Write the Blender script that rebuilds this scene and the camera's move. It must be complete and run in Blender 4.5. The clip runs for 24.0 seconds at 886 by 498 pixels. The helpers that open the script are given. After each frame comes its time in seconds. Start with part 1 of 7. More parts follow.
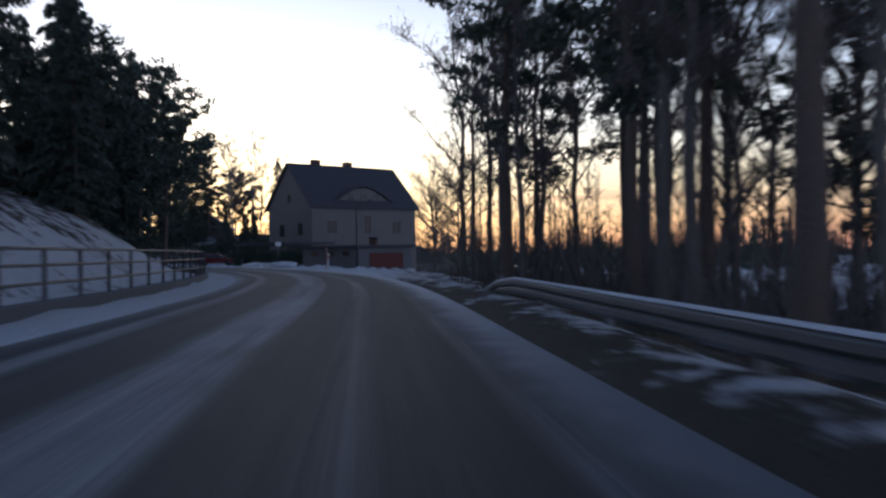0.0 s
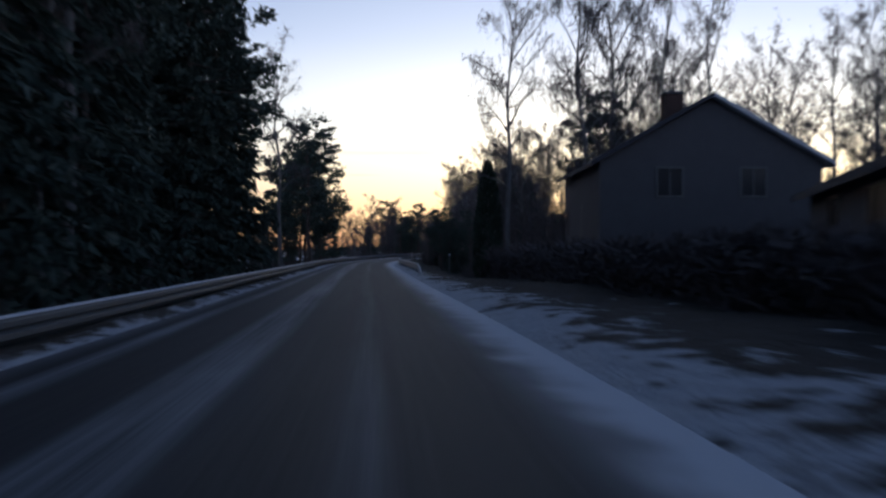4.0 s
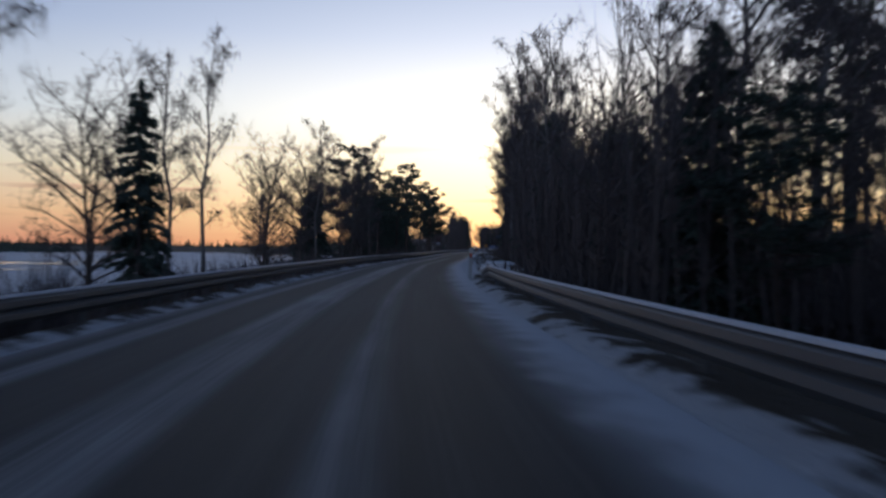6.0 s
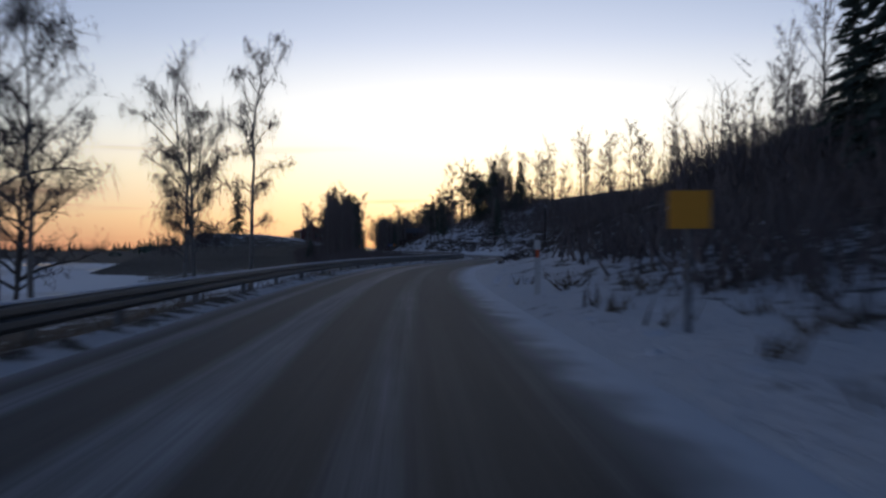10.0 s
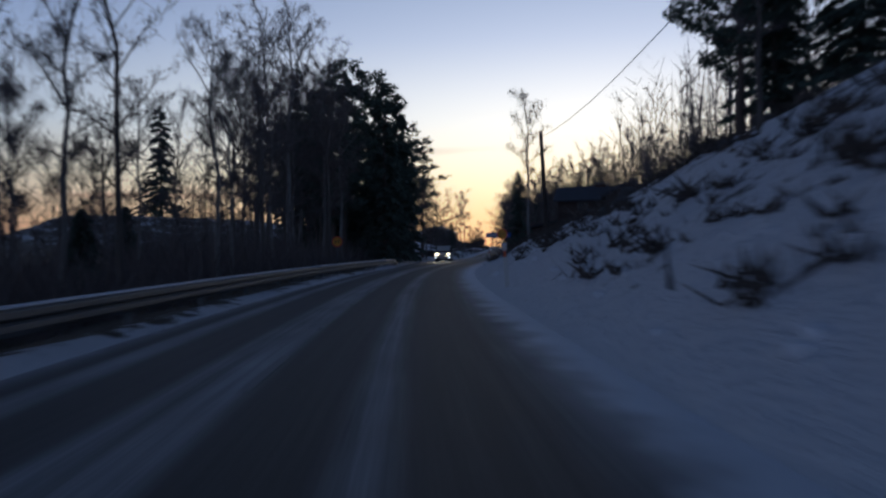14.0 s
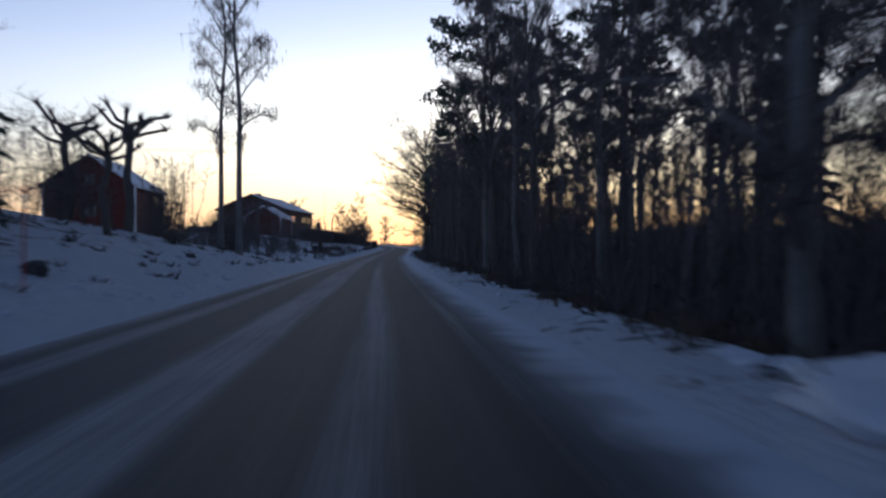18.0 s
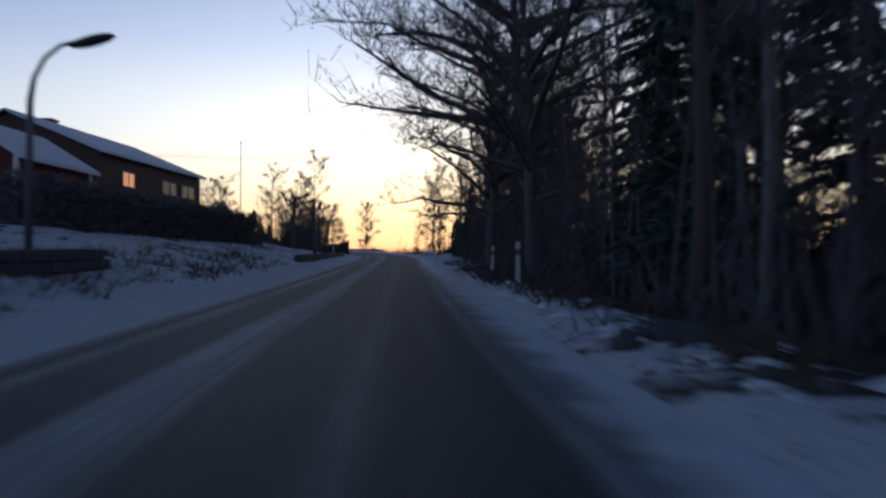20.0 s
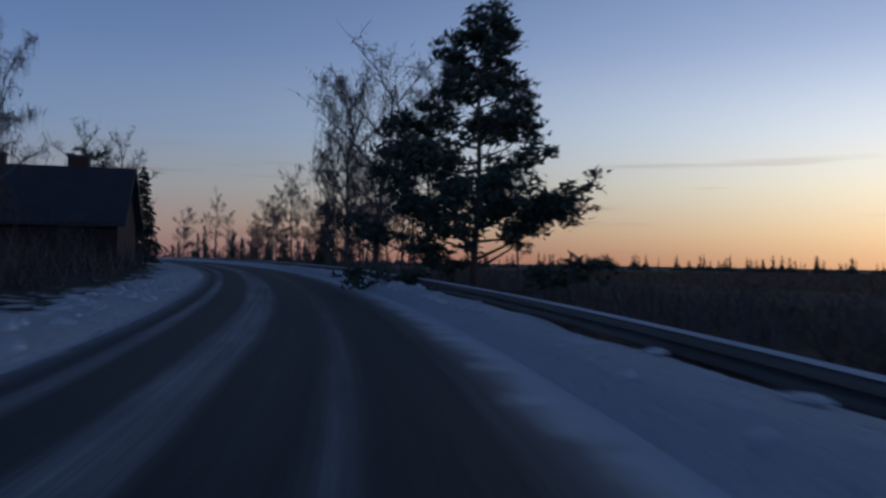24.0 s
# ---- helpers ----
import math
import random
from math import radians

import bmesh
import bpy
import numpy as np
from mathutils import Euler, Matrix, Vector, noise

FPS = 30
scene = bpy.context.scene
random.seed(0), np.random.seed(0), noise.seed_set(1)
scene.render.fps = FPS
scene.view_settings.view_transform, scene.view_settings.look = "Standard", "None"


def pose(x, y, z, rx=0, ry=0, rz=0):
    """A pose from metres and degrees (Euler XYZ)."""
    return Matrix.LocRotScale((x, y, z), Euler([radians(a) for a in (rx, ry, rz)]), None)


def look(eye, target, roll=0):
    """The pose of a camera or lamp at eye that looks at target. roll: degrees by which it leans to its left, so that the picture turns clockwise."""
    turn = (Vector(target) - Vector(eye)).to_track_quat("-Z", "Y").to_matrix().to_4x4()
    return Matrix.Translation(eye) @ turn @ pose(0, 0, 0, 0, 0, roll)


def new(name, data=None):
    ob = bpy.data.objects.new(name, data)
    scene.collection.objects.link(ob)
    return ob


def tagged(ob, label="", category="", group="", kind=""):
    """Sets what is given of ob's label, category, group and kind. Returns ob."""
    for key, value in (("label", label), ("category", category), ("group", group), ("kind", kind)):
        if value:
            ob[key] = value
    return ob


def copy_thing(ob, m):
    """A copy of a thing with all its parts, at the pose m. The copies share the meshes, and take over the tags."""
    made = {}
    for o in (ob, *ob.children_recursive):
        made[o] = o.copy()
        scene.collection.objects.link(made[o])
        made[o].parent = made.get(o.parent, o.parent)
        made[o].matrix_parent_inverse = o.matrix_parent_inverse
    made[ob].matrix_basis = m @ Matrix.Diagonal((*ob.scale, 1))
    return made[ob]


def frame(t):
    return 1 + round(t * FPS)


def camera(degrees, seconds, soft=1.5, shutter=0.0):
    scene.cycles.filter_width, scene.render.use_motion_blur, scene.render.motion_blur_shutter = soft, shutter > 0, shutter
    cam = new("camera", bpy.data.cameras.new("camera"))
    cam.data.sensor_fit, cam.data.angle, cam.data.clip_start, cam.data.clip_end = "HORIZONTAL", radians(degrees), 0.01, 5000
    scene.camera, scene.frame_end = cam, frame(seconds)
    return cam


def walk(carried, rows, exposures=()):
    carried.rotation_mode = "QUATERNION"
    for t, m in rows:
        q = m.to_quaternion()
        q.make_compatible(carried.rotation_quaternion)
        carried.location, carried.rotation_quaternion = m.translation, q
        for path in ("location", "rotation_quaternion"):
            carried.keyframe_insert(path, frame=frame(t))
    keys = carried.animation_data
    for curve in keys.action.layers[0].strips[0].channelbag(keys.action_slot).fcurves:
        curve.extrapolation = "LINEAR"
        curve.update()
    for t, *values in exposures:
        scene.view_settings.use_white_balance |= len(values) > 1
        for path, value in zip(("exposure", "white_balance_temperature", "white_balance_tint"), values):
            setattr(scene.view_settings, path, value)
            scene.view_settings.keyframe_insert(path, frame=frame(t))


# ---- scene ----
# seconds, stops, kelvin, tint
EXPOSURES = [(0, 0.22, 6600, 10), (1, -0.5, 6800, 10), (2, 0.22, 6150, 10), (3, 0.12, 6000, 10), (3.5, -0.06, 6050, 10), (6, -0.38, 6350, 10), (7, -0.2, 6400, 10), (8, -0.12, 6600, 10), (9, -0.32, 6400, 10), (12, -0.8, 5880, 10), (13.5, -0.75, 5780, 10), (15, -0.82, 6000, 10),
             (16, -0.55, 6200, 10), (17, -0.08, 5900, 10), (19.5, -0.3, 6050, 10), (20, -0.38, 6000, 10), (21, -0.4, 5950, 10), (21.5, -0.6, 5900, 10), (22.5, -1.15, 5330, 10), (24, -1.15, 5280, 10)]
# Camera: one lens for the whole drive.
cam = camera(55.4, 24.0, soft=2.5, shutter=0.2)

# seconds, eye x, y, z, heading to the left of +y, tilt up, roll (degrees)
PATH = [
    (0, 0.00, 0.00, 0.97, 4.31, 0.39, -0.91),
    (0.5, -3.15, 19.33, 1.03, 7.18, -0.50, 0.64),
    (1, -8.26, 38.12, 1.08, 16.07, -0.08, 1.72),
    (1.5, -16.52, 55.67, 1.15, 26.45, 0.27, 1.87),
    (2, -27.50, 71.69, 1.24, 33.98, 0.61, -0.29),
    (2.5, -39.86, 86.66, 1.29, 36.72, 0.82, -2.12),
    (3, -52.55, 101.29, 1.28, 37.21, -0.31, 0.12),
    (3.5, -65.31, 115.79, 1.25, 37.75, -0.02, -0.56),
    (4, -78.28, 130.10, 1.23, 38.94, 0.09, -0.01),
    (4.5, -91.57, 144.12, 1.19, 40.10, 0.11, 0.00),
    (5, -105.07, 157.96, 1.14, 40.57, 0.12, 0.00),
    (5.5, -118.57, 171.85, 1.07, 39.67, 0.12, 1.16),
    (6, -131.47, 186.30, 0.98, 35.92, 0.04, 0.62),
    (6.5, -143.56, 201.46, 1.00, 33.49, 0.14, -2.33),
    (7, -154.90, 217.21, 1.11, 30.32, 0.23, 0.75),
    (7.5, -165.54, 233.32, 1.15, 29.08, 0.08, 0.12),
    (8, -176.01, 249.30, 1.14, 29.68, 0.15, 0.72),
    (8.5, -186.38, 265.14, 1.18, 28.96, 0.08, 0.49),
    (9, -196.60, 280.84, 1.27, 29.37, 0.22, -1.10),
    (9.5, -206.75, 296.36, 1.35, 28.84, 0.19, -0.68),
    (10, -216.72, 312.06, 1.41, 28.60, 0.14, 0.00),
    (10.5, -226.44, 327.92, 1.48, 26.30, 0.10, 0.00),
    (11, -234.74, 344.57, 1.55, 18.60, -0.09, 0.00),
    (11.5, -240.64, 362.21, 1.63, 12.74, -0.63, 0.59),
    (12, -247.09, 379.67, 1.72, 20.76, -0.97, 1.46),
    (12.5, -256.22, 395.96, 1.84, 29.93, -0.68, 2.45),
    (13, -267.67, 410.70, 1.93, 37.43, -0.37, 0.66),
    (13.5, -280.18, 424.20, 1.94, 39.74, 0.06, -0.82),
    (14, -292.52, 437.29, 1.91, 38.62, 0.10, -0.50),
    (14.5, -304.16, 450.70, 1.89, 35.34, -0.17, -2.05),
    (15, -315.02, 464.82, 1.91, 32.12, -0.30, -0.82),
    (15.5, -325.40, 479.69, 1.94, 30.17, 0.19, 0.01),
    (16, -335.72, 495.14, 1.94, 29.67, 0.12, -0.69),
    (16.5, -346.16, 510.88, 1.87, 29.77, 0.14, -0.73),
    (17, -356.67, 526.51, 1.71, 30.31, -0.10, -0.17),
    (17.5, -367.21, 541.94, 1.57, 30.58, 0.26, 1.24),
    (18, -377.82, 557.23, 1.56, 31.17, 0.18, 0.00),
    (18.5, -388.58, 572.43, 1.65, 31.54, 0.11, 0.00),
    (19, -399.32, 587.61, 1.78, 31.16, 0.17, 0.00),
    (19.5, -409.86, 602.89, 1.86, 30.26, 0.44, -0.09),
    (20, -420.26, 618.27, 1.92, 30.10, 0.71, 0.35),
    (20.5, -430.49, 633.74, 2.08, 29.04, 0.51, 0.62),
    (21, -440.43, 649.18, 2.39, 28.83, 0.77, -0.51),
    (21.5, -450.17, 664.34, 2.76, 29.19, 0.59, -1.31),
    (22, -460.16, 678.70, 3.14, 33.29, 0.14, -1.24),
    (22.5, -471.12, 691.44, 3.53, 40.64, -0.72, -0.79),
    (23, -483.31, 702.41, 3.86, 47.59, 0.06, 1.94),
    (23.5, -496.81, 711.85, 4.11, 54.70, 0.28, 1.50),
    (24, -511.59, 719.53, 4.33, 62.06, 0.92, 0.93),
]


def aimed(x, y, z, turn, tilt, roll):
    a, b = radians(turn), radians(tilt)
    ahead = Vector((-math.sin(a) * math.cos(b), math.cos(a) * math.cos(b), math.sin(b)))
    eye = Vector((x, y, z))
    return look(eye, eye + 5 * ahead, roll)


walk(cam, [(t, aimed(*row)) for t, *row in PATH], EXPOSURES)

# World: the sky just after sunset, and the last low sun.
SUN_TURN = radians(25)      # to the left of +y
SUN_UP = radians(1.2)
world = bpy.data.worlds.new("dusk")
scene.world = world
world.use_nodes = True
wn, wl = world.node_tree.nodes, world.node_tree.links
sky = wn.new("ShaderNodeTexSky")
sky.sky_type = "NISHITA"
sky.sun_disc = False
sky.sun_elevation = SUN_UP
sky.sun_rotation = -SUN_TURN
sky.air_density = 1.0
sky.dust_density = 0.6
sky.ozone_density = 3.0


def world_math(op, a, b=None, c=None):
    x = wn.new("ShaderNodeMath")
    x.operation = op
    for i, v in enumerate((a, b, c)):
        if isinstance(v, (int, float)):
            x.inputs[i].default_value = v
        elif v is not None:
            wl.new(v, x.inputs[i])
    return x.outputs[0]


def world_tint(fac, color, under):
    """Adds a colour, weighed by fac, to what lies under it."""
    x = wn.new("ShaderNodeMix")
    x.data_type, x.blend_type, x.clamp_result = "RGBA", "ADD", False
    x.clamp_factor = False
    wl.new(fac, x.inputs[0])
    wl.new(under, x.inputs[6])
    x.inputs[7].default_value = (*color, 1)
    return x.outputs[2]


# the afterglow: by height over the horizon and by the turn away from where the sun went down
way = wn.new("ShaderNodeTexCoord")
split = wn.new("ShaderNodeSeparateXYZ")
wl.new(way.outputs["Generated"], split.inputs[0])
high = world_math("MULTIPLY", world_math("ARCSINE", split.outputs[2]), 57.29578)
level = world_math("SQRT", world_math("ADD", world_math("MULTIPLY", split.outputs[0], split.outputs[0]), world_math("MULTIPLY", split.outputs[1], split.outputs[1])))
side_on = world_math("ADD", world_math("MULTIPLY", split.outputs[0], -math.sin(SUN_TURN)), world_math("MULTIPLY", split.outputs[1], math.cos(SUN_TURN)))
aside = world_math("MULTIPLY", world_math("ARCCOSINE", world_math("MINIMUM", world_math("DIVIDE", side_on, world_math("MAXIMUM", level, 0.001)), 1.0)), 57.29578)
ramp = wn.new("ShaderNodeValToRGB")
wl.new(world_math("DIVIDE", high, 60.0), ramp.inputs[0])
stops = [(0.0, (0.74, 0.22, 0.07)), (2.2, (0.86, 0.44, 0.14)), (5, (0.72, 0.57, 0.31)), (8.5, (0.44, 0.49, 0.50)), (14, (0.23, 0.32, 0.50)), (24, (0.115, 0.185, 0.37)), (60, (0.032, 0.066, 0.155))]
for i, (deg, rgb) in enumerate(stops):
    e = ramp.color_ramp.elements[i] if i < 2 else ramp.color_ramp.elements.new(deg / 60)
    e.position, e.color = deg / 60, (*rgb, 1)


def lobe(wide, middle, tall):
    a = world_math("POWER", world_math("DIVIDE", aside, wide), 2.0)
    b = world_math("POWER", world_math("ABSOLUTE", world_math("DIVIDE", world_math("SUBTRACT", high, middle), tall)), 2.0)
    return world_math("EXPONENT", world_math("MULTIPLY", world_math("ADD", a, b), -1.0))


# dusk dims away from the sunset
dim = world_math("MULTIPLY_ADD", world_math("EXPONENT", world_math("MULTIPLY", world_math("POWER", world_math("DIVIDE", aside, 75.0), 2.0), -1.0)), 0.62, 0.38)
base = wn.new("ShaderNodeMix")
base.data_type, base.blend_type = "RGBA", "MULTIPLY"
base.inputs[0].default_value = 1.0
wl.new(ramp.outputs[0], base.inputs[6])
wl.new(dim, base.inputs[7])
# the pale belt over the horizon that faces the sunset, raised as fill for shaded sides
facing = world_math("SUBTRACT", 1.0, world_math("EXPONENT", world_math("MULTIPLY", world_math("POWER", world_math("DIVIDE", aside, 85.0), 2.0), -1.0)))
belt = world_math("MULTIPLY", facing, world_math("EXPONENT", world_math("MULTIPLY", world_math("POWER", world_math("DIVIDE", world_math("SUBTRACT", high, 9.0), 16.0), 2.0), -1.0)))
tone = world_tint(belt, (0.34, 0.46, 0.78), base.outputs[2])
tone = world_tint(lobe(37, 8.0, 6.0), (0.80, 0.72, 0.60), tone)
tone = world_tint(lobe(21, 3.0, 6.5), (1.0, 0.69, 0.26), tone)
tone = world_tint(lobe(37, 16, 10.0), (0.46, 0.47, 0.50), tone)
# thin streaks of cloud low over the horizon
streak_in = wn.new("ShaderNodeCombineXYZ")
wl.new(world_math("MULTIPLY", aside, 0.045), streak_in.inputs[0])
wl.new(world_math("MULTIPLY", high, 0.85), streak_in.inputs[1])
cloud = wn.new("ShaderNodeTexNoise")
cloud.inputs["Scale"].default_value, cloud.inputs["Detail"].default_value = 1.0, 4
wl.new(streak_in.outputs[0], cloud.inputs["Vector"])
veil = wn.new("ShaderNodeMapRange")
veil.interpolation_type = "SMOOTHSTEP"
for i, v in enumerate((0.56, 0.68, 0.0, 0.55)):
    veil.inputs[1 + i].default_value = v
wl.new(cloud.outputs[0], veil.inputs[0])
band = world_math("EXPONENT", world_math("MULTIPLY", world_math("POWER", world_math("ABSOLUTE", world_math("DIVIDE", world_math("SUBTRACT", high, 4.0), 2.6)), 2.0), -1.0))
mixed = wn.new("ShaderNodeMix")
mixed.data_type = "RGBA"
wl.new(world_math("MULTIPLY", veil.outputs[0], band), mixed.inputs[0])
wl.new(tone, mixed.inputs[6])
mixed.inputs[7].default_value = (0.52, 0.24, 0.17, 1)
whole = wn.new("ShaderNodeMix")
whole.data_type, whole.blend_type = "RGBA", "ADD"
whole.inputs[0].default_value = 0.04
wl.new(mixed.outputs[2], whole.inputs[6])
wl.new(sky.outputs[0], whole.inputs[7])
wn["Background"].inputs["Strength"].default_value = 1.0
wl.new(whole.outputs[2], wn["Background"].inputs["Color"])

sun = new("sun", bpy.data.lights.new("sun", "SUN"))
sun.data.energy, sun.data.angle, sun.data.color = 0.05, radians(3), (1.0, 0.55, 0.28)
sun_way = Vector((-math.sin(SUN_TURN) * math.cos(SUN_UP), math.cos(SUN_TURN) * math.cos(SUN_UP), math.sin(SUN_UP)))
sun.matrix_world = look(sun_way * 400, (0, 0, 0))

# ---- materials ----
def mat(name, color, rough=0.8, metal=0.0, vary=0.25, scale=6.0, fine=60.0, bump=0.3, second=None, island=False, emit=None, power=0.0):
    """A surface with grain at two scales. second: a colour that large patches drift to."""
    m = bpy.data.materials.new(name)
    m.use_nodes = True
    n, l = m.node_tree.nodes, m.node_tree.links
    b = n["Principled BSDF"]
    b.inputs["Roughness"].default_value, b.inputs["Metallic"].default_value = rough, metal
    co = n.new("ShaderNodeTexCoord")
    big, small = n.new("ShaderNodeTexNoise"), n.new("ShaderNodeTexNoise")
    big.inputs["Scale"].default_value, small.inputs["Scale"].default_value = scale, fine
    big.inputs["Detail"].default_value, small.inputs["Detail"].default_value = 4, 3
    for x in (big, small):
        l.new(co.outputs["Object"], x.inputs["Vector"])
    mix = n.new("ShaderNodeMix")
    mix.data_type = "RGBA"
    second = second or tuple(c * (1 - vary) for c in color)
    mix.inputs[6].default_value, mix.inputs[7].default_value = (*color, 1), (*second, 1)
    l.new(big.outputs[0], mix.inputs[0])
    hue = n.new("ShaderNodeHueSaturation")
    l.new(mix.outputs[2], hue.inputs["Color"])
    tone = n.new("ShaderNodeMapRange")
    tone.inputs[3].default_value, tone.inputs[4].default_value = 1 - vary, 1 + vary
    l.new(small.outputs[0], tone.inputs[0])
    if island:
        info = n.new("ShaderNodeNewGeometry")
        add = n.new("ShaderNodeMath")
        add.operation = "MULTIPLY_ADD"
        l.new(info.outputs["Random Per Island"], add.inputs[0])
        add.inputs[1].default_value = 0.6
        l.new(tone.outputs[0], add.inputs[2])
        l.new(add.outputs[0], hue.inputs["Value"])
    else:
        l.new(tone.outputs[0], hue.inputs["Value"])
    l.new(hue.outputs[0], b.inputs["Base Color"])
    if bump:
        bp = n.new("ShaderNodeBump")
        bp.inputs["Strength"].default_value = bump
        bp.inputs["Distance"].default_value = 0.02
        l.new(small.outputs[0], bp.inputs["Height"])
        l.new(bp.outputs[0], b.inputs["Normal"])
    if emit:
        b.inputs["Emission Color"].default_value = (*emit, 1)
        b.inputs["Emission Strength"].default_value = power
    return m


BARK_PINE = mat("pine_bark", (0.095, 0.08, 0.072), 0.9, vary=0.4, scale=3, fine=25, bump=0.6, second=(0.13, 0.088, 0.066))
BARK_SPRUCE = mat("spruce_bark", (0.125, 0.105, 0.09), 0.9, vary=0.35, scale=4, fine=30, bump=0.6)
BARK_BIRCH = mat("birch_bark", (0.30, 0.29, 0.27), 0.7, vary=0.3, scale=2.5, fine=14, bump=0.3, second=(0.08, 0.07, 0.065))
BARK_GREY = mat("grey_bark", (0.15, 0.13, 0.115), 0.9, vary=0.35, scale=4, fine=30, bump=0.5)
TWIG = mat("twigs", (0.125, 0.105, 0.10), 0.9, vary=0.3, bump=0, island=True)
NEEDLE_PINE = mat("pine_needles", (0.075, 0.10, 0.078), 0.85, vary=0.35, bump=0, island=True)
NEEDLE_SPRUCE = mat("spruce_needles", (0.066, 0.09, 0.07), 0.85, vary=0.35, bump=0, island=True)
THUJA = mat("thuja_scales", (0.05, 0.075, 0.05), 0.85, vary=0.35, bump=0, island=True)
GRASS_DRY = mat("dry_grass", (0.12, 0.09, 0.06), 0.95, vary=0.35, bump=0, island=True)
HEATHER = mat("heather", (0.085, 0.07, 0.06), 0.95, vary=0.35, bump=0, island=True)
REED = mat("marsh_reed", (0.17, 0.12, 0.075), 0.95, vary=0.3, bump=0, island=True)
ROCK = mat("granite", (0.10, 0.095, 0.095), 0.9, vary=0.35, scale=1.5, fine=18, bump=0.8)
GALV = mat("galvanised_steel", (0.18, 0.185, 0.19), 0.55, 0.5, vary=0.25, scale=1.2, fine=30, bump=0.1)
STEEL_DARK = mat("dark_steel", (0.06, 0.06, 0.065), 0.5, 0.6, vary=0.25)
SNOWCAP = mat("snow_cap", (0.78, 0.8, 0.84), 0.7, vary=0.1, fine=40, bump=0.4)
WOOD_GREY = mat("weathered_wood", (0.16, 0.14, 0.125), 0.9, vary=0.35, scale=3, fine=30)
WOOD_POLE = mat("tarred_pole", (0.075, 0.06, 0.05), 0.9, vary=0.35, scale=3, fine=30)
PLASTIC_WHITE = mat("white_plastic", (0.62, 0.62, 0.6), 0.5, vary=0.15, bump=0)
PLASTIC_ORANGE = mat("orange_reflector", (0.75, 0.14, 0.05), 0.35, vary=0.1, bump=0)
PLASTIC_BLACK = mat("black_plastic", (0.03, 0.03, 0.033), 0.55, vary=0.2, bump=0.1)
GLASS_DARK = mat("window_glass", (0.02, 0.022, 0.027), 0.22, vary=0.1, bump=0)
WHITE_PAINT = mat("white_paint", (0.68, 0.68, 0.66), 0.6, vary=0.12)


def surface(name):
    """A material with its node tree, for the ground."""
    m = bpy.data.materials.new(name)
    m.use_nodes = True
    return m, m.node_tree.nodes, m.node_tree.links, m.node_tree.nodes["Principled BSDF"]


def node_math(n, l, op, a, b=None, c=None):
    x = n.new("ShaderNodeMath")
    x.operation = op
    for i, v in enumerate((a, b, c)):
        if v is None:
            continue
        if isinstance(v, (int, float)):
            x.inputs[i].default_value = v
        else:
            l.new(v, x.inputs[i])
    return x.outputs[0]


def node_noise(n, l, vec, scale, detail=4, rough=0.55):
    x = n.new("ShaderNodeTexNoise")
    x.inputs["Scale"].default_value, x.inputs["Detail"].default_value, x.inputs["Roughness"].default_value = scale, detail, rough
    l.new(vec, x.inputs["Vector"])
    return x.outputs[0]


def node_ramp(n, l, value, lo, hi, a=0.0, b=1.0, smooth=True):
    x = n.new("ShaderNodeMapRange")
    x.interpolation_type = "SMOOTHSTEP" if smooth else "LINEAR"
    for i, v in enumerate((lo, hi, a, b)):
        x.inputs[1 + i].default_value = v
    l.new(value, x.inputs[0])
    return x.outputs[0]


def node_mix(n, l, fac, a, b):
    x = n.new("ShaderNodeMix")
    x.data_type = "RGBA"
    l.new(fac, x.inputs[0])
    for i, v in ((6, a), (7, b)):
        if isinstance(v, tuple):
            x.inputs[i].default_value = (*v, 1)
        else:
            l.new(v, x.inputs[i])
    return x.outputs[2]


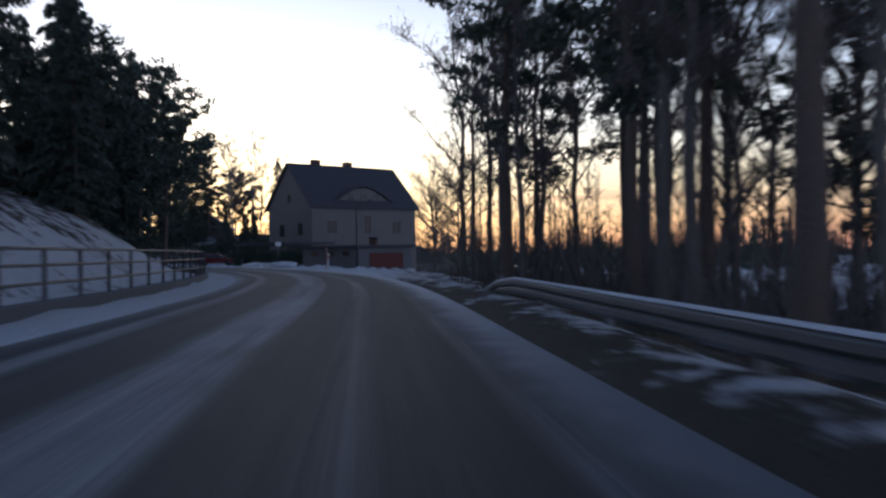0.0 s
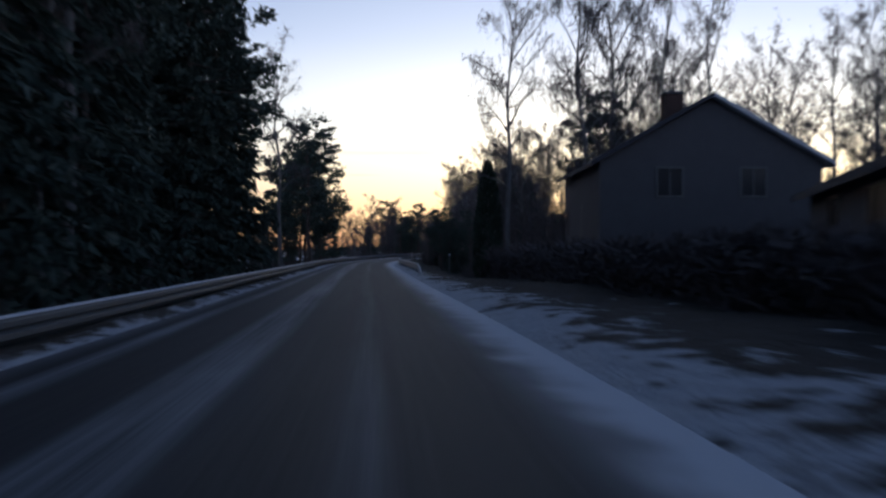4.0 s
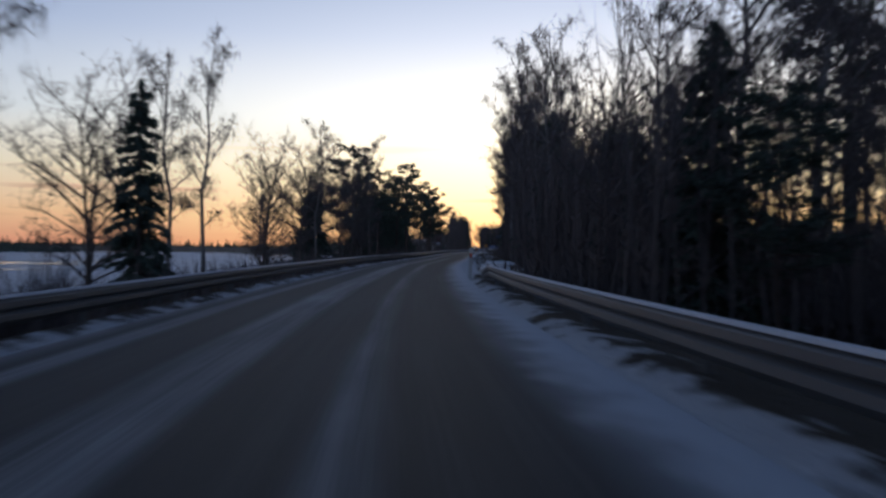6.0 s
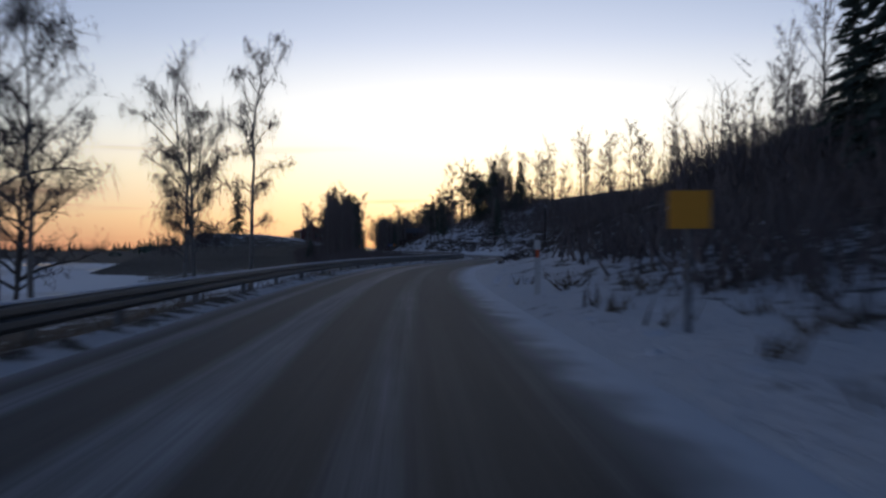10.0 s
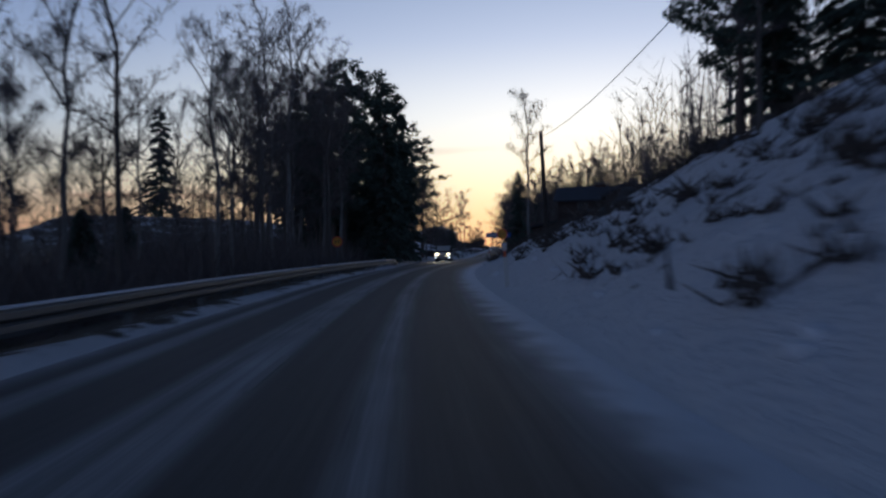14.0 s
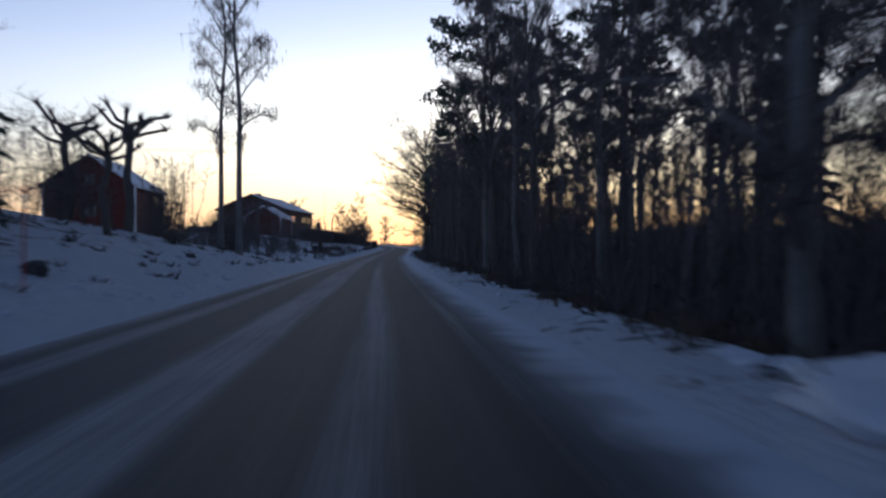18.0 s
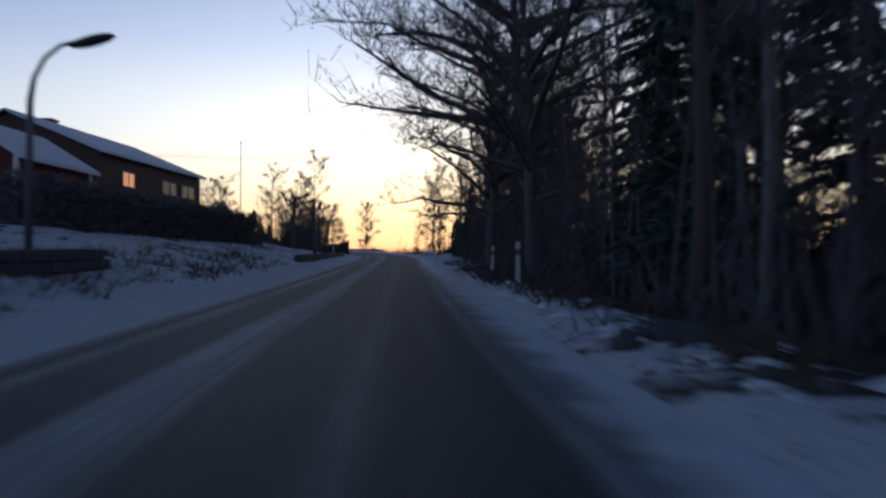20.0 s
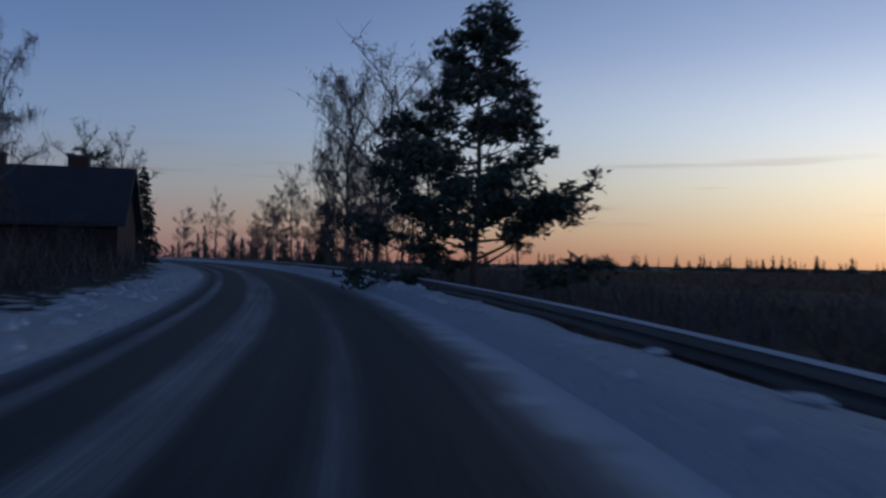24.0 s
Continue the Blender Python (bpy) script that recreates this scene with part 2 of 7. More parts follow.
def road_material():
    """Worn asphalt with two swept wheel tracks in each lane and packed snow dust between them."""
    m, n, l, b = surface("snow_dusted_asphalt")
    uv = n.new("ShaderNodeUVMap")
    uv.uv_map = "plan"
    sep = n.new("ShaderNodeSeparateXYZ")
    l.new(uv.outputs[0], sep.inputs[0])
    across, along = sep.outputs[0], sep.outputs[1]
    com = n.new("ShaderNodeCombineXYZ")
    l.new(across, com.inputs[0])
    l.new(node_math(n, l, "MULTIPLY", along, 0.035), com.inputs[1])
    thin = n.new("ShaderNodeCombineXYZ")
    l.new(across, thin.inputs[0])
    l.new(node_math(n, l, "MULTIPLY", along, 0.012), thin.inputs[1])
    streak = node_math(n, l, "ADD", node_math(n, l, "MULTIPLY", node_noise(n, l, com.outputs[0], 2.6, 5, 0.6), 0.6), node_math(n, l, "MULTIPLY", node_noise(n, l, thin.outputs[0], 13.0, 4, 0.75), 0.4))
    stretch = node_ramp(n, l, node_noise(n, l, thin.outputs[0], 0.8, 2), 0.40, 0.62, 0.15, 0.85)
    wander = node_math(n, l, "MULTIPLY_ADD", node_noise(n, l, com.outputs[0], 0.9, 2), 0.36, -0.18)
    u = node_math(n, l, "ADD", across, wander)
    dark = None
    for centre, half in ((0.42, 0.44), (-0.63, 0.37), (-1.95, 0.39), (-2.95, 0.36)):
        off = node_math(n, l, "ABSOLUTE", node_math(n, l, "SUBTRACT", u, centre))
        one = node_ramp(n, l, off, half * 0.7, half * 1.25, 1.0, 0.0)
        dark = one if dark is None else node_math(n, l, "MAXIMUM", dark, one)
    grain = node_noise(n, l, uv.outputs[0], 38.0, 3)
    cloud = node_noise(n, l, uv.outputs[0], 0.55, 4)
    snow = node_math(n, l, "SUBTRACT", 1.0, dark)
    near = node_ramp(n, l, across, -0.62, -0.4)
    share = node_math(n, l, "SUBTRACT", 0.85, node_math(n, l, "MULTIPLY", near, node_math(n, l, "SUBTRACT", 0.85, stretch)))
    snow = node_math(n, l, "MULTIPLY", snow, node_math(n, l, "MULTIPLY", share, node_math(n, l, "MULTIPLY_ADD", streak, 3.4, -0.95)))
    snow = node_math(n, l, "ADD", snow, node_math(n, l, "MULTIPLY_ADD", streak, 0.44, -0.2))
    edge = node_math(n, l, "ABSOLUTE", node_math(n, l, "ADD", across, 0.95))
    salted = node_ramp(n, l, along, 108.0, 140.0)
    verge = node_math(n, l, "MULTIPLY", node_ramp(n, l, edge, 1.7, 2.3), node_math(n, l, "MULTIPLY_ADD", salted, 0.75, 0.25))
    snow = node_math(n, l, "MAXIMUM", snow, node_math(n, l, "MULTIPLY", verge, node_math(n, l, "MULTIPLY_ADD", cloud, 0.6, 0.75)))
    snow = node_math(n, l, "MULTIPLY", snow, node_math(n, l, "MULTIPLY_ADD", cloud, 0.5, 0.7))
    snow = node_math(n, l, "MINIMUM", node_math(n, l, "MAXIMUM", snow, 0.0), 1.0)
    asphalt = node_mix(n, l, grain, (0.017, 0.017, 0.019), (0.036, 0.0355, 0.037))
    packed = node_mix(n, l, cloud, (0.25, 0.252, 0.265), (0.40, 0.402, 0.415))
    fresh = node_ramp(n, l, node_math(n, l, "ADD", edge, node_math(n, l, "MULTIPLY_ADD", node_noise(n, l, uv.outputs[0], 1.4, 4), 0.9, -0.45)), 2.0, 2.5)
    fresh = node_math(n, l, "MULTIPLY", fresh, salted)
    l.new(node_mix(n, l, fresh, node_mix(n, l, snow, asphalt, packed), (0.72, 0.74, 0.78)), b.inputs["Base Color"])
    b.inputs["Roughness"].default_value = 0.75
    bp = n.new("ShaderNodeBump")
    bp.inputs["Strength"].default_value, bp.inputs["Distance"].default_value = 0.35, 0.012
    l.new(node_math(n, l, "ADD", grain, snow), bp.inputs["Height"])
    l.new(bp.outputs[0], b.inputs["Normal"])
    return m


def ground_material(name, soil_a, soil_b):
    """Snow over soil and dead plants; the vertex layer 'bare' says how much of the ground is uncovered."""
    m, n, l, b = surface(name)
    co = n.new("ShaderNodeTexCoord")
    at_bare = n.new("ShaderNodeAttribute")
    at_bare.attribute_name = "bare"
    p = co.outputs["Object"]
    broad, mid, fine = node_noise(n, l, p, 0.35, 5), node_noise(n, l, p, 2.2, 6, 0.68), node_noise(n, l, p, 16, 3)
    mask = node_math(n, l, "ADD", node_math(n, l, "MULTIPLY", mid, 0.62), node_math(n, l, "MULTIPLY", broad, 0.38))
    lim = node_math(n, l, "MULTIPLY_ADD", at_bare.outputs["Fac"], -0.46, 0.70)
    gap = node_math(n, l, "SUBTRACT", mask, lim)
    fac = node_ramp(n, l, gap, -0.03, 0.05)
    soil = node_mix(n, l, fine, soil_a, soil_b)
    white = node_mix(n, l, mid, (0.70, 0.72, 0.76), (0.84, 0.85, 0.87))
    l.new(node_mix(n, l, fac, white, soil), b.inputs["Base Color"])
    b.inputs["Roughness"].default_value = 0.85
    bp = n.new("ShaderNodeBump")
    bp.inputs["Strength"].default_value, bp.inputs["Distance"].default_value = 1.0, 0.34
    l.new(node_math(n, l, "ADD", node_math(n, l, "MULTIPLY", fine, 0.25), mid), bp.inputs["Height"])
    l.new(bp.outputs[0], b.inputs["Normal"])
    return m


ROAD_TOP = road_material()
GROUND = ground_material("snowy_ground", (0.035, 0.028, 0.022), (0.085, 0.065, 0.045))
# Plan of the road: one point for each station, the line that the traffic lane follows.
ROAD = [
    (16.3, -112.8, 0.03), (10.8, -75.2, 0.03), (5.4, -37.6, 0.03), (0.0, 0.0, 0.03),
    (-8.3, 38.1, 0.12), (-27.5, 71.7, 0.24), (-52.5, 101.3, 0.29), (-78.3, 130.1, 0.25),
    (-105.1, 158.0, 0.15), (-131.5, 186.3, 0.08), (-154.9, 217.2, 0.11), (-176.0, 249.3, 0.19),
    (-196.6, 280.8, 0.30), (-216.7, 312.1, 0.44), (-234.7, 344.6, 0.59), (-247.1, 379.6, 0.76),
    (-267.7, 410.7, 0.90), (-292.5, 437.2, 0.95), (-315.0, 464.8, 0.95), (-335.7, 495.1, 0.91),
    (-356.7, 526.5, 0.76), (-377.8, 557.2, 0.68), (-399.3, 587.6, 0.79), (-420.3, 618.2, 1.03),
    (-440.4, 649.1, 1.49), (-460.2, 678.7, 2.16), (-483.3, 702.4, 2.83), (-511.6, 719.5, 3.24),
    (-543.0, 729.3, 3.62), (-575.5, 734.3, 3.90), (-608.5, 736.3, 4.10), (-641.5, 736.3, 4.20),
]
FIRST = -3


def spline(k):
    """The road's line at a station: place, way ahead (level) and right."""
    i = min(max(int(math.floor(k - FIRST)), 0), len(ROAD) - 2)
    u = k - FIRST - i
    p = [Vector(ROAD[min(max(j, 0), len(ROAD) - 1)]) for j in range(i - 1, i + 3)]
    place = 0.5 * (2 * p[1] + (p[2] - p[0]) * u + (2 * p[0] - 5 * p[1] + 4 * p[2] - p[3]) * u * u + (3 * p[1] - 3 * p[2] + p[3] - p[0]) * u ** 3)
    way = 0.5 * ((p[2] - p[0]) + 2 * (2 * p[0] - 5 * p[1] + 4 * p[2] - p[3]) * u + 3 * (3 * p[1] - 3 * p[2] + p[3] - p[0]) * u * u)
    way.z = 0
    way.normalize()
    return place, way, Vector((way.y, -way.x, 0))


# Height of the land beside the road: station, then metres above the road at these distances to the side.
RIGHT_AT = (1.6, 2.0, 2.7, 4.0, 7.0, 12.0, 20.0, 35.0, 60.0)
RIGHT_A = [
    (-3.0, 0, 0.06, 0.0, -0.5, -1.5, -2.5, -3.0, -4, -6), (0.4, 0, 0.06, 0.1, -0.3, -1.0, -1.8, -2.6, -4, -6),
    (0.9, 0, 0.03, 0.04, 0.12, -0.7, -1.8, -3.3, -4, -6), (1.4, 0, 0.03, 0.05, 0.14, -0.7, -1.8, -3.3, -4, -6),
    (1.9, 0, 0.03, 0.05, 0.0, -0.2, -1.0, -2.8, -4, -6), (2.2, 0, 0.03, 0.0, -0.1, -0.2, -0.25, -0.6, -3.4, -6), (2.6, 0, 0.05, 0.05, -0.05, -0.2, -0.15, 0.1, 0.0, -3),
    (2.82, 0, 0.03, 0.10, 0.1, 0.05, 0.2, 0.8, 2.0, 2), (3.1, 0, 0.15, 0.5, 1.1, 2.1, 3.2, 4.0, 4.5, 4.5), (3.35, 0, 0.12, 0.4, 0.9, 1.6, 2.2, 2.8, 3, 3),
    (3.55, 0, 0.03, 0.05, 0.0, 0.1, 0.2, 0.4, 0.6, 0.6),
]
RIGHT_B = [
    (4.6, 0, 0.05, 0.1, 0.1, 0.2, 0.3, 0.4, 0.4, 0.4), (5.4, 0, 0.08, 0.0, -0.5, -1.0, -1.2, -1.2, -1, -1),
    (6.6, 0, 0.08, 0.0, -0.4, -0.8, -1.0, -1.0, -1, -1), (6.9, 0, 0.0, 0.03, 0.1, -0.3, -0.6, -0.6, -0.6, -0.6),
    (7.3, 0, 0.06, 0.16, 0.05, -0.4, -0.4, -0.1, 0.4, 1.2), (8.6, 0, 0.06, 0.16, 0.05, -0.3, -0.2, 0.0, 0.4, 1.0),
    (9.12, 0, 0.03, 0.06, 0.05, 0, 0, 0, 0, 0), (9.3, 0, 0, 0, 0, 0, 0, 0, 0, 0), (9.52, 0, 0, 0, 0, 0, 0, 0, 0, 0), (9.7, 0, 0.08, 0.15, 0.1, 0.0, 0.2, 0.6, 1, 1),
    (10.6, 0, 0.1, 0.25, 0.5, 1.2, 2.5, 4.5, 6, 7),
]
RIGHT_C = [
    (11.5, 0, 0.12, 0.35, 0.9, 2.2, 4.2, 7.0, 10, 11), (12.5, 0, 0.15, 0.35, 1.0, 2.2, 3.8, 6.5, 9.5, 10),
    (13.3, 0, 0.15, 0.4, 1.1, 2.4, 4.0, 6.5, 9, 10), (13.9, 0, 0.15, 0.55, 1.5, 3.3, 5.5, 8.5, 11, 12), (14.3, 0, 0.15, 0.6, 1.6, 3.6, 5.9, 8.8, 11, 12),
    (15.1, 0, 0.12, 0.45, 1.2, 2.5, 3.9, 5.2, 6, 6), (15.65, 0, 0.12, 0.4, 1.15, 2.6, 3.9, 4.8, 5, 5), (15.98, 0, 0.1, 0.22, 0.55, 1.4, 3.0, 4.2, 4.5, 4.5), (16.25, 0, 0.06, 0.12, 0.2, 0.3, 0.5, 0.9, 1, 1),
    (16.55, 0, 0.05, 0.05, 0.0, -0.1, -0.1, -0.1, 0, 0), (17.1, 0, 0.08, 0.14, -0.5, -1.0, -0.8, 0.2, 1.6, 2.6),
]
RIGHT_D = [
    (20.2, 0, 0.08, 0.12, -0.1, -0.5, -0.5, 0.2, 1.8, 3.0), (21.2, 0, 0.03, 0.1, 0.15, -0.3, -0.8, -0.6, 0, 0.5),
    (21.95, 0, 0.0, 0.01, 0.02, 0.12, -0.7, -1, -1.2, -1.4), (22.2, 0, 0.0, 0.02, 0.14, -0.6, -1.1, -1.2, -1.3, -1.5), (22.38, 0, 0.03, 0.12, -0.3, -1.0, -1.2, -1.3, -1.4, -1.6), (22.55, 0, 0.1, 0.1, -0.5, -1.0, -1.2, -1.3, -1.4, -1.6), (23.1, 0, 0.08, 0.12, -0.7, -1.1, -1.2, -1.3, -1.4, -1.6),
    (24.0, 0, 0.16, 0.24, -0.5, -1.1, -1.2, -1.3, -1.4, -1.6), (29.0, 0, 0.16, 0.2, -0.6, -1.1, -1.2, -1.3, -1.4, -1.6),
]
LEFT_AT = (3.0, 3.5, 4.4, 6.0, 9.0, 14.0, 22.0, 35.0, 60.0)
LEFT_A = [
    (-3.0, 0, 0, 0.05, 0.3, 2.4, 4.5, 7, 9, 10), (0.8, 0, 0, 0.03, 0.25, 2.3, 4.3, 6.5, 8, 9),
    (1.3, 0, 0, 0.03, 0.05, 0.6, 1.4, 2.2, 3, 3), (2.0, 0, 0.05, 0.0, -0.2, -0.3, -0.3, -0.4, -1, -3),
    (3.0, 0, 0.05, -0.1, -0.5, -1, -1.5, -2, -3, -4.5), (5.0, 0, 0.05, -0.2, -0.7, -1.4, -2, -2.8, -3.3, -5),
    (9.0, 0, 0.05, -0.2, -0.8, -1.6, -2.4, -3.2, -3.6, -6), (11.0, 0, 0.05, -0.15, -0.6, -1.2, -1.8, -2.8, -3.6, -6),
    (12.5, 0, 0.05, -0.1, -0.4, -1.0, -1.6, -2.6, -3.4, -6),
]
LEFT_B = [
    (14.2, 0, 0.05, -0.1, -0.5, -1.0, -1.5, -2.0, -3, -5), (15.3, 0, 0.05, 0.05, 0.05, 0.1, 0.3, 0.4, 0.5, 0.5),
    (16.0, 0, 0.05, 0.1, 0.25, 0.5, 0.9, 1.3, 1.6, 2), (16.8, 0, 0.03, 0.05, 0.15, 0.5, 1.6, 3.6, 5.5, 6),
    (17.5, 0, 0.03, 0.06, 0.4, 1.7, 3.0, 4.6, 5.5, 6), (18.6, 0, 0.08, 0.35, 0.9, 1.7, 2.6, 3.8, 4.5, 4.5),
    (19.6, 0, 0.06, 0.1, 0.25, 0.45, 0.8, 1.3, 1.6, 1.6), (20.6, 0, 0.08, 0.2, 0.6, 1.3, 2.0, 2.5, 3, 3),
    (21.4, 0, 0.08, 0.16, 0.5, 1.25, 1.7, 1.9, 2, 2),
]
LEFT_C = [(22.0, 0, 0.08, 0.12, 0.15, 0.15, 0.1, 0, 0, 0), (29.0, 0, 0.08, 0.1, 0.1, 0.1, 0.1, 0, -0.5, -1)]
LAND = [(np.array(RIGHT_A + RIGHT_B + RIGHT_C + RIGHT_D), np.array(RIGHT_AT)), (np.array(LEFT_A + LEFT_B + LEFT_C), np.array(LEFT_AT))]

# How bare the ground is: station, then at these distances to the side.
BARE_AT = np.array((1.5, 2.6, 4.5, 9.0, 18.0, 40.0))
BARE_R = np.array([
    (-3, 0.9, 0.62, 0.85, 0.9, 0.6, 0.0), (0.45, 0.8, 0.45, 0.7, 0.5, 0.2, 0), (1.2, 0.05, 0.2, 0.25, 0.2, 0.2, 0.2), (2.0, 0.1, 0.12, 0.1, 0.1, 0.3, 0.6),
    (2.9, 0.15, 0.3, 0.35, 0.35, 0.5, 0.8), (3.3, 0.35, 0.4, 0.3, 0.3, 0.4, 0.7), (4.9, 0.15, 0.5, 0.9, 1, 1, 1), (6.7, 0.15, 0.85, 1, 1, 1, 1), (6.95, 0.15, 0.2, 0.5, 1, 1, 1), (7.3, 0.15, 0.25, 0.6, 1, 1, 1),
    (9.0, 0.15, 0.25, 0.35, 0.8, 1, 1), (10.8, 0.15, 0.3, 0.36, 0.6, 1, 1), (12.6, 0.12, 0.22, 0.34, 0.48, 0.95, 1), (13.4, 0.12, 0.2, 0.32, 0.37, 0.5, 0.9), (14.0, 0.12, 0.18, 0.29, 0.33, 0.42, 0.8),
    (15.5, 0.15, 0.28, 0.36, 0.40, 0.55, 0.9), (16.3, 0.15, 0.34, 0.48, 0.55, 0.6, 0.9),
])
BARE_R2 = np.array([
    (17.0, 0.15, 0.4, 0.95, 1, 1, 1), (20.4, 0.2, 0.45, 0.7, 1, 1, 1),
    (21.4, 0.1, 0.2, 0.35, 0.9, 1, 1), (22.4, 0.1, 0.25, 0.9, 1, 1, 1), (22.9, 0.1, 0.25, 1, 1, 1, 1), (23.7, 0.1, 0.2, 1, 1, 1, 1), (29, 0.1, 0.2, 1, 1, 1, 1),
])
BARE_L = np.array([
    (-3, 0.15, 0.2, 0.35, 0.62, 0.75, 0.9), (0.8, 0.15, 0.2, 0.3, 0.6, 0.75, 0.9), (1.5, 0.15, 0.2, 0.25, 0.6, 0.9, 1), (2.9, 0.2, 0.85, 1, 1, 1, 0.9), (9.5, 0.2, 0.85, 0.8, 0.75, 0.6, 0.1),
    (12, 0.15, 0.6, 0.5, 0.45, 0.4, 0.1), (15, 0.15, 0.75, 0.8, 0.8, 0.9, 0.8), (15.6, 0.2, 0.3, 0.7, 0.85, 0.8, 0.7), (16.3, 0.2, 0.55, 0.72, 0.8, 0.7, 0.6), (17, 0.12, 0.15, 0.28, 0.3, 0.4, 0.5),
    (19, 0.12, 0.2, 0.32, 0.35, 0.45, 0.6), (20.8, 0.15, 0.2, 0.35, 0.3, 0.5, 0.7), (22.05, 0.1, 0.2, 0.4, 0.7, 0.9, 1), (22.25, 0.1, 0.6, 1, 1, 1, 1), (23.1, 0.1, 0.2, 0.8, 1, 1, 1), (23.9, 0.1, 0.2, 0.7, 1, 1, 1), (29, 0.1, 0.2, 0.4, 0.8, 1, 1),
])


def over(table, columns, k, d):
    """Reads a table of the plan between its rows and columns."""
    i = int(np.clip(np.searchsorted(table[:, 0], k) - 1, 0, len(table) - 2))
    u = float(np.clip((k - table[i, 0]) / (table[i + 1, 0] - table[i, 0]), 0, 1))
    u = u * u * (3 - 2 * u)
    a, b = np.interp(d, columns, table[i, 1:]), np.interp(d, columns, table[i + 1, 1:])
    return float(a + (b - a) * u)


def left_edge(k):
    """How far the asphalt reaches to the left of the lane's line: wider at the lay-bys."""
    return float(np.interp(k, (-3, 2.45, 2.95, 15.3, 15.9, 16.6, 17.2, 19.5, 20.2, 28), (3.9, 3.9, 3.05, 3.0, 4.2, 4.4, 3.3, 3.0, 2.85, 2.9)))


def rise(k, d):
    """Height of the land above the road at a station, d metres to the right (minus: left)."""
    if -left_edge(k) < d < 1.6:
        return -0.05
    table, columns = LAND[0] if d > 0 else LAND[1]
    z = over(table, columns, k, d if d > 0 else max(-d - (left_edge(k) - 3.0) * max(0, 1 - (-d - 3.0) / 6), 3.0))
    out = abs(d) - (1.6 if d > 0 else left_edge(k))
    p, way, right = spline(k)
    q = p + right * d
    rough = min(out / 2.5, 1.0)
    if 8.98 < k < 9.5 and 0 < d < 16:
        rough *= 0.12
    z += rough * (0.16 * noise.noise((q.x * 0.45, q.y * 0.45, 3.1)) + 0.07 * noise.noise((q.x * 1.6, q.y * 1.6, 7.7)))
    if out > 6:
        z += min((out - 6) / 10, 1) * 0.5 * noise.noise((q.x * 0.11, q.y * 0.11, 1.3))
    return z - 0.05 * max(0, 1 - out / 0.5)


def bare(k, d):
    if d > 0:
        return over(np.vstack((BARE_R, BARE_R2)), BARE_AT, k, d)
    return over(BARE_L, BARE_AT, k, abs(d) - left_edge(k) + 1.6)


def at(k, d, z=0.0, ground=True):
    """A place by the road: station, metres to the right, metres above the ground (or above the road)."""
    p, way, right = spline(k)
    q = p + right * d
    return Vector((q.x, q.y, p.z + z + (rise(k, d) if ground else 0)))


def turn_at(k):
    """Degrees that the road's way ahead is turned to the left of +y at a station."""
    way = spline(k)[1]
    return math.degrees(math.atan2(-way.x, way.y))


def mesh_object(name, verts, faces, material, parent=None, label="", smooth=False):
    me = bpy.data.meshes.new(name)
    me.from_pydata(verts, [], faces)
    me.materials.append(material)
    if smooth:
        me.shade_smooth()
    ob = new(name, me)
    if parent:
        ob.parent = parent
    if label:
        tagged(ob, label)
    return ob


def part(name, bm, material, parent=None, label="", smooth=False):
    me = bpy.data.meshes.new(name)
    bm.to_mesh(me)
    bm.free()
    me.materials.append(material)
    if smooth:
        me.shade_smooth()
    ob = new(name, me)
    if parent:
        ob.parent = parent
    if label:
        tagged(ob, label)
    return ob


# ---- ground and road ----
STEP = 0.03
STATIONS = np.arange(-2.9, 27.9, STEP)
CROSS = [-75, -60, -50, -42, -35, -29, -24, -20, -17, -14.5, -12.5, -10.8, -9.4, -8.2, -7.2, -6.4, -5.7, -5.1, -4.6, -4.2, -3.8, -3.5, -3.2, -3.0,
         -1.0, 1.6, 1.8, 2.0, 2.25, 2.5, 2.8, 3.2, 3.7, 4.3, 5.0, 5.8, 6.7, 7.7, 8.9, 10.3, 12, 14, 16.5, 19.5, 23, 27, 32, 38, 46, 60, 75]


def far_level(y):
    """Level of the flat land far off: the frozen lake, then the marsh."""
    u = min(max((y - 560) / 120, 0), 1)
    return -3.3 + 4.6 * u * u * (3 - 2 * u)


def build_ground():
    verts, faces, bares = [], [], []
    n = len(CROSS)
    for k in STATIONS:
        p, way, right = spline(k)
        for d in CROSS:
            q = p + right * d
            if abs(d) >= 75:
                z = far_level(q.y) - 1.5
            else:
                z = p.z + rise(k, d)
                if abs(d) >= 60:
                    z = min(z, far_level(q.y) - 0.3)
            verts.append((q.x, q.y, z))
            bares.append(bare(k, d))
    for i in range(len(STATIONS) - 1):
        for j in range(n - 1):
            a = i * n + j
            faces.append((a, a + 1, a + n + 1, a + n))
    ob = mesh_object("ground", verts, faces, GROUND, smooth=True)
    layer = ob.data.attributes.new("bare", "FLOAT", "POINT")
    layer.data.foreach_set("value", bares)
    return tagged(ob, "snow-covered verges, banks and forest floor beside the road", "ground", kind="structure")


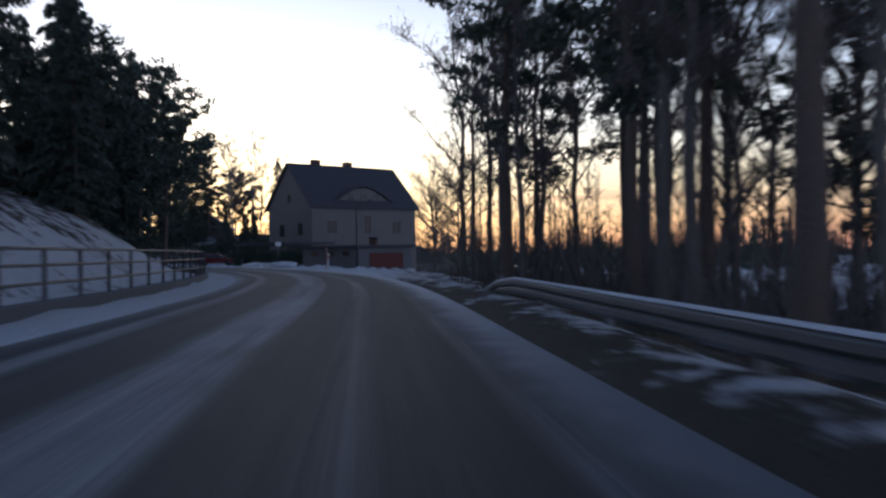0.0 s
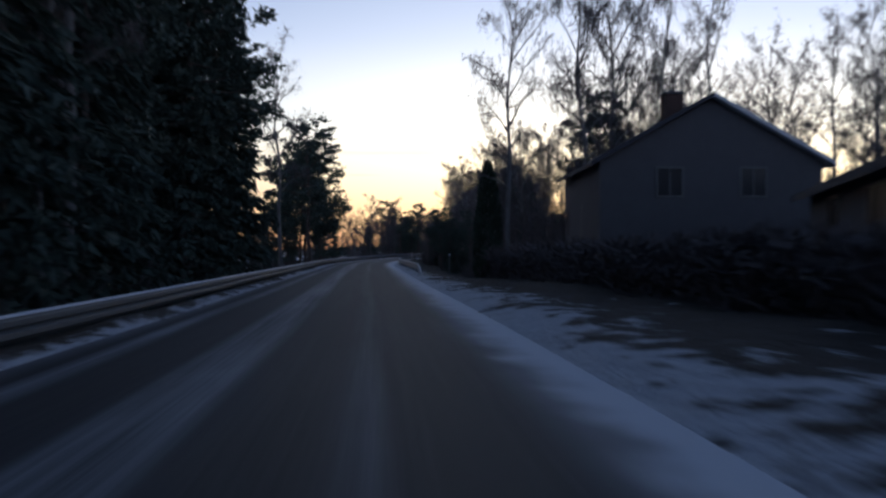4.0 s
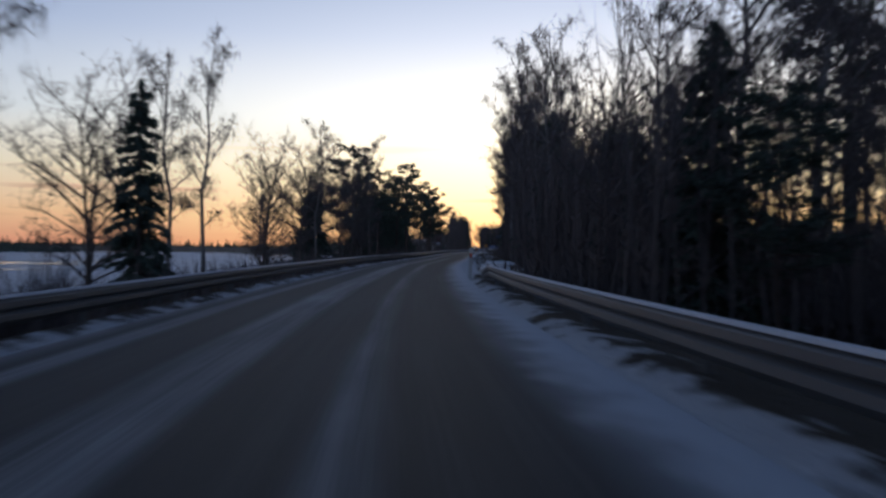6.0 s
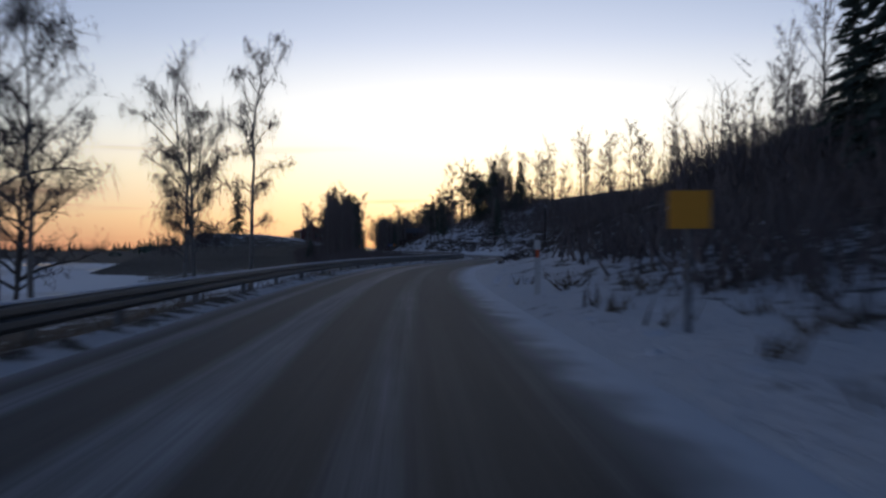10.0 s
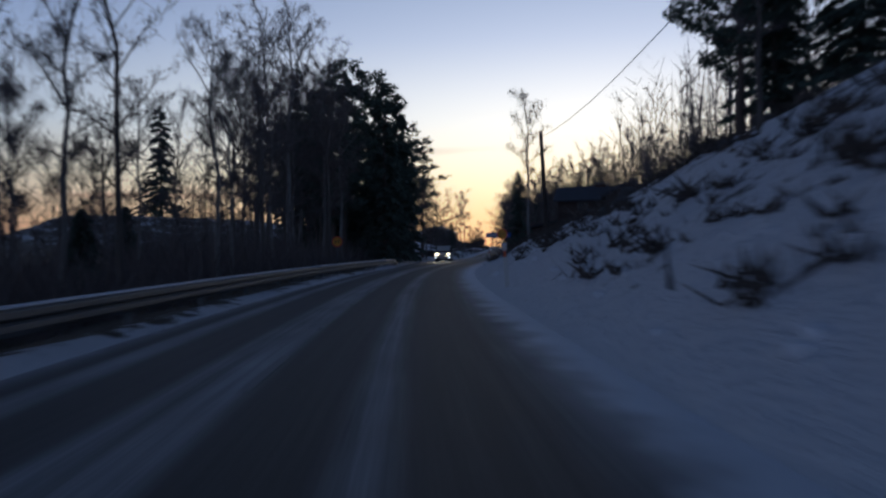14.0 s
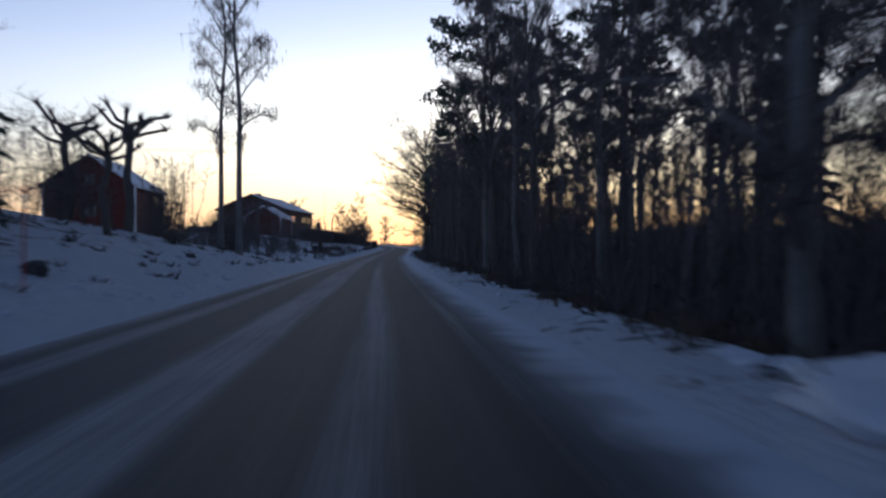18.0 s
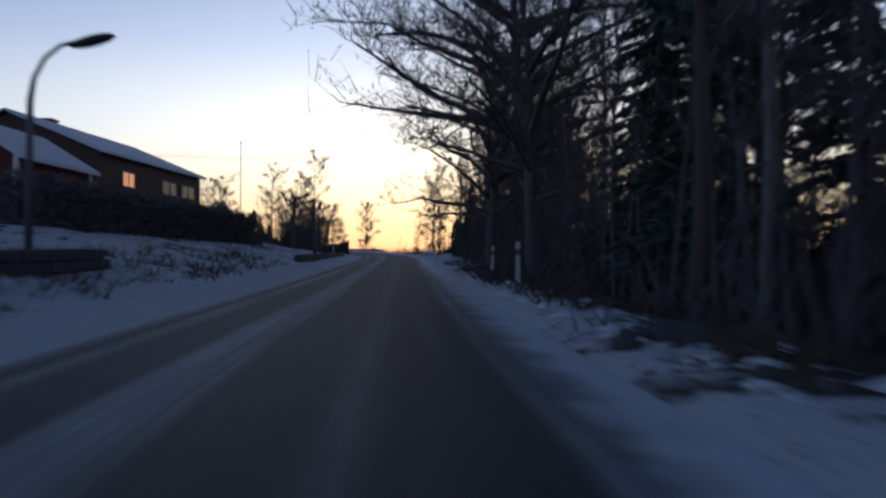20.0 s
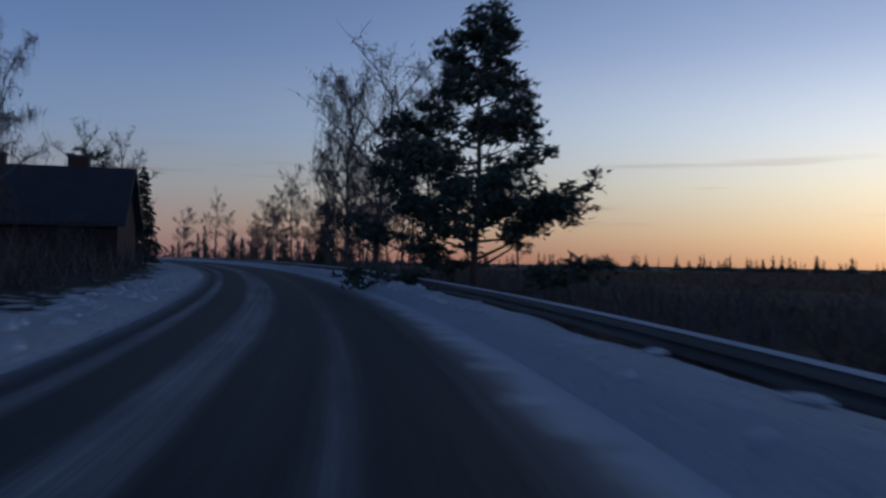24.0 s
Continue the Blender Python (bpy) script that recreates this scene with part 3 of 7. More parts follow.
def ribbon(name, k0, k1, cols, material, lift, step=0.05):
    """A strip that follows the road, its plan coordinates in a UV map."""
    ks = np.arange(k0, k1 + 1e-6, step)
    verts, faces, uvs = [], [], []
    run = 0.0
    last = None
    for k in ks:
        p, way, right = spline(k)
        if last is not None:
            run += (p - last).length
        last = p
        for d, z in cols:
            q = p + right * (d if d > -1.0 else -1.0 + (d + 1.0) * (left_edge(k) - 0.98) / 2.05)
            verts.append((q.x, q.y, p.z + z + lift))
            uvs.append((d, run))
    n = len(cols)
    for i in range(len(ks) - 1):
        for j in range(n - 1):
            a = i * n + j
            faces.append((a, a + 1, a + n + 1, a + n))
    ob = mesh_object(name, verts, faces, material, smooth=True)
    layer = ob.data.uv_layers.new(name="plan")
    for loop in ob.data.loops:
        layer.data[loop.index].uv = uvs[loop.vertex_index]
    return ob


build_ground()
tagged(ribbon("road", -2.9, 27.8, [(-3.25, -0.09), (-3.05, 0.0), (-2.2, 0.03), (-1.0, 0.05), (0.3, 0.03), (1.65, 0.0), (1.85, -0.07)], ROAD_TOP, 0.012),
       "two-lane asphalt road dusted with packed snow, with dark wheel tracks", "road", kind="structure")


def far_shore(x):
    """Where the lake ends and the marsh begins, an uneven line."""
    return 530 + 75 * noise.noise((x * 0.006, 3.1, 0.7)) + 25 * noise.noise((x * 0.025, 8.2, 1.3))


def build_far():
    verts, faces, bares = [], [], []
    xs = np.concatenate((np.arange(-4500, -1200, 300), np.arange(-1200, 900, 40), np.arange(900, 4501, 300)))
    ys = np.concatenate((np.arange(-4000, -400, 300), np.arange(-400, 1700, 40), np.arange(1700, 5001, 300)))
    for y in ys:
        for x in xs:
            verts.append((x, y, far_level(y) + 0.15 * noise.noise((x * 0.02, y * 0.02, 0))))
            bares.append(0.1 + min(max((y - far_shore(x)) / 70, 0), 1))
    n = len(xs)
    for i in range(len(ys) - 1):
        for j in range(n - 1):
            a = i * n + j
            faces.append((a, a + 1, a + n + 1, a + n))
    ob = mesh_object("lake_and_field", verts, faces, GROUND, smooth=True)
    layer = ob.data.attributes.new("bare", "FLOAT", "POINT")
    layer.data.foreach_set("value", bares)
    return tagged(ob, "snow-covered frozen lake and brown marsh reaching the horizon", "ground", kind="structure")


build_far()


def lake_material():
    """Frozen lake: wet dark ice with drifts of snow."""
    m, n, l, b = surface("lake_ice")
    co = n.new("ShaderNodeTexCoord")
    drift = node_ramp(n, l, node_noise(n, l, co.outputs["Object"], 0.02, 5), 0.33, 0.47)
    l.new(node_mix(n, l, drift, (0.10, 0.11, 0.13), (0.68, 0.70, 0.74)), b.inputs["Base Color"])
    l.new(node_ramp(n, l, drift, 0.0, 1.0, 0.16, 0.75), b.inputs["Roughness"])
    return m


def build_lake():
    verts, faces = [], []
    ys = np.arange(-500, 560, 20)
    for y in ys:
        for x in range(-900, 261, 40):
            yy = y + (far_shore(x) - 540) * min(max((y - 300) / 240, 0), 1)
            verts.append((x, yy, far_level(yy) + 0.45))
    n = 30
    for i in range(len(ys) - 1):
        for j in range(n - 1):
            a = i * n + j
            faces.append((a, a + 1, a + n + 1, a + n))
    ob = mesh_object("lake", verts, faces, lake_material(), smooth=True)
    return tagged(ob, "frozen lake with wet ice and drifts of snow", "lake", kind="structure")


build_lake()


# ---- trees: each kind is built a few times and then copied ----
def tube(verts, faces, points, radii, sides=5):
    """Adds a tapered tube through the points."""
    base = len(verts)
    for i, (p, r) in enumerate(zip(points, radii)):
        way = (points[min(i + 1, len(points) - 1)] - points[max(i - 1, 0)]).normalized()
        side = way.cross(Vector((0.31, 0.95, 0.12))).normalized()
        up = side.cross(way)
        for s in range(sides):
            a = 2 * math.pi * s / sides
            verts.append(p + r * (math.cos(a) * side + math.sin(a) * up))
    for i in range(len(points) - 1):
        for s in range(sides):
            a, b = base + i * sides + s, base + i * sides + (s + 1) % sides
            faces.append((a, b, b + sides, a + sides))


def blade(verts, faces, a, b, w, rng):
    """A thin twig or frond from a to b."""
    way = b - a
    side = way.cross(Vector((rng.uniform(-1, 1), rng.uniform(-1, 1), rng.uniform(-1, 1))))
    if side.length < 1e-6:
        return
    side = side.normalized() * w
    i = len(verts)
    verts.extend((a - side, a + side, b))
    faces.append((i, i + 1, i + 2))


def tree_thing(name, wood, crown, bark, leaf, label, category):
    top = new(name)
    tagged(top, label, category)
    mesh_object("trunk", *wood, bark, top, smooth=True)
    mesh_object("crown", *crown, leaf, top)
    top.location = (0, 0, -500)
    return top


def make_pine(seed, height, bare_part=0.45, spread=2.6, label="tall Scots pine with a dark open crown", fine=1.0, cone=False):
    rng = random.Random(seed)
    wood, crown = ([], []), ([], [])
    lean = Vector((rng.uniform(-0.03, 0.03), rng.uniform(-0.03, 0.03), 1))
    pts = [lean * height * i / 8 + Vector((rng.uniform(-0.08, 0.08), rng.uniform(-0.08, 0.08), 0)) for i in range(9)]
    tube(*wood, pts, [0.0135 * height * (1.15 - i / 8) for i in range(9)], 8)
    count = int(height * 2.6 * (1 + 0.9 * (fine - 1)))
    for i in range(count):
        f = bare_part * 0.75 + (1.0 - bare_part * 0.75) * (i + rng.random()) / count
        if f < bare_part and rng.random() < 0.55:
            continue
        root = lean * height * min(f, 0.985)
        g = (f - bare_part) / (1 - bare_part)
        reach = spread * (0.35 + 0.75 * max(0, 1 - abs(g - 0.35) * 1.25)) * rng.uniform(0.55, 1.1) * (0.5 if f < bare_part else 1)
        if cone:
            reach = spread * (1.12 - max(g, 0)) * rng.uniform(0.72, 1.05)
        a = i * 2.4 + rng.uniform(-0.5, 0.5)
        tip = root + Vector((math.cos(a) * reach, math.sin(a) * reach, reach * rng.uniform(-0.1, 0.6)))
        mid = root.lerp(tip, 0.5) + Vector((0, 0, -0.08 * reach))
        tube(*wood, [root, mid, tip], [0.035 + 0.008 * reach, 0.025, 0.01], 3)
        for c in range(int((5 + reach * 4) * (1 + 0.4 * (fine - 1)))):
            q = root.lerp(tip, 1.06 - 0.75 * rng.random() ** 1.5) + Vector((rng.gauss(0, 0.16), rng.gauss(0, 0.16), rng.gauss(0.1, 0.17)))
            for _ in range(int(11 * fine)):
                p = q + Vector((rng.gauss(0, 0.14), rng.gauss(0, 0.14), rng.gauss(0, 0.08)))
                e = Vector((rng.gauss(0, 1), rng.gauss(0, 1), rng.gauss(0.5, 0.6))).normalized()
                blade(*crown, p, p + e * rng.uniform(0.14, 0.30), 0.085 / fine ** 0.6, rng)
    return tree_thing("pine_tree", wood, crown, BARK_PINE, NEEDLE_PINE, label, "tree")


def make_spruce(seed, height, spread=2.2, label="dark conical spruce with drooping branches"):
    rng = random.Random(seed)
    wood, crown = ([], []), ([], [])
    pts = [Vector((0, 0, height * i / 6)) for i in range(7)]
    tube(*wood, pts, [0.014 * height * (1.05 - i / 6) + 0.005 for i in range(7)], 7)
    z = height * 0.06
    while z < height * 0.985:
        g = 1 - z / height
        reach = spread * (0.12 + 0.95 * g ** 0.85) * rng.uniform(0.75, 1.1)
        for _ in range(6):
            a = rng.uniform(0, 2 * math.pi)
            r = reach * rng.uniform(0.7, 1.1)
            root = Vector((0, 0, z + rng.uniform(-0.15, 0.15)))
            out = Vector((math.cos(a), math.sin(a), 0))
            tip = root + out * r + Vector((0, 0, -0.32 * r + 0.1))
            mid = root + out * r * 0.55 + Vector((0, 0, -0.06 * r))
            tube(*wood, [root, tip], [0.03, 0.008], 3)
            cross = Vector((-out.y, out.x, 0))
            for s in range(12 + int(r * 14)):
                u = rng.uniform(0.12, 1.0)
                p = root.lerp(mid, u / 0.55) if u < 0.55 else mid.lerp(tip, (u - 0.55) / 0.45)
                side = rng.choice((-1, 1))
                q = p + cross * side * rng.uniform(0.1, 0.5) * (0.4 + 0.6 * (1 - u)) * min(r, 1.4) + out * 0.2 + Vector((0, 0, -rng.uniform(0.02, 0.38)))
                blade(*crown, p, q, 0.085, rng)
        z += height * 0.018 + 0.14
    tip = Vector((0, 0, height))
    for _ in range(24):
        e = Vector((rng.gauss(0, 0.3), rng.gauss(0, 0.3), rng.uniform(-1, 0.1)))
        blade(*crown, tip, tip + e * 0.9, 0.05, rng)
    return tree_thing("spruce_tree", wood, crown, BARK_SPRUCE, NEEDLE_SPRUCE, label, "tree")


def make_bare(seed, height, spread, bark, name, label, hang=0.5, low=0.25, limbs=20, forks=1, thick=1.0, up=0.9, fine=1.0, leaf=None):
    """A leafless broadleaf: leaders, arching limbs, side branches and a haze of fine twigs. hang: how far the twigs droop."""
    rng = random.Random(seed)
    wood, crown = ([], []), ([], [])
    for stem in range(forks):
        tall = height * (1 if stem == 0 else rng.uniform(0.8, 0.96))
        turn = rng.uniform(0, 6.3) + stem * 6.28 / forks
        lean = Vector((math.cos(turn), math.sin(turn), 0)) * (0.025 * tall if forks == 1 else 0.11 * tall)
        pts = []
        for i in range(10):
            f = i / 9
            pts.append(lean * f ** 1.4 + Vector((rng.gauss(0, 0.012), rng.gauss(0, 0.012), 0)) * tall * f + Vector((0, 0, tall * f)))
        rad = 0.0095 * tall * thick
        tube(*wood, pts, [rad * (1.25 if i == 0 else 1.05 - i / 9.5) + 0.01 for i in range(10)], 7)
        for i in range(limbs):
            f = low + (0.96 - low) * (i + rng.random()) / limbs
            j = min(int(f * 9), 8)
            root = pts[j].lerp(pts[j + 1], f * 9 - j)
            g = (f - low) / (1 - low)
            r = spread * (0.30 + 0.80 * math.sin(math.pi * (0.20 + 0.74 * g))) * rng.uniform(0.6, 1.05)
            a = i * 2.4 + rng.uniform(-0.7, 0.7)
            out = Vector((math.cos(a), math.sin(a), 0))
            rise_by, sag = up * rng.uniform(0.7, 1.25) * (0.7 + 0.8 * g), (0.25 + 0.35 * max(hang, 0)) * rng.uniform(0.6, 1.2)
            line = []
            for q in range(5):
                u = q / 4
                line.append(root + out * r * u * (1 - 0.12 * u) + Vector((0, 0, r * (rise_by * u - sag * u * u))) + Vector((rng.gauss(0, 0.05), rng.gauss(0, 0.05), rng.gauss(0, 0.04))) * r * u)
            width = (0.012 + 0.014 * r) * (1.2 - 0.6 * g) * thick ** 0.5
            tube(*wood, line, [width * (1.05 - q / 4.3) + 0.004 for q in range(5)], 3)
            for s in range(int((5 + 2.6 * r) * fine)):
                u = rng.uniform(0.18, 1.0)
                q = min(int(u * 4), 3)
                p = line[q].lerp(line[q + 1], u * 4 - q)
                way = (line[q + 1] - line[q]).normalized()
                e = (way * 0.6 + Vector((rng.gauss(0, 0.55), rng.gauss(0, 0.55), rng.gauss(0.35, 0.4)))).normalized() * r * rng.uniform(0.22, 0.5) * (1.15 - 0.5 * u)
                m = p + e * 0.55
                t = p + e + Vector((0, 0, -hang * 0.35 * e.length))
                blade(*crown, p, m + e * 0.15, 0.020 / fine ** 0.5, rng)
                blade(*crown, m, t, 0.015 / fine ** 0.5, rng)
                for _ in range(4):
                    c = p.lerp(m, rng.uniform(0.3, 1)) if rng.random() < 0.35 else m.lerp(t, rng.random())
                    h = Vector((rng.gauss(0, 0.3), rng.gauss(0, 0.3), rng.gauss(0.22, 0.24))) * (0.8 + 0.13 * r)
                    d = c + h * rng.uniform(0.6, 1.2)
                    blade(*crown, c, d, 0.016 / fine ** 0.5, rng)
                    for _ in range(2):
                        o = c.lerp(d, rng.uniform(0.4, 1))
                        k = Vector((rng.gauss(0, 0.14), rng.gauss(0, 0.14), rng.gauss(0.06, 0.14) - max(hang, 0) * rng.uniform(0.2, 0.85)))
                        blade(*crown, o, o + k, 0.014 / fine ** 0.5, rng)
    return tree_thing(name, wood, crown, bark, leaf or TWIG, label, "tree")


def make_bush(seed, height, spread, label, leaf, name="bush", stems=26):
    """Thin stems from the ground with side twigs."""
    rng = random.Random(seed)
    wood, crown = ([], []), ([], [])
    for _ in range(stems):
        foot = Vector((rng.gauss(0, spread * 0.35), rng.gauss(0, spread * 0.35), -0.1))
        tip = foot + Vector((rng.gauss(0, spread * 0.25), rng.gauss(0, spread * 0.25), height * rng.uniform(0.5, 1.0)))
        mid = foot.lerp(tip, 0.5) + Vector((rng.gauss(0, 0.08), rng.gauss(0, 0.08), 0))
        tube(*wood, [foot, mid, tip], [0.016, 0.011, 0.004], 3)
        for _ in range(int(12 * height ** 0.6)):
            u = rng.uniform(0.15, 1)
            p = foot.lerp(mid, u * 2) if u < 0.5 else mid.lerp(tip, u * 2 - 1)
            q = p + Vector((rng.gauss(0, 0.3), rng.gauss(0, 0.3), rng.uniform(0, 0.45)))
            blade(*crown, p, q, 0.012, rng)
            m = p.lerp(q, 0.6)
            blade(*crown, m, m + Vector((rng.gauss(0, 0.16), rng.gauss(0, 0.16), rng.uniform(0, 0.25))), 0.009, rng)
    return tree_thing(name, wood, crown, BARK_GREY, leaf, label, "bush")


def make_thuja(seed, height, radius):
    rng = random.Random(seed)
    wood, crown = ([], []), ([], [])
    tube(*wood, [Vector((0, 0, 0)), Vector((0, 0, height * 0.9))], [0.06, 0.01], 5)
    for _ in range(int(900 * radius * height)):
        f = rng.random() ** 0.8
        r = radius * (1 - f ** 2.2) ** 0.6 * rng.uniform(0.6, 1.02) + 0.02
        a = rng.uniform(0, 2 * math.pi)
        p = Vector((math.cos(a) * r, math.sin(a) * r, f * height))
        blade(*crown, p, p + Vector((math.cos(a) * 0.1, math.sin(a) * 0.1, rng.uniform(0.1, 0.3))), 0.05, rng)
    return tree_thing("thuja", wood, crown, BARK_GREY, THUJA, "slim clipped evergreen thuja in a garden", "shrub")


def make_pollard(seed, height):
    rng = random.Random(seed)
    wood, crown = ([], []), ([], [])
    pts = [Vector((rng.gauss(0, 0.03) * i, rng.gauss(0, 0.03) * i, height * 0.7 * i / 4)) for i in range(5)]
    tube(*wood, pts, [0.16, 0.135, 0.12, 0.115, 0.11], 8)
    for i in range(9):
        a = i * 2.4 + rng.uniform(-0.3, 0.3)
        out = Vector((math.cos(a), math.sin(a), 0))
        root = pts[-1] - Vector((0, 0, rng.uniform(0, 0.7)))
        knee = root + out * rng.uniform(0.35, 0.6) + Vector((0, 0, rng.uniform(0.1, 0.35)))
        tip = knee + out * rng.uniform(0.25, 0.65) + Vector((rng.gauss(0, 0.15), rng.gauss(0, 0.15), rng.uniform(0.1, 0.55)))
        tube(*wood, [root, knee, knee.lerp(tip, 0.8), tip, tip + out * 0.07], [0.07, 0.055, 0.05, 0.085, 0.03], 6)
        for _ in range(26):
            e = (Vector((rng.gauss(0, 0.6), rng.gauss(0, 0.6), rng.uniform(0.1, 1))) + out * 0.3).normalized()
            blade(*crown, tip, tip + e * rng.uniform(0.15, 0.6), 0.011, rng)
    return tree_thing("pollarded_tree", wood, crown, BARK_GREY, TWIG, "pollarded garden tree with knobbly cut limbs", "tree")


PINES = [make_pine(11, 13, 0.42, 2.9, fine=1.25), make_pine(12, 11, 0.33, 3.2, fine=1.25), make_pine(13, 14, 0.5, 2.3), make_pine(14, 9, 0.13, 3.4, "broad Scots pine with branches almost to the ground", 2.0, True), make_pine(15, 11, 0.2, 2.0, fine=1.2)]
SPRUCES = [make_spruce(21, 13, 2.4), make_spruce(22, 10, 2.3), make_spruce(23, 15, 2.1), make_spruce(24, 4.5, 1.3, "young spruce, dark and narrow")]
BIRCH_LABEL = "leafless birch with fine hanging twigs"
BIRCHES = [make_bare(31, 12, 2.6, BARK_BIRCH, "birch_tree", BIRCH_LABEL, 0.95, 0.26, 18, up=1.2, fine=1.5), make_bare(32, 13, 2.0, BARK_BIRCH, "downy_birch", "slender leafless birch with a narrow crown", 0.8, 0.3, 17, up=1.35, fine=1.4),
           make_bare(33, 10, 2.5, BARK_BIRCH, "birch_tree", BIRCH_LABEL, 1.0, 0.22, 12, forks=2, up=1.2, fine=1.4), make_bare(34, 14, 2.3, BARK_BIRCH, "birch_tree", "tall leafless birch with a bare lower trunk", 0.7, 0.36, 17, up=1.35, fine=1.4)]
ALDERS = [make_bare(41, 11, 2.3, BARK_GREY, "alder_tree", "dark leafless alder with upright branches", 0.2, 0.25, 17, up=1.3, fine=1.4), make_bare(42, 9, 3.6, BARK_GREY, "broadleaf_tree", "spreading leafless tree with crooked limbs", -0.1, 0.2, 13, forks=2, thick=1.3, fine=1.2),
          make_bare(43, 12, 1.8, BARK_GREY, "alder_tree", "slim dark leafless alder", 0.25, 0.28, 16, up=1.3, fine=1.4), make_bare(44, 12, 6.2, BARK_GREY, "oak_tree", "wide leafless oak with heavy limbs", -0.05, 0.18, 24, forks=2, thick=1.6, up=0.6, fine=1.5)]
WEEPING = [make_bare(45, 9, 2.4, BARK_BIRCH, "birch_tree", "old leafless birch with long drooping twigs", 1.1, 0.12, 26, thick=1.5, up=1.25, fine=1.5), make_bare(46, 8, 2.1, BARK_BIRCH, "birch_tree", "leafless birch with a narrow drooping crown", 1.0, 0.12, 24, thick=1.2, up=1.2, fine=1.5)]
BUSHES = [make_bush(51, 2.2, 1.1, "leafless roadside bush of thin stems", TWIG), make_bush(52, 3.4, 1.5, "tall leafless thicket of saplings", TWIG, stems=34), make_bush(53, 1.2, 0.9, "low leafless shrub of thin twigs", TWIG)]
THUJAS = [make_thuja(61, 3.2, 0.5), make_thuja(62, 4.5, 0.55)]
POLLARDS = [make_pollard(71, 4.6), make_pollard(72, 5.2)]
MODELS = []
PLACER = random.Random(5)


def plant(proto, k, d, scale=1.0, sink=0.08, turn=None, tall=None, label="", group=""):
    """A copy of a tree at a station, d metres to the right of the lane. tall: metres instead of a scale."""
    q = at(k, d, -sink)
    if tall:
        scale = tall / max(v.co.z for v in proto.children[0].data.vertices)
    s = Matrix.Diagonal((scale * PLACER.uniform(0.92, 1.08), scale * PLACER.uniform(0.92, 1.08), scale, 1))
    ob = copy_thing(proto, Matrix.Translation(q) @ Matrix.Rotation(PLACER.uniform(0, 6.3) if turn is None else turn, 4, "Z") @ s)
    if label:
        tagged(ob, label)
    if group:
        tagged(ob, group=group)
    return ob


def wood(k0, k1, d0, d1, count, kinds, lo=0.8, hi=1.15, seed=1, group=""):
    """A stretch of trees, the kinds drawn by weight."""
    rng = random.Random(seed)
    protos, weights = zip(*kinds)
    for i in range(count):
        k = k0 + (k1 - k0) * (i + rng.random()) / count
        d = d0 + (d1 - d0) * rng.random()
        plant(rng.choices(protos, weights)[0], k, d, rng.uniform(lo, hi), group=group)

P0, P1, P2, P3, P4 = PINES
S0, S1, S2, S3 = SPRUCES
B0, B1, B2, B3 = BIRCHES
A0, A1, A2, A3 = ALDERS
U0, U1, U2 = BUSHES
DARK = [(S0, 3), (S1, 3), (S2, 2), (P1, 2), (P0, 1)]
BARE_WOOD = [(B0, 2), (B1, 3), (B2, 1), (B3, 3), (A0, 2), (A2, 3)]

# the tall pines where the road bends
for k, d, h in ((1.68, -5.8, 15), (1.8, -6.2, 14), (1.5, -5.7, 12.5), (1.4, -7.6, 13), (1.62, -8.2, 12), (1.3, -9.6, 12)):
    plant(P1, k, d, tall=h)
wood(1.15, 1.62, -12, -7.5, 9, [(S0, 2), (S1, 2), (P1, 1)], seed=31, group="trees on the hillside")
# start: hillside on the left, lake shore on the right
wood(0.55, 1.6, -19, -9, 16, [(P0, 2), (P1, 3), (S0, 2), (S1, 2)], seed=1, group="trees on the hillside")
wood(0.45, 0.95, 4.2, 12, 20, [(P1, 2), (P0, 2), (P2, 2), (A0, 4), (A2, 4)], seed=2, group="trees on the lake shore")
wood(0.2, 0.5, 4.5, 12, 14, [(P0, 2), (P2, 3), (A0, 3), (A2, 3)], seed=3, group="trees on the lake shore")
plant(A1, 1.08, 7.5, tall=8.5), plant(A0, 1.2, 13, tall=7), plant(A1, 2.44, 38, tall=16.5, sink=0.6), plant(A1, 2.5, 40, tall=15.5, sink=0.6), plant(B2, 1.5, 14.5, tall=6), plant(B0, 1.6, 19, tall=8)
# past the house
plant(P2, 3.24, 4.4, tall=13), plant(P4, 3.36, 4.6, tall=11), plant(P4, 3.4, 5.9, tall=12), plant(S0, 3.36, 6.6, tall=13.6), plant(S0, 3.24, 13.3, tall=13), plant(P2, 3.13, 18.1, tall=13.5)
wood(2.88, 3.0, 8.5, 26, 18, [(S3, 3), (U1, 4), (U0, 2)], 0.7, 1.0, seed=43, group="garden trees")
wood(3.0, 3.5, 10, 34, 20, [(P0, 2), (P1, 1), (S0, 3), (B1, 2), (B0, 1)], seed=4, group="garden trees")
wood(1.9, 3.2, -14, -6.5, 24, [(S0, 3), (S2, 2), (P0, 1), (A3, 1)], 0.68, 0.95, seed=5, group="trees on the left side")
plant(A3, 2.72, -4.9, tall=14), plant(B1, 3.45, 8.6, tall=13), plant(B0, 3.3, 7.8, tall=12)
for k, d in ((3.62, -5.4), (3.76, -5.9), (3.9, -5.5), (4.1, -5.7), (3.5, -6.2), (4.3, -6.0)):
    plant(B3, k, d, tall=14, group="trees on the left side")
wood(3.05, 4.0, -10, -6.9, 24, [(S0, 3), (S2, 3), (B3, 1)], 0.9, 1.1, seed=71, group="trees on the left side")
wood(4.0, 5.0, -8.0, -5.6, 22, [(S0, 3), (S2, 2), (P0, 1), (B1, 1)], 0.8, 0.95, seed=72, group="trees on the left side")
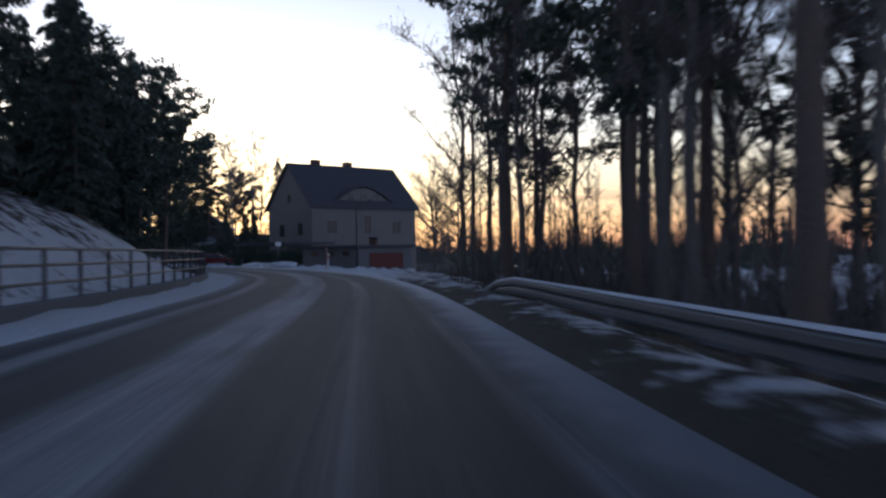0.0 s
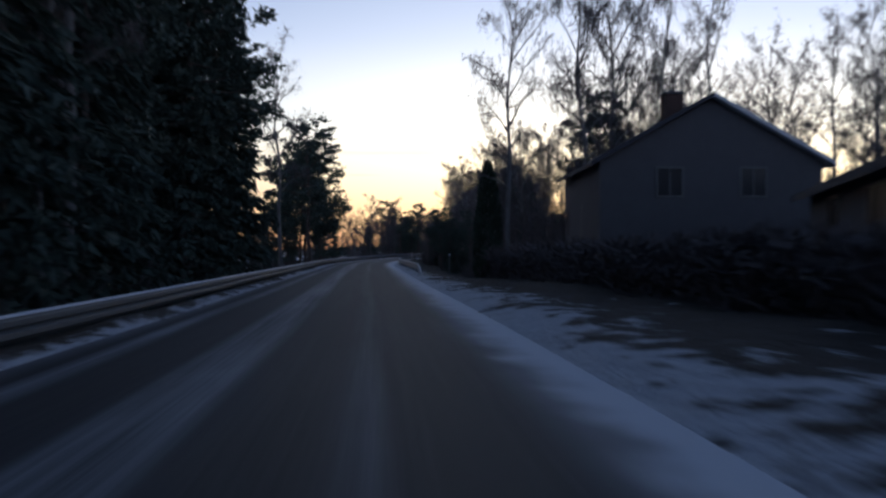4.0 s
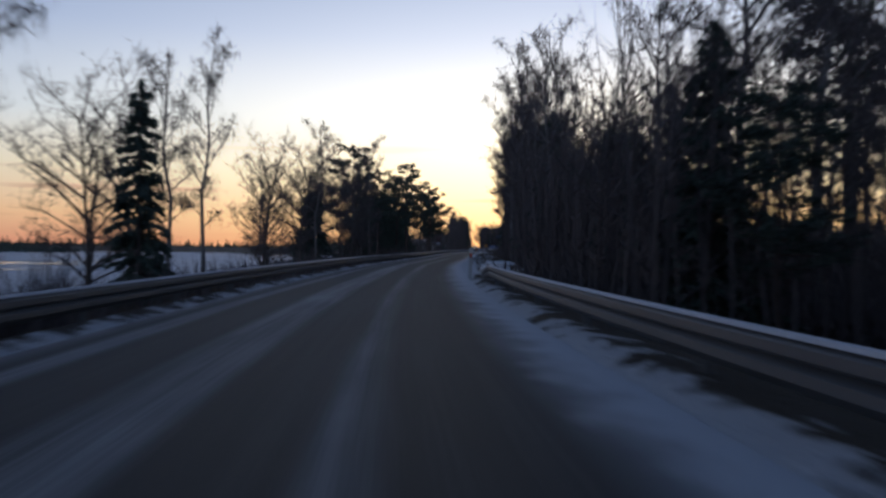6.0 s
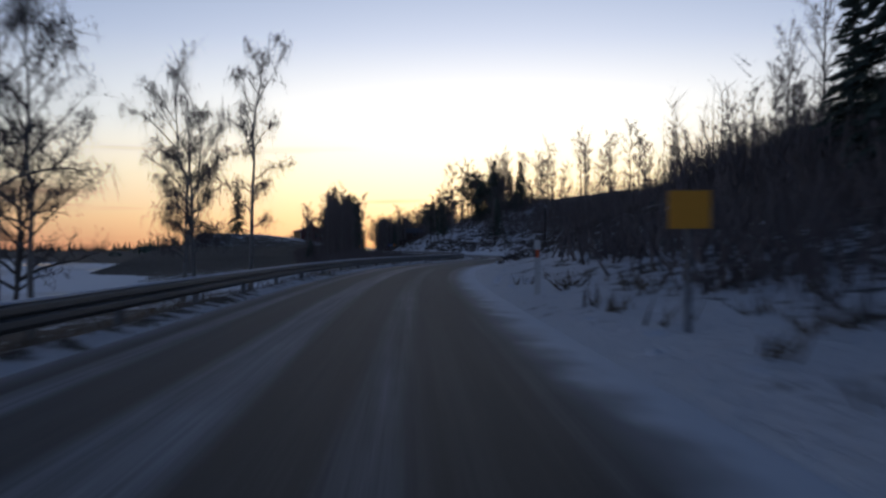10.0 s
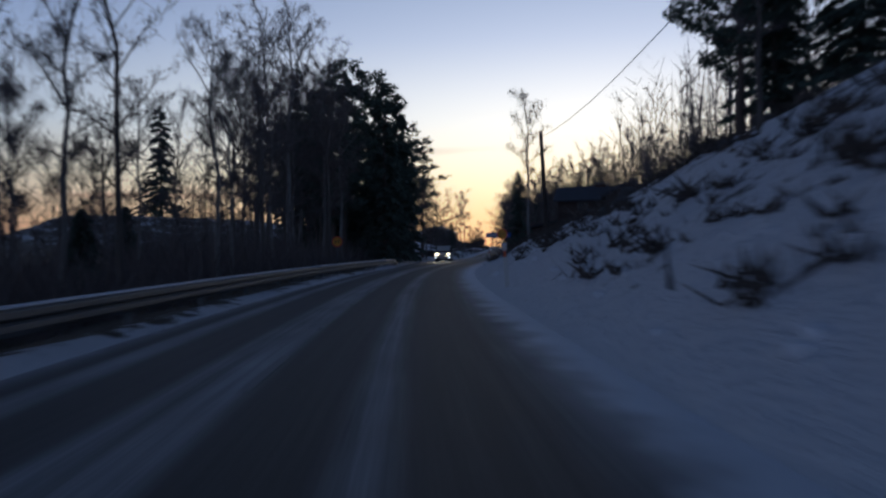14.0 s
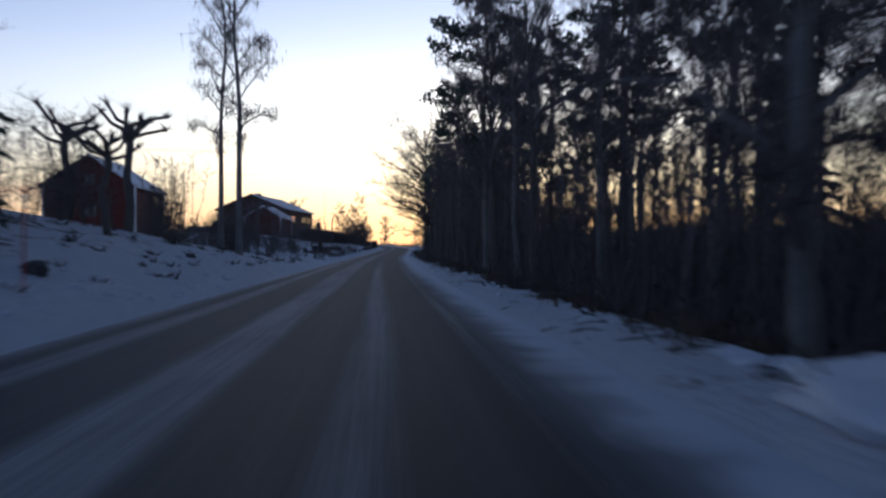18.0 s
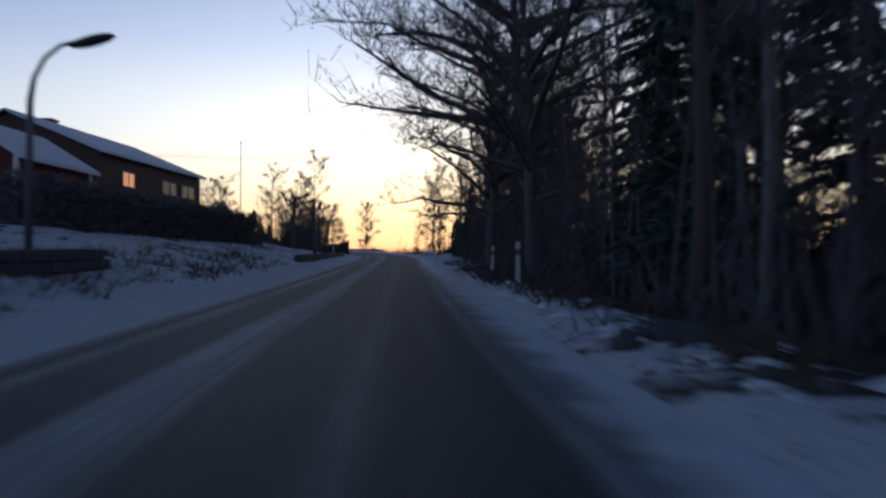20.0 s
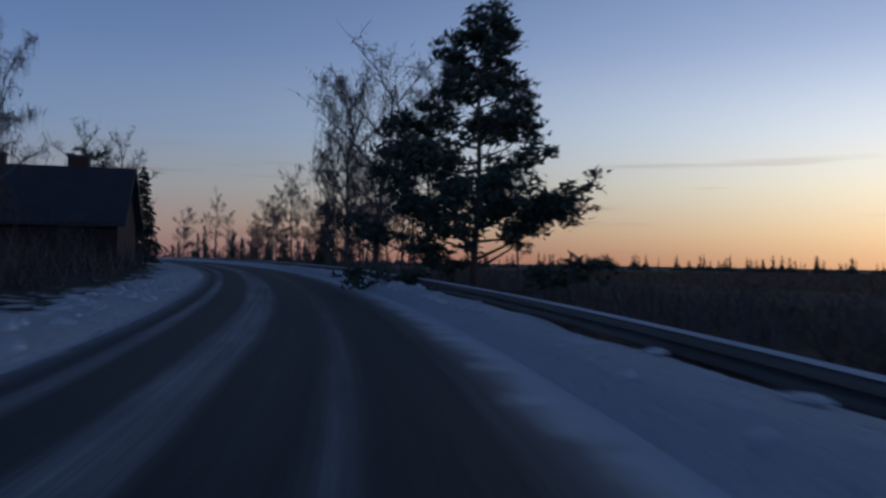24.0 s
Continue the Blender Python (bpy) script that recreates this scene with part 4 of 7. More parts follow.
plant(P4, 3.5, 5.6, tall=11), plant(S0, 3.56, 7.4, tall=10.5)
wood(3.0, 4.4, -13, -6.2, 22, [(S0, 3), (S2, 3)], 0.8, 1.1, seed=36, group="trees on the left side")
wood(3.1, 5.5, -16, -5.8, 60, [(S0, 2), (S2, 2), (B3, 3), (B1, 2), (P0, 1)], seed=6, group="trees on the left side")
plant(P1, 5.75, -5.0, tall=12.5), plant(P1, 5.95, -4.9, tall=12), plant(P3, 5.85, -6.2, tall=11), plant(B0, 4.85, 5.4, tall=12.4), plant(B1, 4.85, 8.5, tall=13.6), plant(B0, 4.95, 12.9, tall=15.5), plant(WEEPING[0], 4.9, 10.2, tall=13.5)
plant(THUJAS[1], 4.9, 4.9, tall=5)
wood(4.9, 5.5, 13, 40, 28, [(B0, 2), (B1, 2), (A1, 2), (A2, 2)], 0.85, 1.15, seed=7, group="garden trees")
# between the guard rails
wood(5.65, 6.3, -12, -5.4, 16, [(S1, 3), (S3, 3), (P1, 1)], 0.34, 0.55, seed=85, group="lakeside trees")
plant(P0, 5.95, -6.2, tall=11), plant(P0, 6.05, -8.5, tall=12), plant(S1, 6.58, -7.2, tall=6.5)
plant(A1, 7.62, -6.3, tall=9.5), plant(A1, 7.8, -9, tall=9.5), plant(A3, 7.45, -8.5, tall=8.5), plant(A1, 7.5, -12, tall=8.5), plant(B1, 7.2, -6.4, tall=8.5), plant(B1, 7.2, -9.5, tall=8), plant(S3, 7.38, -8, tall=6), plant(B2, 7.73, -7.8, tall=8.5)
wood(6.3, 8.2, -13, -6, 14, [(B1, 2), (A1, 2), (B2, 2), (S3, 1)], 0.6, 0.9, seed=8, group="lakeside trees")
wood(7.9, 9.2, -11, -5.2, 16, [(P0, 2), (P1, 3), (P3, 2), (S1, 1)], 0.6, 0.9, seed=9, group="lakeside trees")
plant(P0, 8.71, -6.6, tall=10), plant(P1, 9.27, -5.3, tall=10), plant(P0, 9.18, -4.9, tall=8), plant(P1, 9.48, -6.1, tall=12)
plant(B0, 10.08, -6.7, tall=7.8), plant(B0, 10.55, -9.3, tall=9.2), plant(B1, 9.9, -9.5, tall=8)
wood(9.6, 11.2, -14, -7, 10, [(B0, 2), (B2, 2), (A1, 1)], 0.7, 0.95, seed=10, group="lakeside trees")
wood(5.2, 6.8, 7.8, 17, 46, BARE_WOOD + [(P0, 1), (S1, 1)], 0.7, 1.0, seed=11, group="trees on the right side")
wood(5.9, 6.85, 4.8, 9, 26, [(S1, 2), (S3, 3), (P1, 1)], 0.36, 0.55, seed=74, group="trees on the right side")
wood(7.0, 8.15, 5.0, 18, 36, BARE_WOOD + [(S1, 2)], 0.8, 1.1, seed=75, group="trees on the right side")
wood(8.15, 8.98, 5.2, 18, 44, BARE_WOOD, 0.8, 1.1, seed=12, group="trees on the right side")
wood(7.3, 8.25, 4.4, 7, 22, [(A0, 3), (A2, 3), (B1, 3), (S1, 1)], 0.75, 1.0, seed=41, group="trees on the right side")
wood(9.7, 10.9, 15, 36, 34, DARK + [(A0, 2)], 0.45, 0.62, seed=73, group="dark spruces")
wood(9.66, 9.98, 6.2, 16, 20, DARK + [(B1, 2)], 0.6, 0.9, seed=82, group="dark spruces")
wood(9.98, 10.62, 11, 22, 18, DARK + [(B1, 2)], 0.55, 0.9, seed=13, group="dark spruces")
# the hill
wood(11.2, 15.2, 14, 34, 44, BARE_WOOD, 0.55, 0.85, seed=14, group="trees on the hill")
wood(13.2, 14.6, 8, 18, 14, BARE_WOOD + [(S1, 2), (U1, 4)], 0.5, 0.9, seed=15, group="trees on the hill")
plant(B1, 13.94, 4.8, tall=8.5), plant(A2, 13.86, 5.8, tall=8), plant(B0, 13.8, 6.6, tall=8), plant(S1, 14.0, 6.8, tall=6), plant(P1, 14.56, 7.6, tall=6.5), plant(S1, 14.6, 9, tall=6.5), plant(S1, 14.52, 9.8, tall=7), plant(P1, 14.7, 9.4, tall=6.5), plant(P1, 14.5, 11.5, tall=7.5), plant(A2, 14.48, 7.0, tall=6.5)
plant(B1, 15.57, 4.7, tall=10.5), plant(S1, 15.75, 4.1, tall=5.6)
wood(14.0, 15.5, -16, -5.8, 40, [(B0, 2), (A0, 3), (A2, 3), (B1, 2), (S3, 1)], 0.6, 0.95, seed=16, group="trees on the left side")
plant(S0, 16.04, -11, tall=16.5), plant(S2, 15.93, -7.5, tall=14.5), plant(B0, 14.62, -9.3, tall=11), plant(S1, 16.78, -40, tall=14)
wood(15.15, 15.9, -12, -6.2, 16, [(A0, 2), (S0, 1), (B3, 2), (P0, 2)], 0.8, 1.05, seed=77, group="trees on the left side")
wood(16.85, 17.35, -13, -8.6, 6, [(A0, 3), (A2, 3), (B3, 2), (S0, 1)], 0.7, 0.95, seed=84, group="trees on the left side")
wood(16.0, 16.9, 15, 25, 14, BARE_WOOD, 0.8, 1.0, seed=78, group="trees on the right side")
wood(15.4, 16.1, -14, -5, 16, DARK + [(B1, 2)], 0.7, 1.0, seed=17, group="trees on the left side")
plant(A0, 16.55, -6.0, tall=10), plant(P2, 16.62, -6.7, tall=14), plant(P2, 16.68, -8.6, tall=14), plant(P2, 16.71, -10.3, tall=14), plant(P0, 16.8, -9.0, tall=13), plant(A2, 20.42, 6.9, tall=13), plant(S0, 20.3, 9, tall=13), plant(S1, 17.53, 11, tall=9), plant(S0, 20.25, 12, tall=13), plant(S0, 20.5, 10.5, tall=14), plant(A0, 20.62, 8, tall=13), plant(P2, 20.36, 4.9, tall=13), plant(A3, 16.75, -5.4, tall=9.5)
# beside the yellow houses
wood(16.75, 17.4, 6.0, 18, 22, BARE_WOOD + [(S1, 2)], 0.75, 1.05, seed=18, group="trees on the right side")
wood(17.0, 19.8, 3.6, 16, 84, BARE_WOOD + [(S1, 1), (P0, 1)], 0.75, 1.1, seed=19, group="trees on the right side")
wood(19.8, 20.8, 4.4, 16, 15, BARE_WOOD + [(P0, 1)], 0.75, 1.1, seed=20, group="trees on the right side")
wood(21.5, 22.1, 4.6, 9, 20, [(S1, 2), (S3, 3), (U1, 3), (A2, 2)], 0.45, 0.7, seed=83, group="trees on the right side")
wood(20.8, 22.0, 4.8, 16, 40, BARE_WOOD, 0.75, 1.05, seed=50, group="trees on the right side")
plant(A3, 20.9, 3.6, tall=15), plant(S0, 20.43, 6.0, tall=12), plant(S0, 20.55, 6.4, tall=10), plant(S1, 18.41, -7.5, tall=5.4), plant(B1, 18.89, -5.5, tall=14.2), plant(B1, 18.93, -6.5, tall=13)
plant(WEEPING[0], 17.62, 3.7, tall=13), plant(WEEPING[1], 18.2, 3.8, tall=12), plant(POLLARDS[0], 18.79, -8.6, tall=5)
for k, d in ((18.3, -9.4), (18.36, -10.2), (18.24, -8.8), (18.45, -9.8), (18.4, -8.9)):
    plant(U1, k, d, tall=4.6, group="garden shrubs")
for k, d in ((21.46, -6.75), (21.47, -5.45), (21.75, -6.0), (21.95, -5.6), (22.1, -6.2)):
    plant(POLLARDS[PLACER.randrange(2)], k, d, tall=PLACER.uniform(3.4, 4.4))
wood(21.9, 22.6, -12, -5.2, 12, [(B0, 1), (A1, 2), (U1, 3)], 0.5, 0.8, seed=21, group="garden trees")
def plant_xy(proto, x, y, tall, ground_z):
    s = tall / max(v.co.z for v in proto.children[0].data.vertices)
    copy_thing(proto, Matrix.Translation((x, y, ground_z)) @ Matrix.Rotation(PLACER.uniform(0, 6.3), 4, "Z") @ Matrix.Scale(s, 4))


# birch wood between the layby and the marsh
rng = random.Random(9)
for i in range(84):
    u, v = rng.random(), rng.random()
    x, y = -469.5 + 34 * u + 6 * v, 701.7 + 4 * u + 30 * v
    plant_xy(rng.choice((B0, B1, B3, B0, A2)), x, y, rng.uniform(9, 13), 1.2)
plant_xy(WEEPING[0], -469.0, 700.2, 10.5, 1.7), plant_xy(B0, -467.0, 698.2, 12, 1.7), plant_xy(B1, -466.0, 700.7, 12, 1.6), plant_xy(B1, -480.2, 714.8, 5.2, 1.5)
# open marsh at the end
plant_xy(WEEPING[0], -483.1, 707.0, 8.0, 1.75), plant_xy(WEEPING[0], -492.9, 712.6, 8.3, 1.85), plant_xy(WEEPING[1], -498.4, 722.3, 5.6, 1.6)
plant_xy(P3, -534.1, 732.5, 10.6, 2.2), plant_xy(A1, -552.0, 736.9, 14.5, 2.4), plant_xy(WEEPING[0], -554.5, 736.3, 13.0, 2.4), plant_xy(B2, -561.5, 740.2, 9.0, 2.6)
plant_xy(B2, -507.0, 706.7, 12, 2.8), plant_xy(P3, -495.0, 698.9, 5.4, 2.8), plant_xy(B0, -503.0, 701.2, 8, 2.9)
plant_xy(A0, -565.5, 724.2, 9.5, 3.2), plant_xy(S1, -562.0, 721.7, 5.2, 3.2), plant_xy(U1, -552.0, 721.9, 3.2, 3.2), plant_xy(U1, -555.5, 722.7, 3.0, 3.2), plant_xy(A0, -577.5, 740.7, 9.5, 2.6), plant_xy(A2, -571.5, 741.7, 9, 2.6), plant_xy(S1, -580.5, 744.7, 7, 2.6)
plant(U0, 22.52, -3.9, tall=0.9), plant(U0, 22.6, -4.1, tall=0.8)
plant_xy(THUJAS[0], -495.5, 701.1, 3.6, 2.8), plant_xy(THUJAS[0], -494.8, 701.8, 3.6, 2.8)
wood(24.8, 27.5, 3.5, 13.5, 22, BARE_WOOD, 0.5, 0.7, seed=22, group="far trees")
wood(25.5, 26.9, -9.5, -5.2, 12, [(P1, 1), (S1, 2), (S3, 2), (A0, 2)], 0.55, 0.8, seed=81, group="far trees")
# shrubs in the gardens on the left
wood(18.5, 20.3, -13, -6.5, 26, [(U0, 2), (U1, 3), (POLLARDS[0], 1)], 0.7, 1.1, seed=33, group="garden shrubs")
wood(23.5, 25.6, -22, -8, 16, [(U1, 2), (A0, 1), (B2, 1)], 0.6, 0.95, seed=34, group="garden trees")
wood(21.65, 22.35, -10, -6.2, 12, [(U1, 4), (U0, 1)], 1.05, 1.4, seed=51, group="garden shrubs")
# conifers and birches on the brow of the hill, and the wood behind the porch house
wood(13.7, 14.05, 12, 18, 9, [(S0, 1), (S1, 2), (P1, 1)], 0.55, 0.8, seed=76, group="trees on the hill")
wood(13.95, 14.3, 14.5, 19, 6, [(S1, 3), (P1, 2), (S0, 1)], 0.55, 0.75, seed=61, group="trees on the hill")
wood(13.4, 14.4, 9.5, 20, 12, [(A0, 2), (A2, 3)], 0.6, 0.9, seed=62, group="trees on the hill")
wood(16.55, 17.3, 13, 24, 16, [(A0, 2), (A2, 3)], 1.0, 1.25, seed=63, group="trees on the right side")
plant(A3, 20.72, 4.3, tall=18, group="trees on the right side")
wood(20.55, 21.5, 4.0, 6.5, 12, [(U1, 3), (A2, 1)], 0.8, 1.1, seed=66, group="trees on the right side")


# ---- undergrowth, tufts and far woods: what nobody could count ----
def tufts(name, label, spots, material, tall, blades, wide=0.02, spread=0.18, seed=1):
    """Clumps of blades or stems at the given stretches: k0, k1, d0, d1, count."""
    rng = random.Random(seed)
    verts, faces = [], []
    for k0, k1, d0, d1, count in spots:
        for _ in range(count):
            k, d = rng.uniform(k0, k1), rng.uniform(d0, d1)
            q = at(k, d, -0.04)
            size = rng.uniform(0.6, 1.25)
            for _ in range(blades):
                a = q + Vector((rng.gauss(0, spread), rng.gauss(0, spread), 0)) * size
                b = a + Vector((rng.gauss(0, spread * 1.2), rng.gauss(0, spread * 1.2), tall * rng.uniform(0.5, 1.1))) * size
                blade(verts, faces, a, b, wide * size, rng)
    ob = mesh_object(name, verts, faces, material)
    return tagged(ob, label, "plants", kind="stuff")


# first stretch: tufts added to draw the dark crack along the snow's edge
tufts("heather_tufts", "dark heather and dead grass poking through the snow on the slope",
      [(7.7, 9.0, 2.1, 2.3, 16), (10.9, 12.9, 2.8, 10.0, 1500), (12.9, 15.3, 3.2, 10.0, 650), (15.2, 16.6, 2.6, 10, 900), (2.75, 3.5, 2.2, 8, 260), (17.3, 20.6, -9, -4.2, 320)], HEATHER, 0.2, 10, 0.028, 0.10, 1)
tufts("heather_clumps", "dark clumps of heather standing out of the snowy slope",
      [(15.9, 16.75, 2.3, 9, 380), (12.9, 14.9, 2.6, 10.5, 300), (13.08, 13.9, 2.6, 5.5, 170), (13.05, 13.6, 4.2, 9.5, 30), (10.9, 12.9, 3.0, 9.5, 260), (15.2, 16.6, 2.5, 10, 460), (16.1, 16.45, 2.8, 8.5, 120), (19.9, 20.9, 2.5, 4.2, 80), (16.7, 19.9, 2.6, 4.4, 200)], HEATHER, 0.34, 30, 0.03, 0.2, 17)
tufts("dry_grass", "dead yellowish grass along the ditches",
      [(2.3, 15.4, -6.5, -4.0, 900), (6.8, 9.0, 2.4, 5.0, 180), (9.75, 10.5, 2.4, 5.0, 110), (16.6, 21.2, 2.3, 4.2, 700), (19.9, 20.9, -7, -4.3, 260), (-0.6, 0.9, 3.0, 5.5, 160)], GRASS_DRY, 0.32, 8, 0.018, 0.12, 2)
tufts("undergrowth", "dense dark undergrowth of saplings and dead stems under the trees",
      [(5.0, 6.75, 7.8, 18, 1000), (6.35, 6.75, 3.8, 8, 160), (7.0, 9.0, 5.0, 20, 1300), (9.5, 10.8, 4.2, 16, 600), (16.85, 21.9, 4.2, 18, 3000), (2.4, 6.4, -17, -5.6, 1500), (13.8, 15.6, -18, -6, 700), (0.25, 0.95, 5, 14, 300), (7.8, 9.4, -12, -5, 350), (6.3, 8.2, -14, -5.2, 1000), (13.2, 15.4, -14, -5.4, 1000), (22.3, 23.2, -14, -6.5, 420), (22.1, 23.4, 5.5, 30, 2100), (24.2, 27, -20, -6, 900), (24.4, 27.4, 5, 22, 900), (11.6, 14.2, 9, 24, 1500)], TWIG, 1.5, 9, 0.035, 0.42, 3)
tufts("thicket", "dark thicket of saplings deep in the wood",
      [(9.62, 10.9, 12, 40, 800), (6.9, 8.2, 14, 34, 500), (16.8, 21.9, 13, 34, 1700), (4.9, 6.8, 12, 30, 500), (10.8, 12.9, 12, 24, 500), (0.2, 0.95, 6, 14, 150)], TWIG, 2.6, 11, 0.06, 0.6, 8)


def saplings(name, label, spots, material, low, high, seed):
    """Thin upright stems with side twigs, too many to count."""
    rng = random.Random(seed)
    verts, faces = [], []
    for k0, k1, d0, d1, count in spots:
        for _ in range(count):
            q = at(rng.uniform(k0, k1), rng.uniform(d0, d1), -0.1)
            h = rng.uniform(low, high)
            tip = q + Vector((rng.gauss(0, 0.07) * h, rng.gauss(0, 0.07) * h, h))
            blade(verts, faces, q, tip, 0.008 * h, rng)
            for _ in range(16):
                p = q.lerp(tip, rng.uniform(0.12, 0.92))
                e = Vector((rng.gauss(0, 1), rng.gauss(0, 1), rng.uniform(0.6, 2.2))).normalized() * h * rng.uniform(0.10, 0.26)
                blade(verts, faces, p, p + e, 0.019, rng)
                o = p + e * rng.uniform(0.3, 0.8)
                blade(verts, faces, o, o + Vector((rng.gauss(0, 0.2), rng.gauss(0, 0.2), rng.uniform(0, 0.35))), 0.012, rng)
    return tagged(mesh_object(name, verts, faces, material), label, "plants", kind="stuff")


saplings("saplings", "thicket of thin leafless saplings between the trees",
         [(5.0, 6.8, 8.2, 17, 420), (7.0, 8.1, 5.0, 18, 600), (8.1, 9.0, 6.0, 12, 60), (16.8, 21.9, 4.4, 18, 1500), (10.9, 14.4, 11, 26, 800), (22.1, 23.0, 6.5, 30, 260), (0.2, 0.95, 5, 14, 160), (14.0, 15.5, -16, -6.5, 260)], TWIG, 2.4, 5.6, 12)
saplings("saplings", "tall dense brushwood at the edge of the trees",
         [(6.3, 6.85, 3.8, 8, 260), (5.0, 5.7, 8, 13, 160), (7.05, 8.1, 4.6, 9, 320), (16.9, 21.9, 4.3, 9, 900), (14.6, 15.4, 9, 16, 160), (15.7, 16.3, 13, 22, 160)], TWIG, 3.5, 7.0, 14)
tufts("marsh_reeds", "brown reeds and grass of the open marsh", [(22.3, 27.4, 3.2, 9, 1500), (22.2, 27.4, 9, 55, 3500)], REED, 0.55, 6, 0.03, 0.3, 4)


def far_wood(name, label, line, tall, count, seed, leafy=0.5, deep=40):
    """A belt of small trees along a line of places far off."""
    rng = random.Random(seed)
    verts, faces = [], []
    for i in range(count):
        f = rng.random() * (len(line) - 1)
        j = min(int(f), len(line) - 2)
        p = Vector(line[j]).lerp(Vector(line[j + 1]), f - j) + Vector((rng.uniform(-deep, deep), rng.uniform(-deep, deep), 0))
        p.z = far_level(p.y) + (line[j][2] if len(line[j]) > 2 else 0)
        h = tall * rng.uniform(0.35, 1.15)
        if rng.random() > leafy:
            for z in range(9):
                g = z / 9
                for _ in range(4):
                    a = rng.uniform(0, 6.3)
                    r = h * 0.17 * (1.05 - g) * rng.uniform(0.7, 1.2)
                    blade(verts, faces, p + Vector((0, 0, h * (g + 0.13))), p + Vector((math.cos(a) * r, math.sin(a) * r, h * (g - 0.02))), 0.05 * h * (1.1 - g), rng)
        else:
            blade(verts, faces, p, p + Vector((rng.gauss(0, 0.3), rng.gauss(0, 0.3), h)), 0.02 * h, rng)
            for _ in range(64):
                g = rng.uniform(0.25, 1.0)
                a = rng.uniform(0, 6.3)
                r = h * 0.27 * math.sin(math.pi * min(1.0, g * 0.9 + 0.05)) * rng.uniform(0.3, 1.1)
                q = p + Vector((0, 0, h * (g - 0.12)))
                blade(verts, faces, q, p + Vector((math.cos(a) * r, math.sin(a) * r, h * g)), 0.016 * h, rng)
            for _ in range(12):
                a = rng.uniform(0, 6.3)
                blade(verts, faces, p + Vector((math.cos(a) * 3, math.sin(a) * 3, 0)), p + Vector((math.cos(a), math.sin(a), h * rng.uniform(0.25, 0.5))), 1.2, rng)
    return tagged(mesh_object(name, verts, faces, NEEDLE_SPRUCE), label, "woods", kind="stuff")


far_wood("far_woods", "dark forest on the far shore of the lake", [(330, -300, 0), (300, 120, 0), (270, 420, 0), (130, 760, 0), (60, 1000, 0)], 15, 900, 1, 0.35)
far_wood("far_woods", "distant line of trees beyond the marsh", [(60, 1060, 0), (-200, 1250, 0), (-560, 1330, 0), (-900, 1200, 0), (-1150, 1000, 0), (-1200, 700, 0)], 11, 750, 2, 0.85)
far_wood("far_woods", "low wooded shore across the lake", [(-1200, 700, 0), (-900, 560, 0), (-640, 440, 0), (-520, 300, 0), (-440, 60, 0), (-420, -250, 0)], 6, 1300, 3, 0.35)
far_wood("far_woods", "woods behind the gardens along the road", [(-560, 640, 0), (-600, 700, 0), (-680, 760, 0), (-760, 800, 0)], 8, 260, 4, 0.5, 25)
far_wood("far_woods", "belt of woods behind the roadside trees", [(-120, 330, 3), (-170, 420, 6), (-230, 520, 3), (-300, 600, 0), (-360, 680, -1)], 10, 500, 5, 0.6, 22)
far_wood("far_woods", "belt of woods behind the houses", [(120, 150, 1), (40, 210, 1), (-40, 260, 1), (-100, 300, 1)], 11, 300, 6, 0.5, 20)
far_wood("hill_scrub", "birch scrub on top of the snowy hill", [(-236, 455, 12), (-262, 478, 11), (-290, 500, 9)], 5, 220, 7, 0.9, 12)


def far_reeds():
    """Coarse reeds over the flat land beyond the bend."""
    rng = random.Random(41)
    verts, faces = [], []
    for _ in range(7000):
        x, y = rng.uniform(-760, -330), rng.uniform(735, 1080)
        q = Vector((x, y, far_level(y)))
        for _ in range(4):
            a = q + Vector((rng.gauss(0, 1.2), rng.gauss(0, 1.2), 0))
            blade(verts, faces, a, a + Vector((rng.gauss(0, 0.4), rng.gauss(0, 0.4), rng.uniform(0.6, 1.5))), 0.5, rng)
    return tagged(mesh_object("far_reeds", verts, faces, REED), "dark brown reed beds across the flat marsh", "plants", kind="stuff")


far_reeds()


# ---- helpers for built things ----
def box(bm, x0, x1, y0, y1, z0, z1, bevel=0.0):
    """Adds a block, its edges bevelled."""
    vs = [bm.verts.new((x, y, z)) for z in (z0, z1) for y in (y0, y1) for x in (x0, x1)]
    fs = [bm.faces.new([vs[i] for i in f]) for f in ((0, 2, 3, 1), (4, 5, 7, 6), (0, 1, 5, 4), (2, 6, 7, 3), (0, 4, 6, 2), (1, 3, 7, 5))]
    if bevel:
        edges = list({e for f in fs for e in f.edges})
        bmesh.ops.bevel(bm, geom=edges, offset=bevel, segments=1, affect="EDGES")


def block(name, size, material, parent, bevel=0.01, label=""):
    bm = bmesh.new()
    box(bm, *size, bevel=bevel)
    return part(name, bm, material, parent, label)


def extrude(bm, outline, a, b, axis="x"):
    """Adds a prism: an outline in the plane across the axis, from a to b along it."""
    put = {"x": lambda s, u, v: (s, u, v), "y": lambda s, u, v: (u, s, v), "z": lambda s, u, v: (u, v, s)}[axis]
    lo = [bm.verts.new(put(a, u, v)) for u, v in outline]
    hi = [bm.verts.new(put(b, u, v)) for u, v in outline]
    n = len(outline)
    bm.faces.new(lo[::-1])
    bm.faces.new(hi)
    for i in range(n):
        bm.faces.new((lo[i], lo[(i + 1) % n], hi[(i + 1) % n], hi[i]))


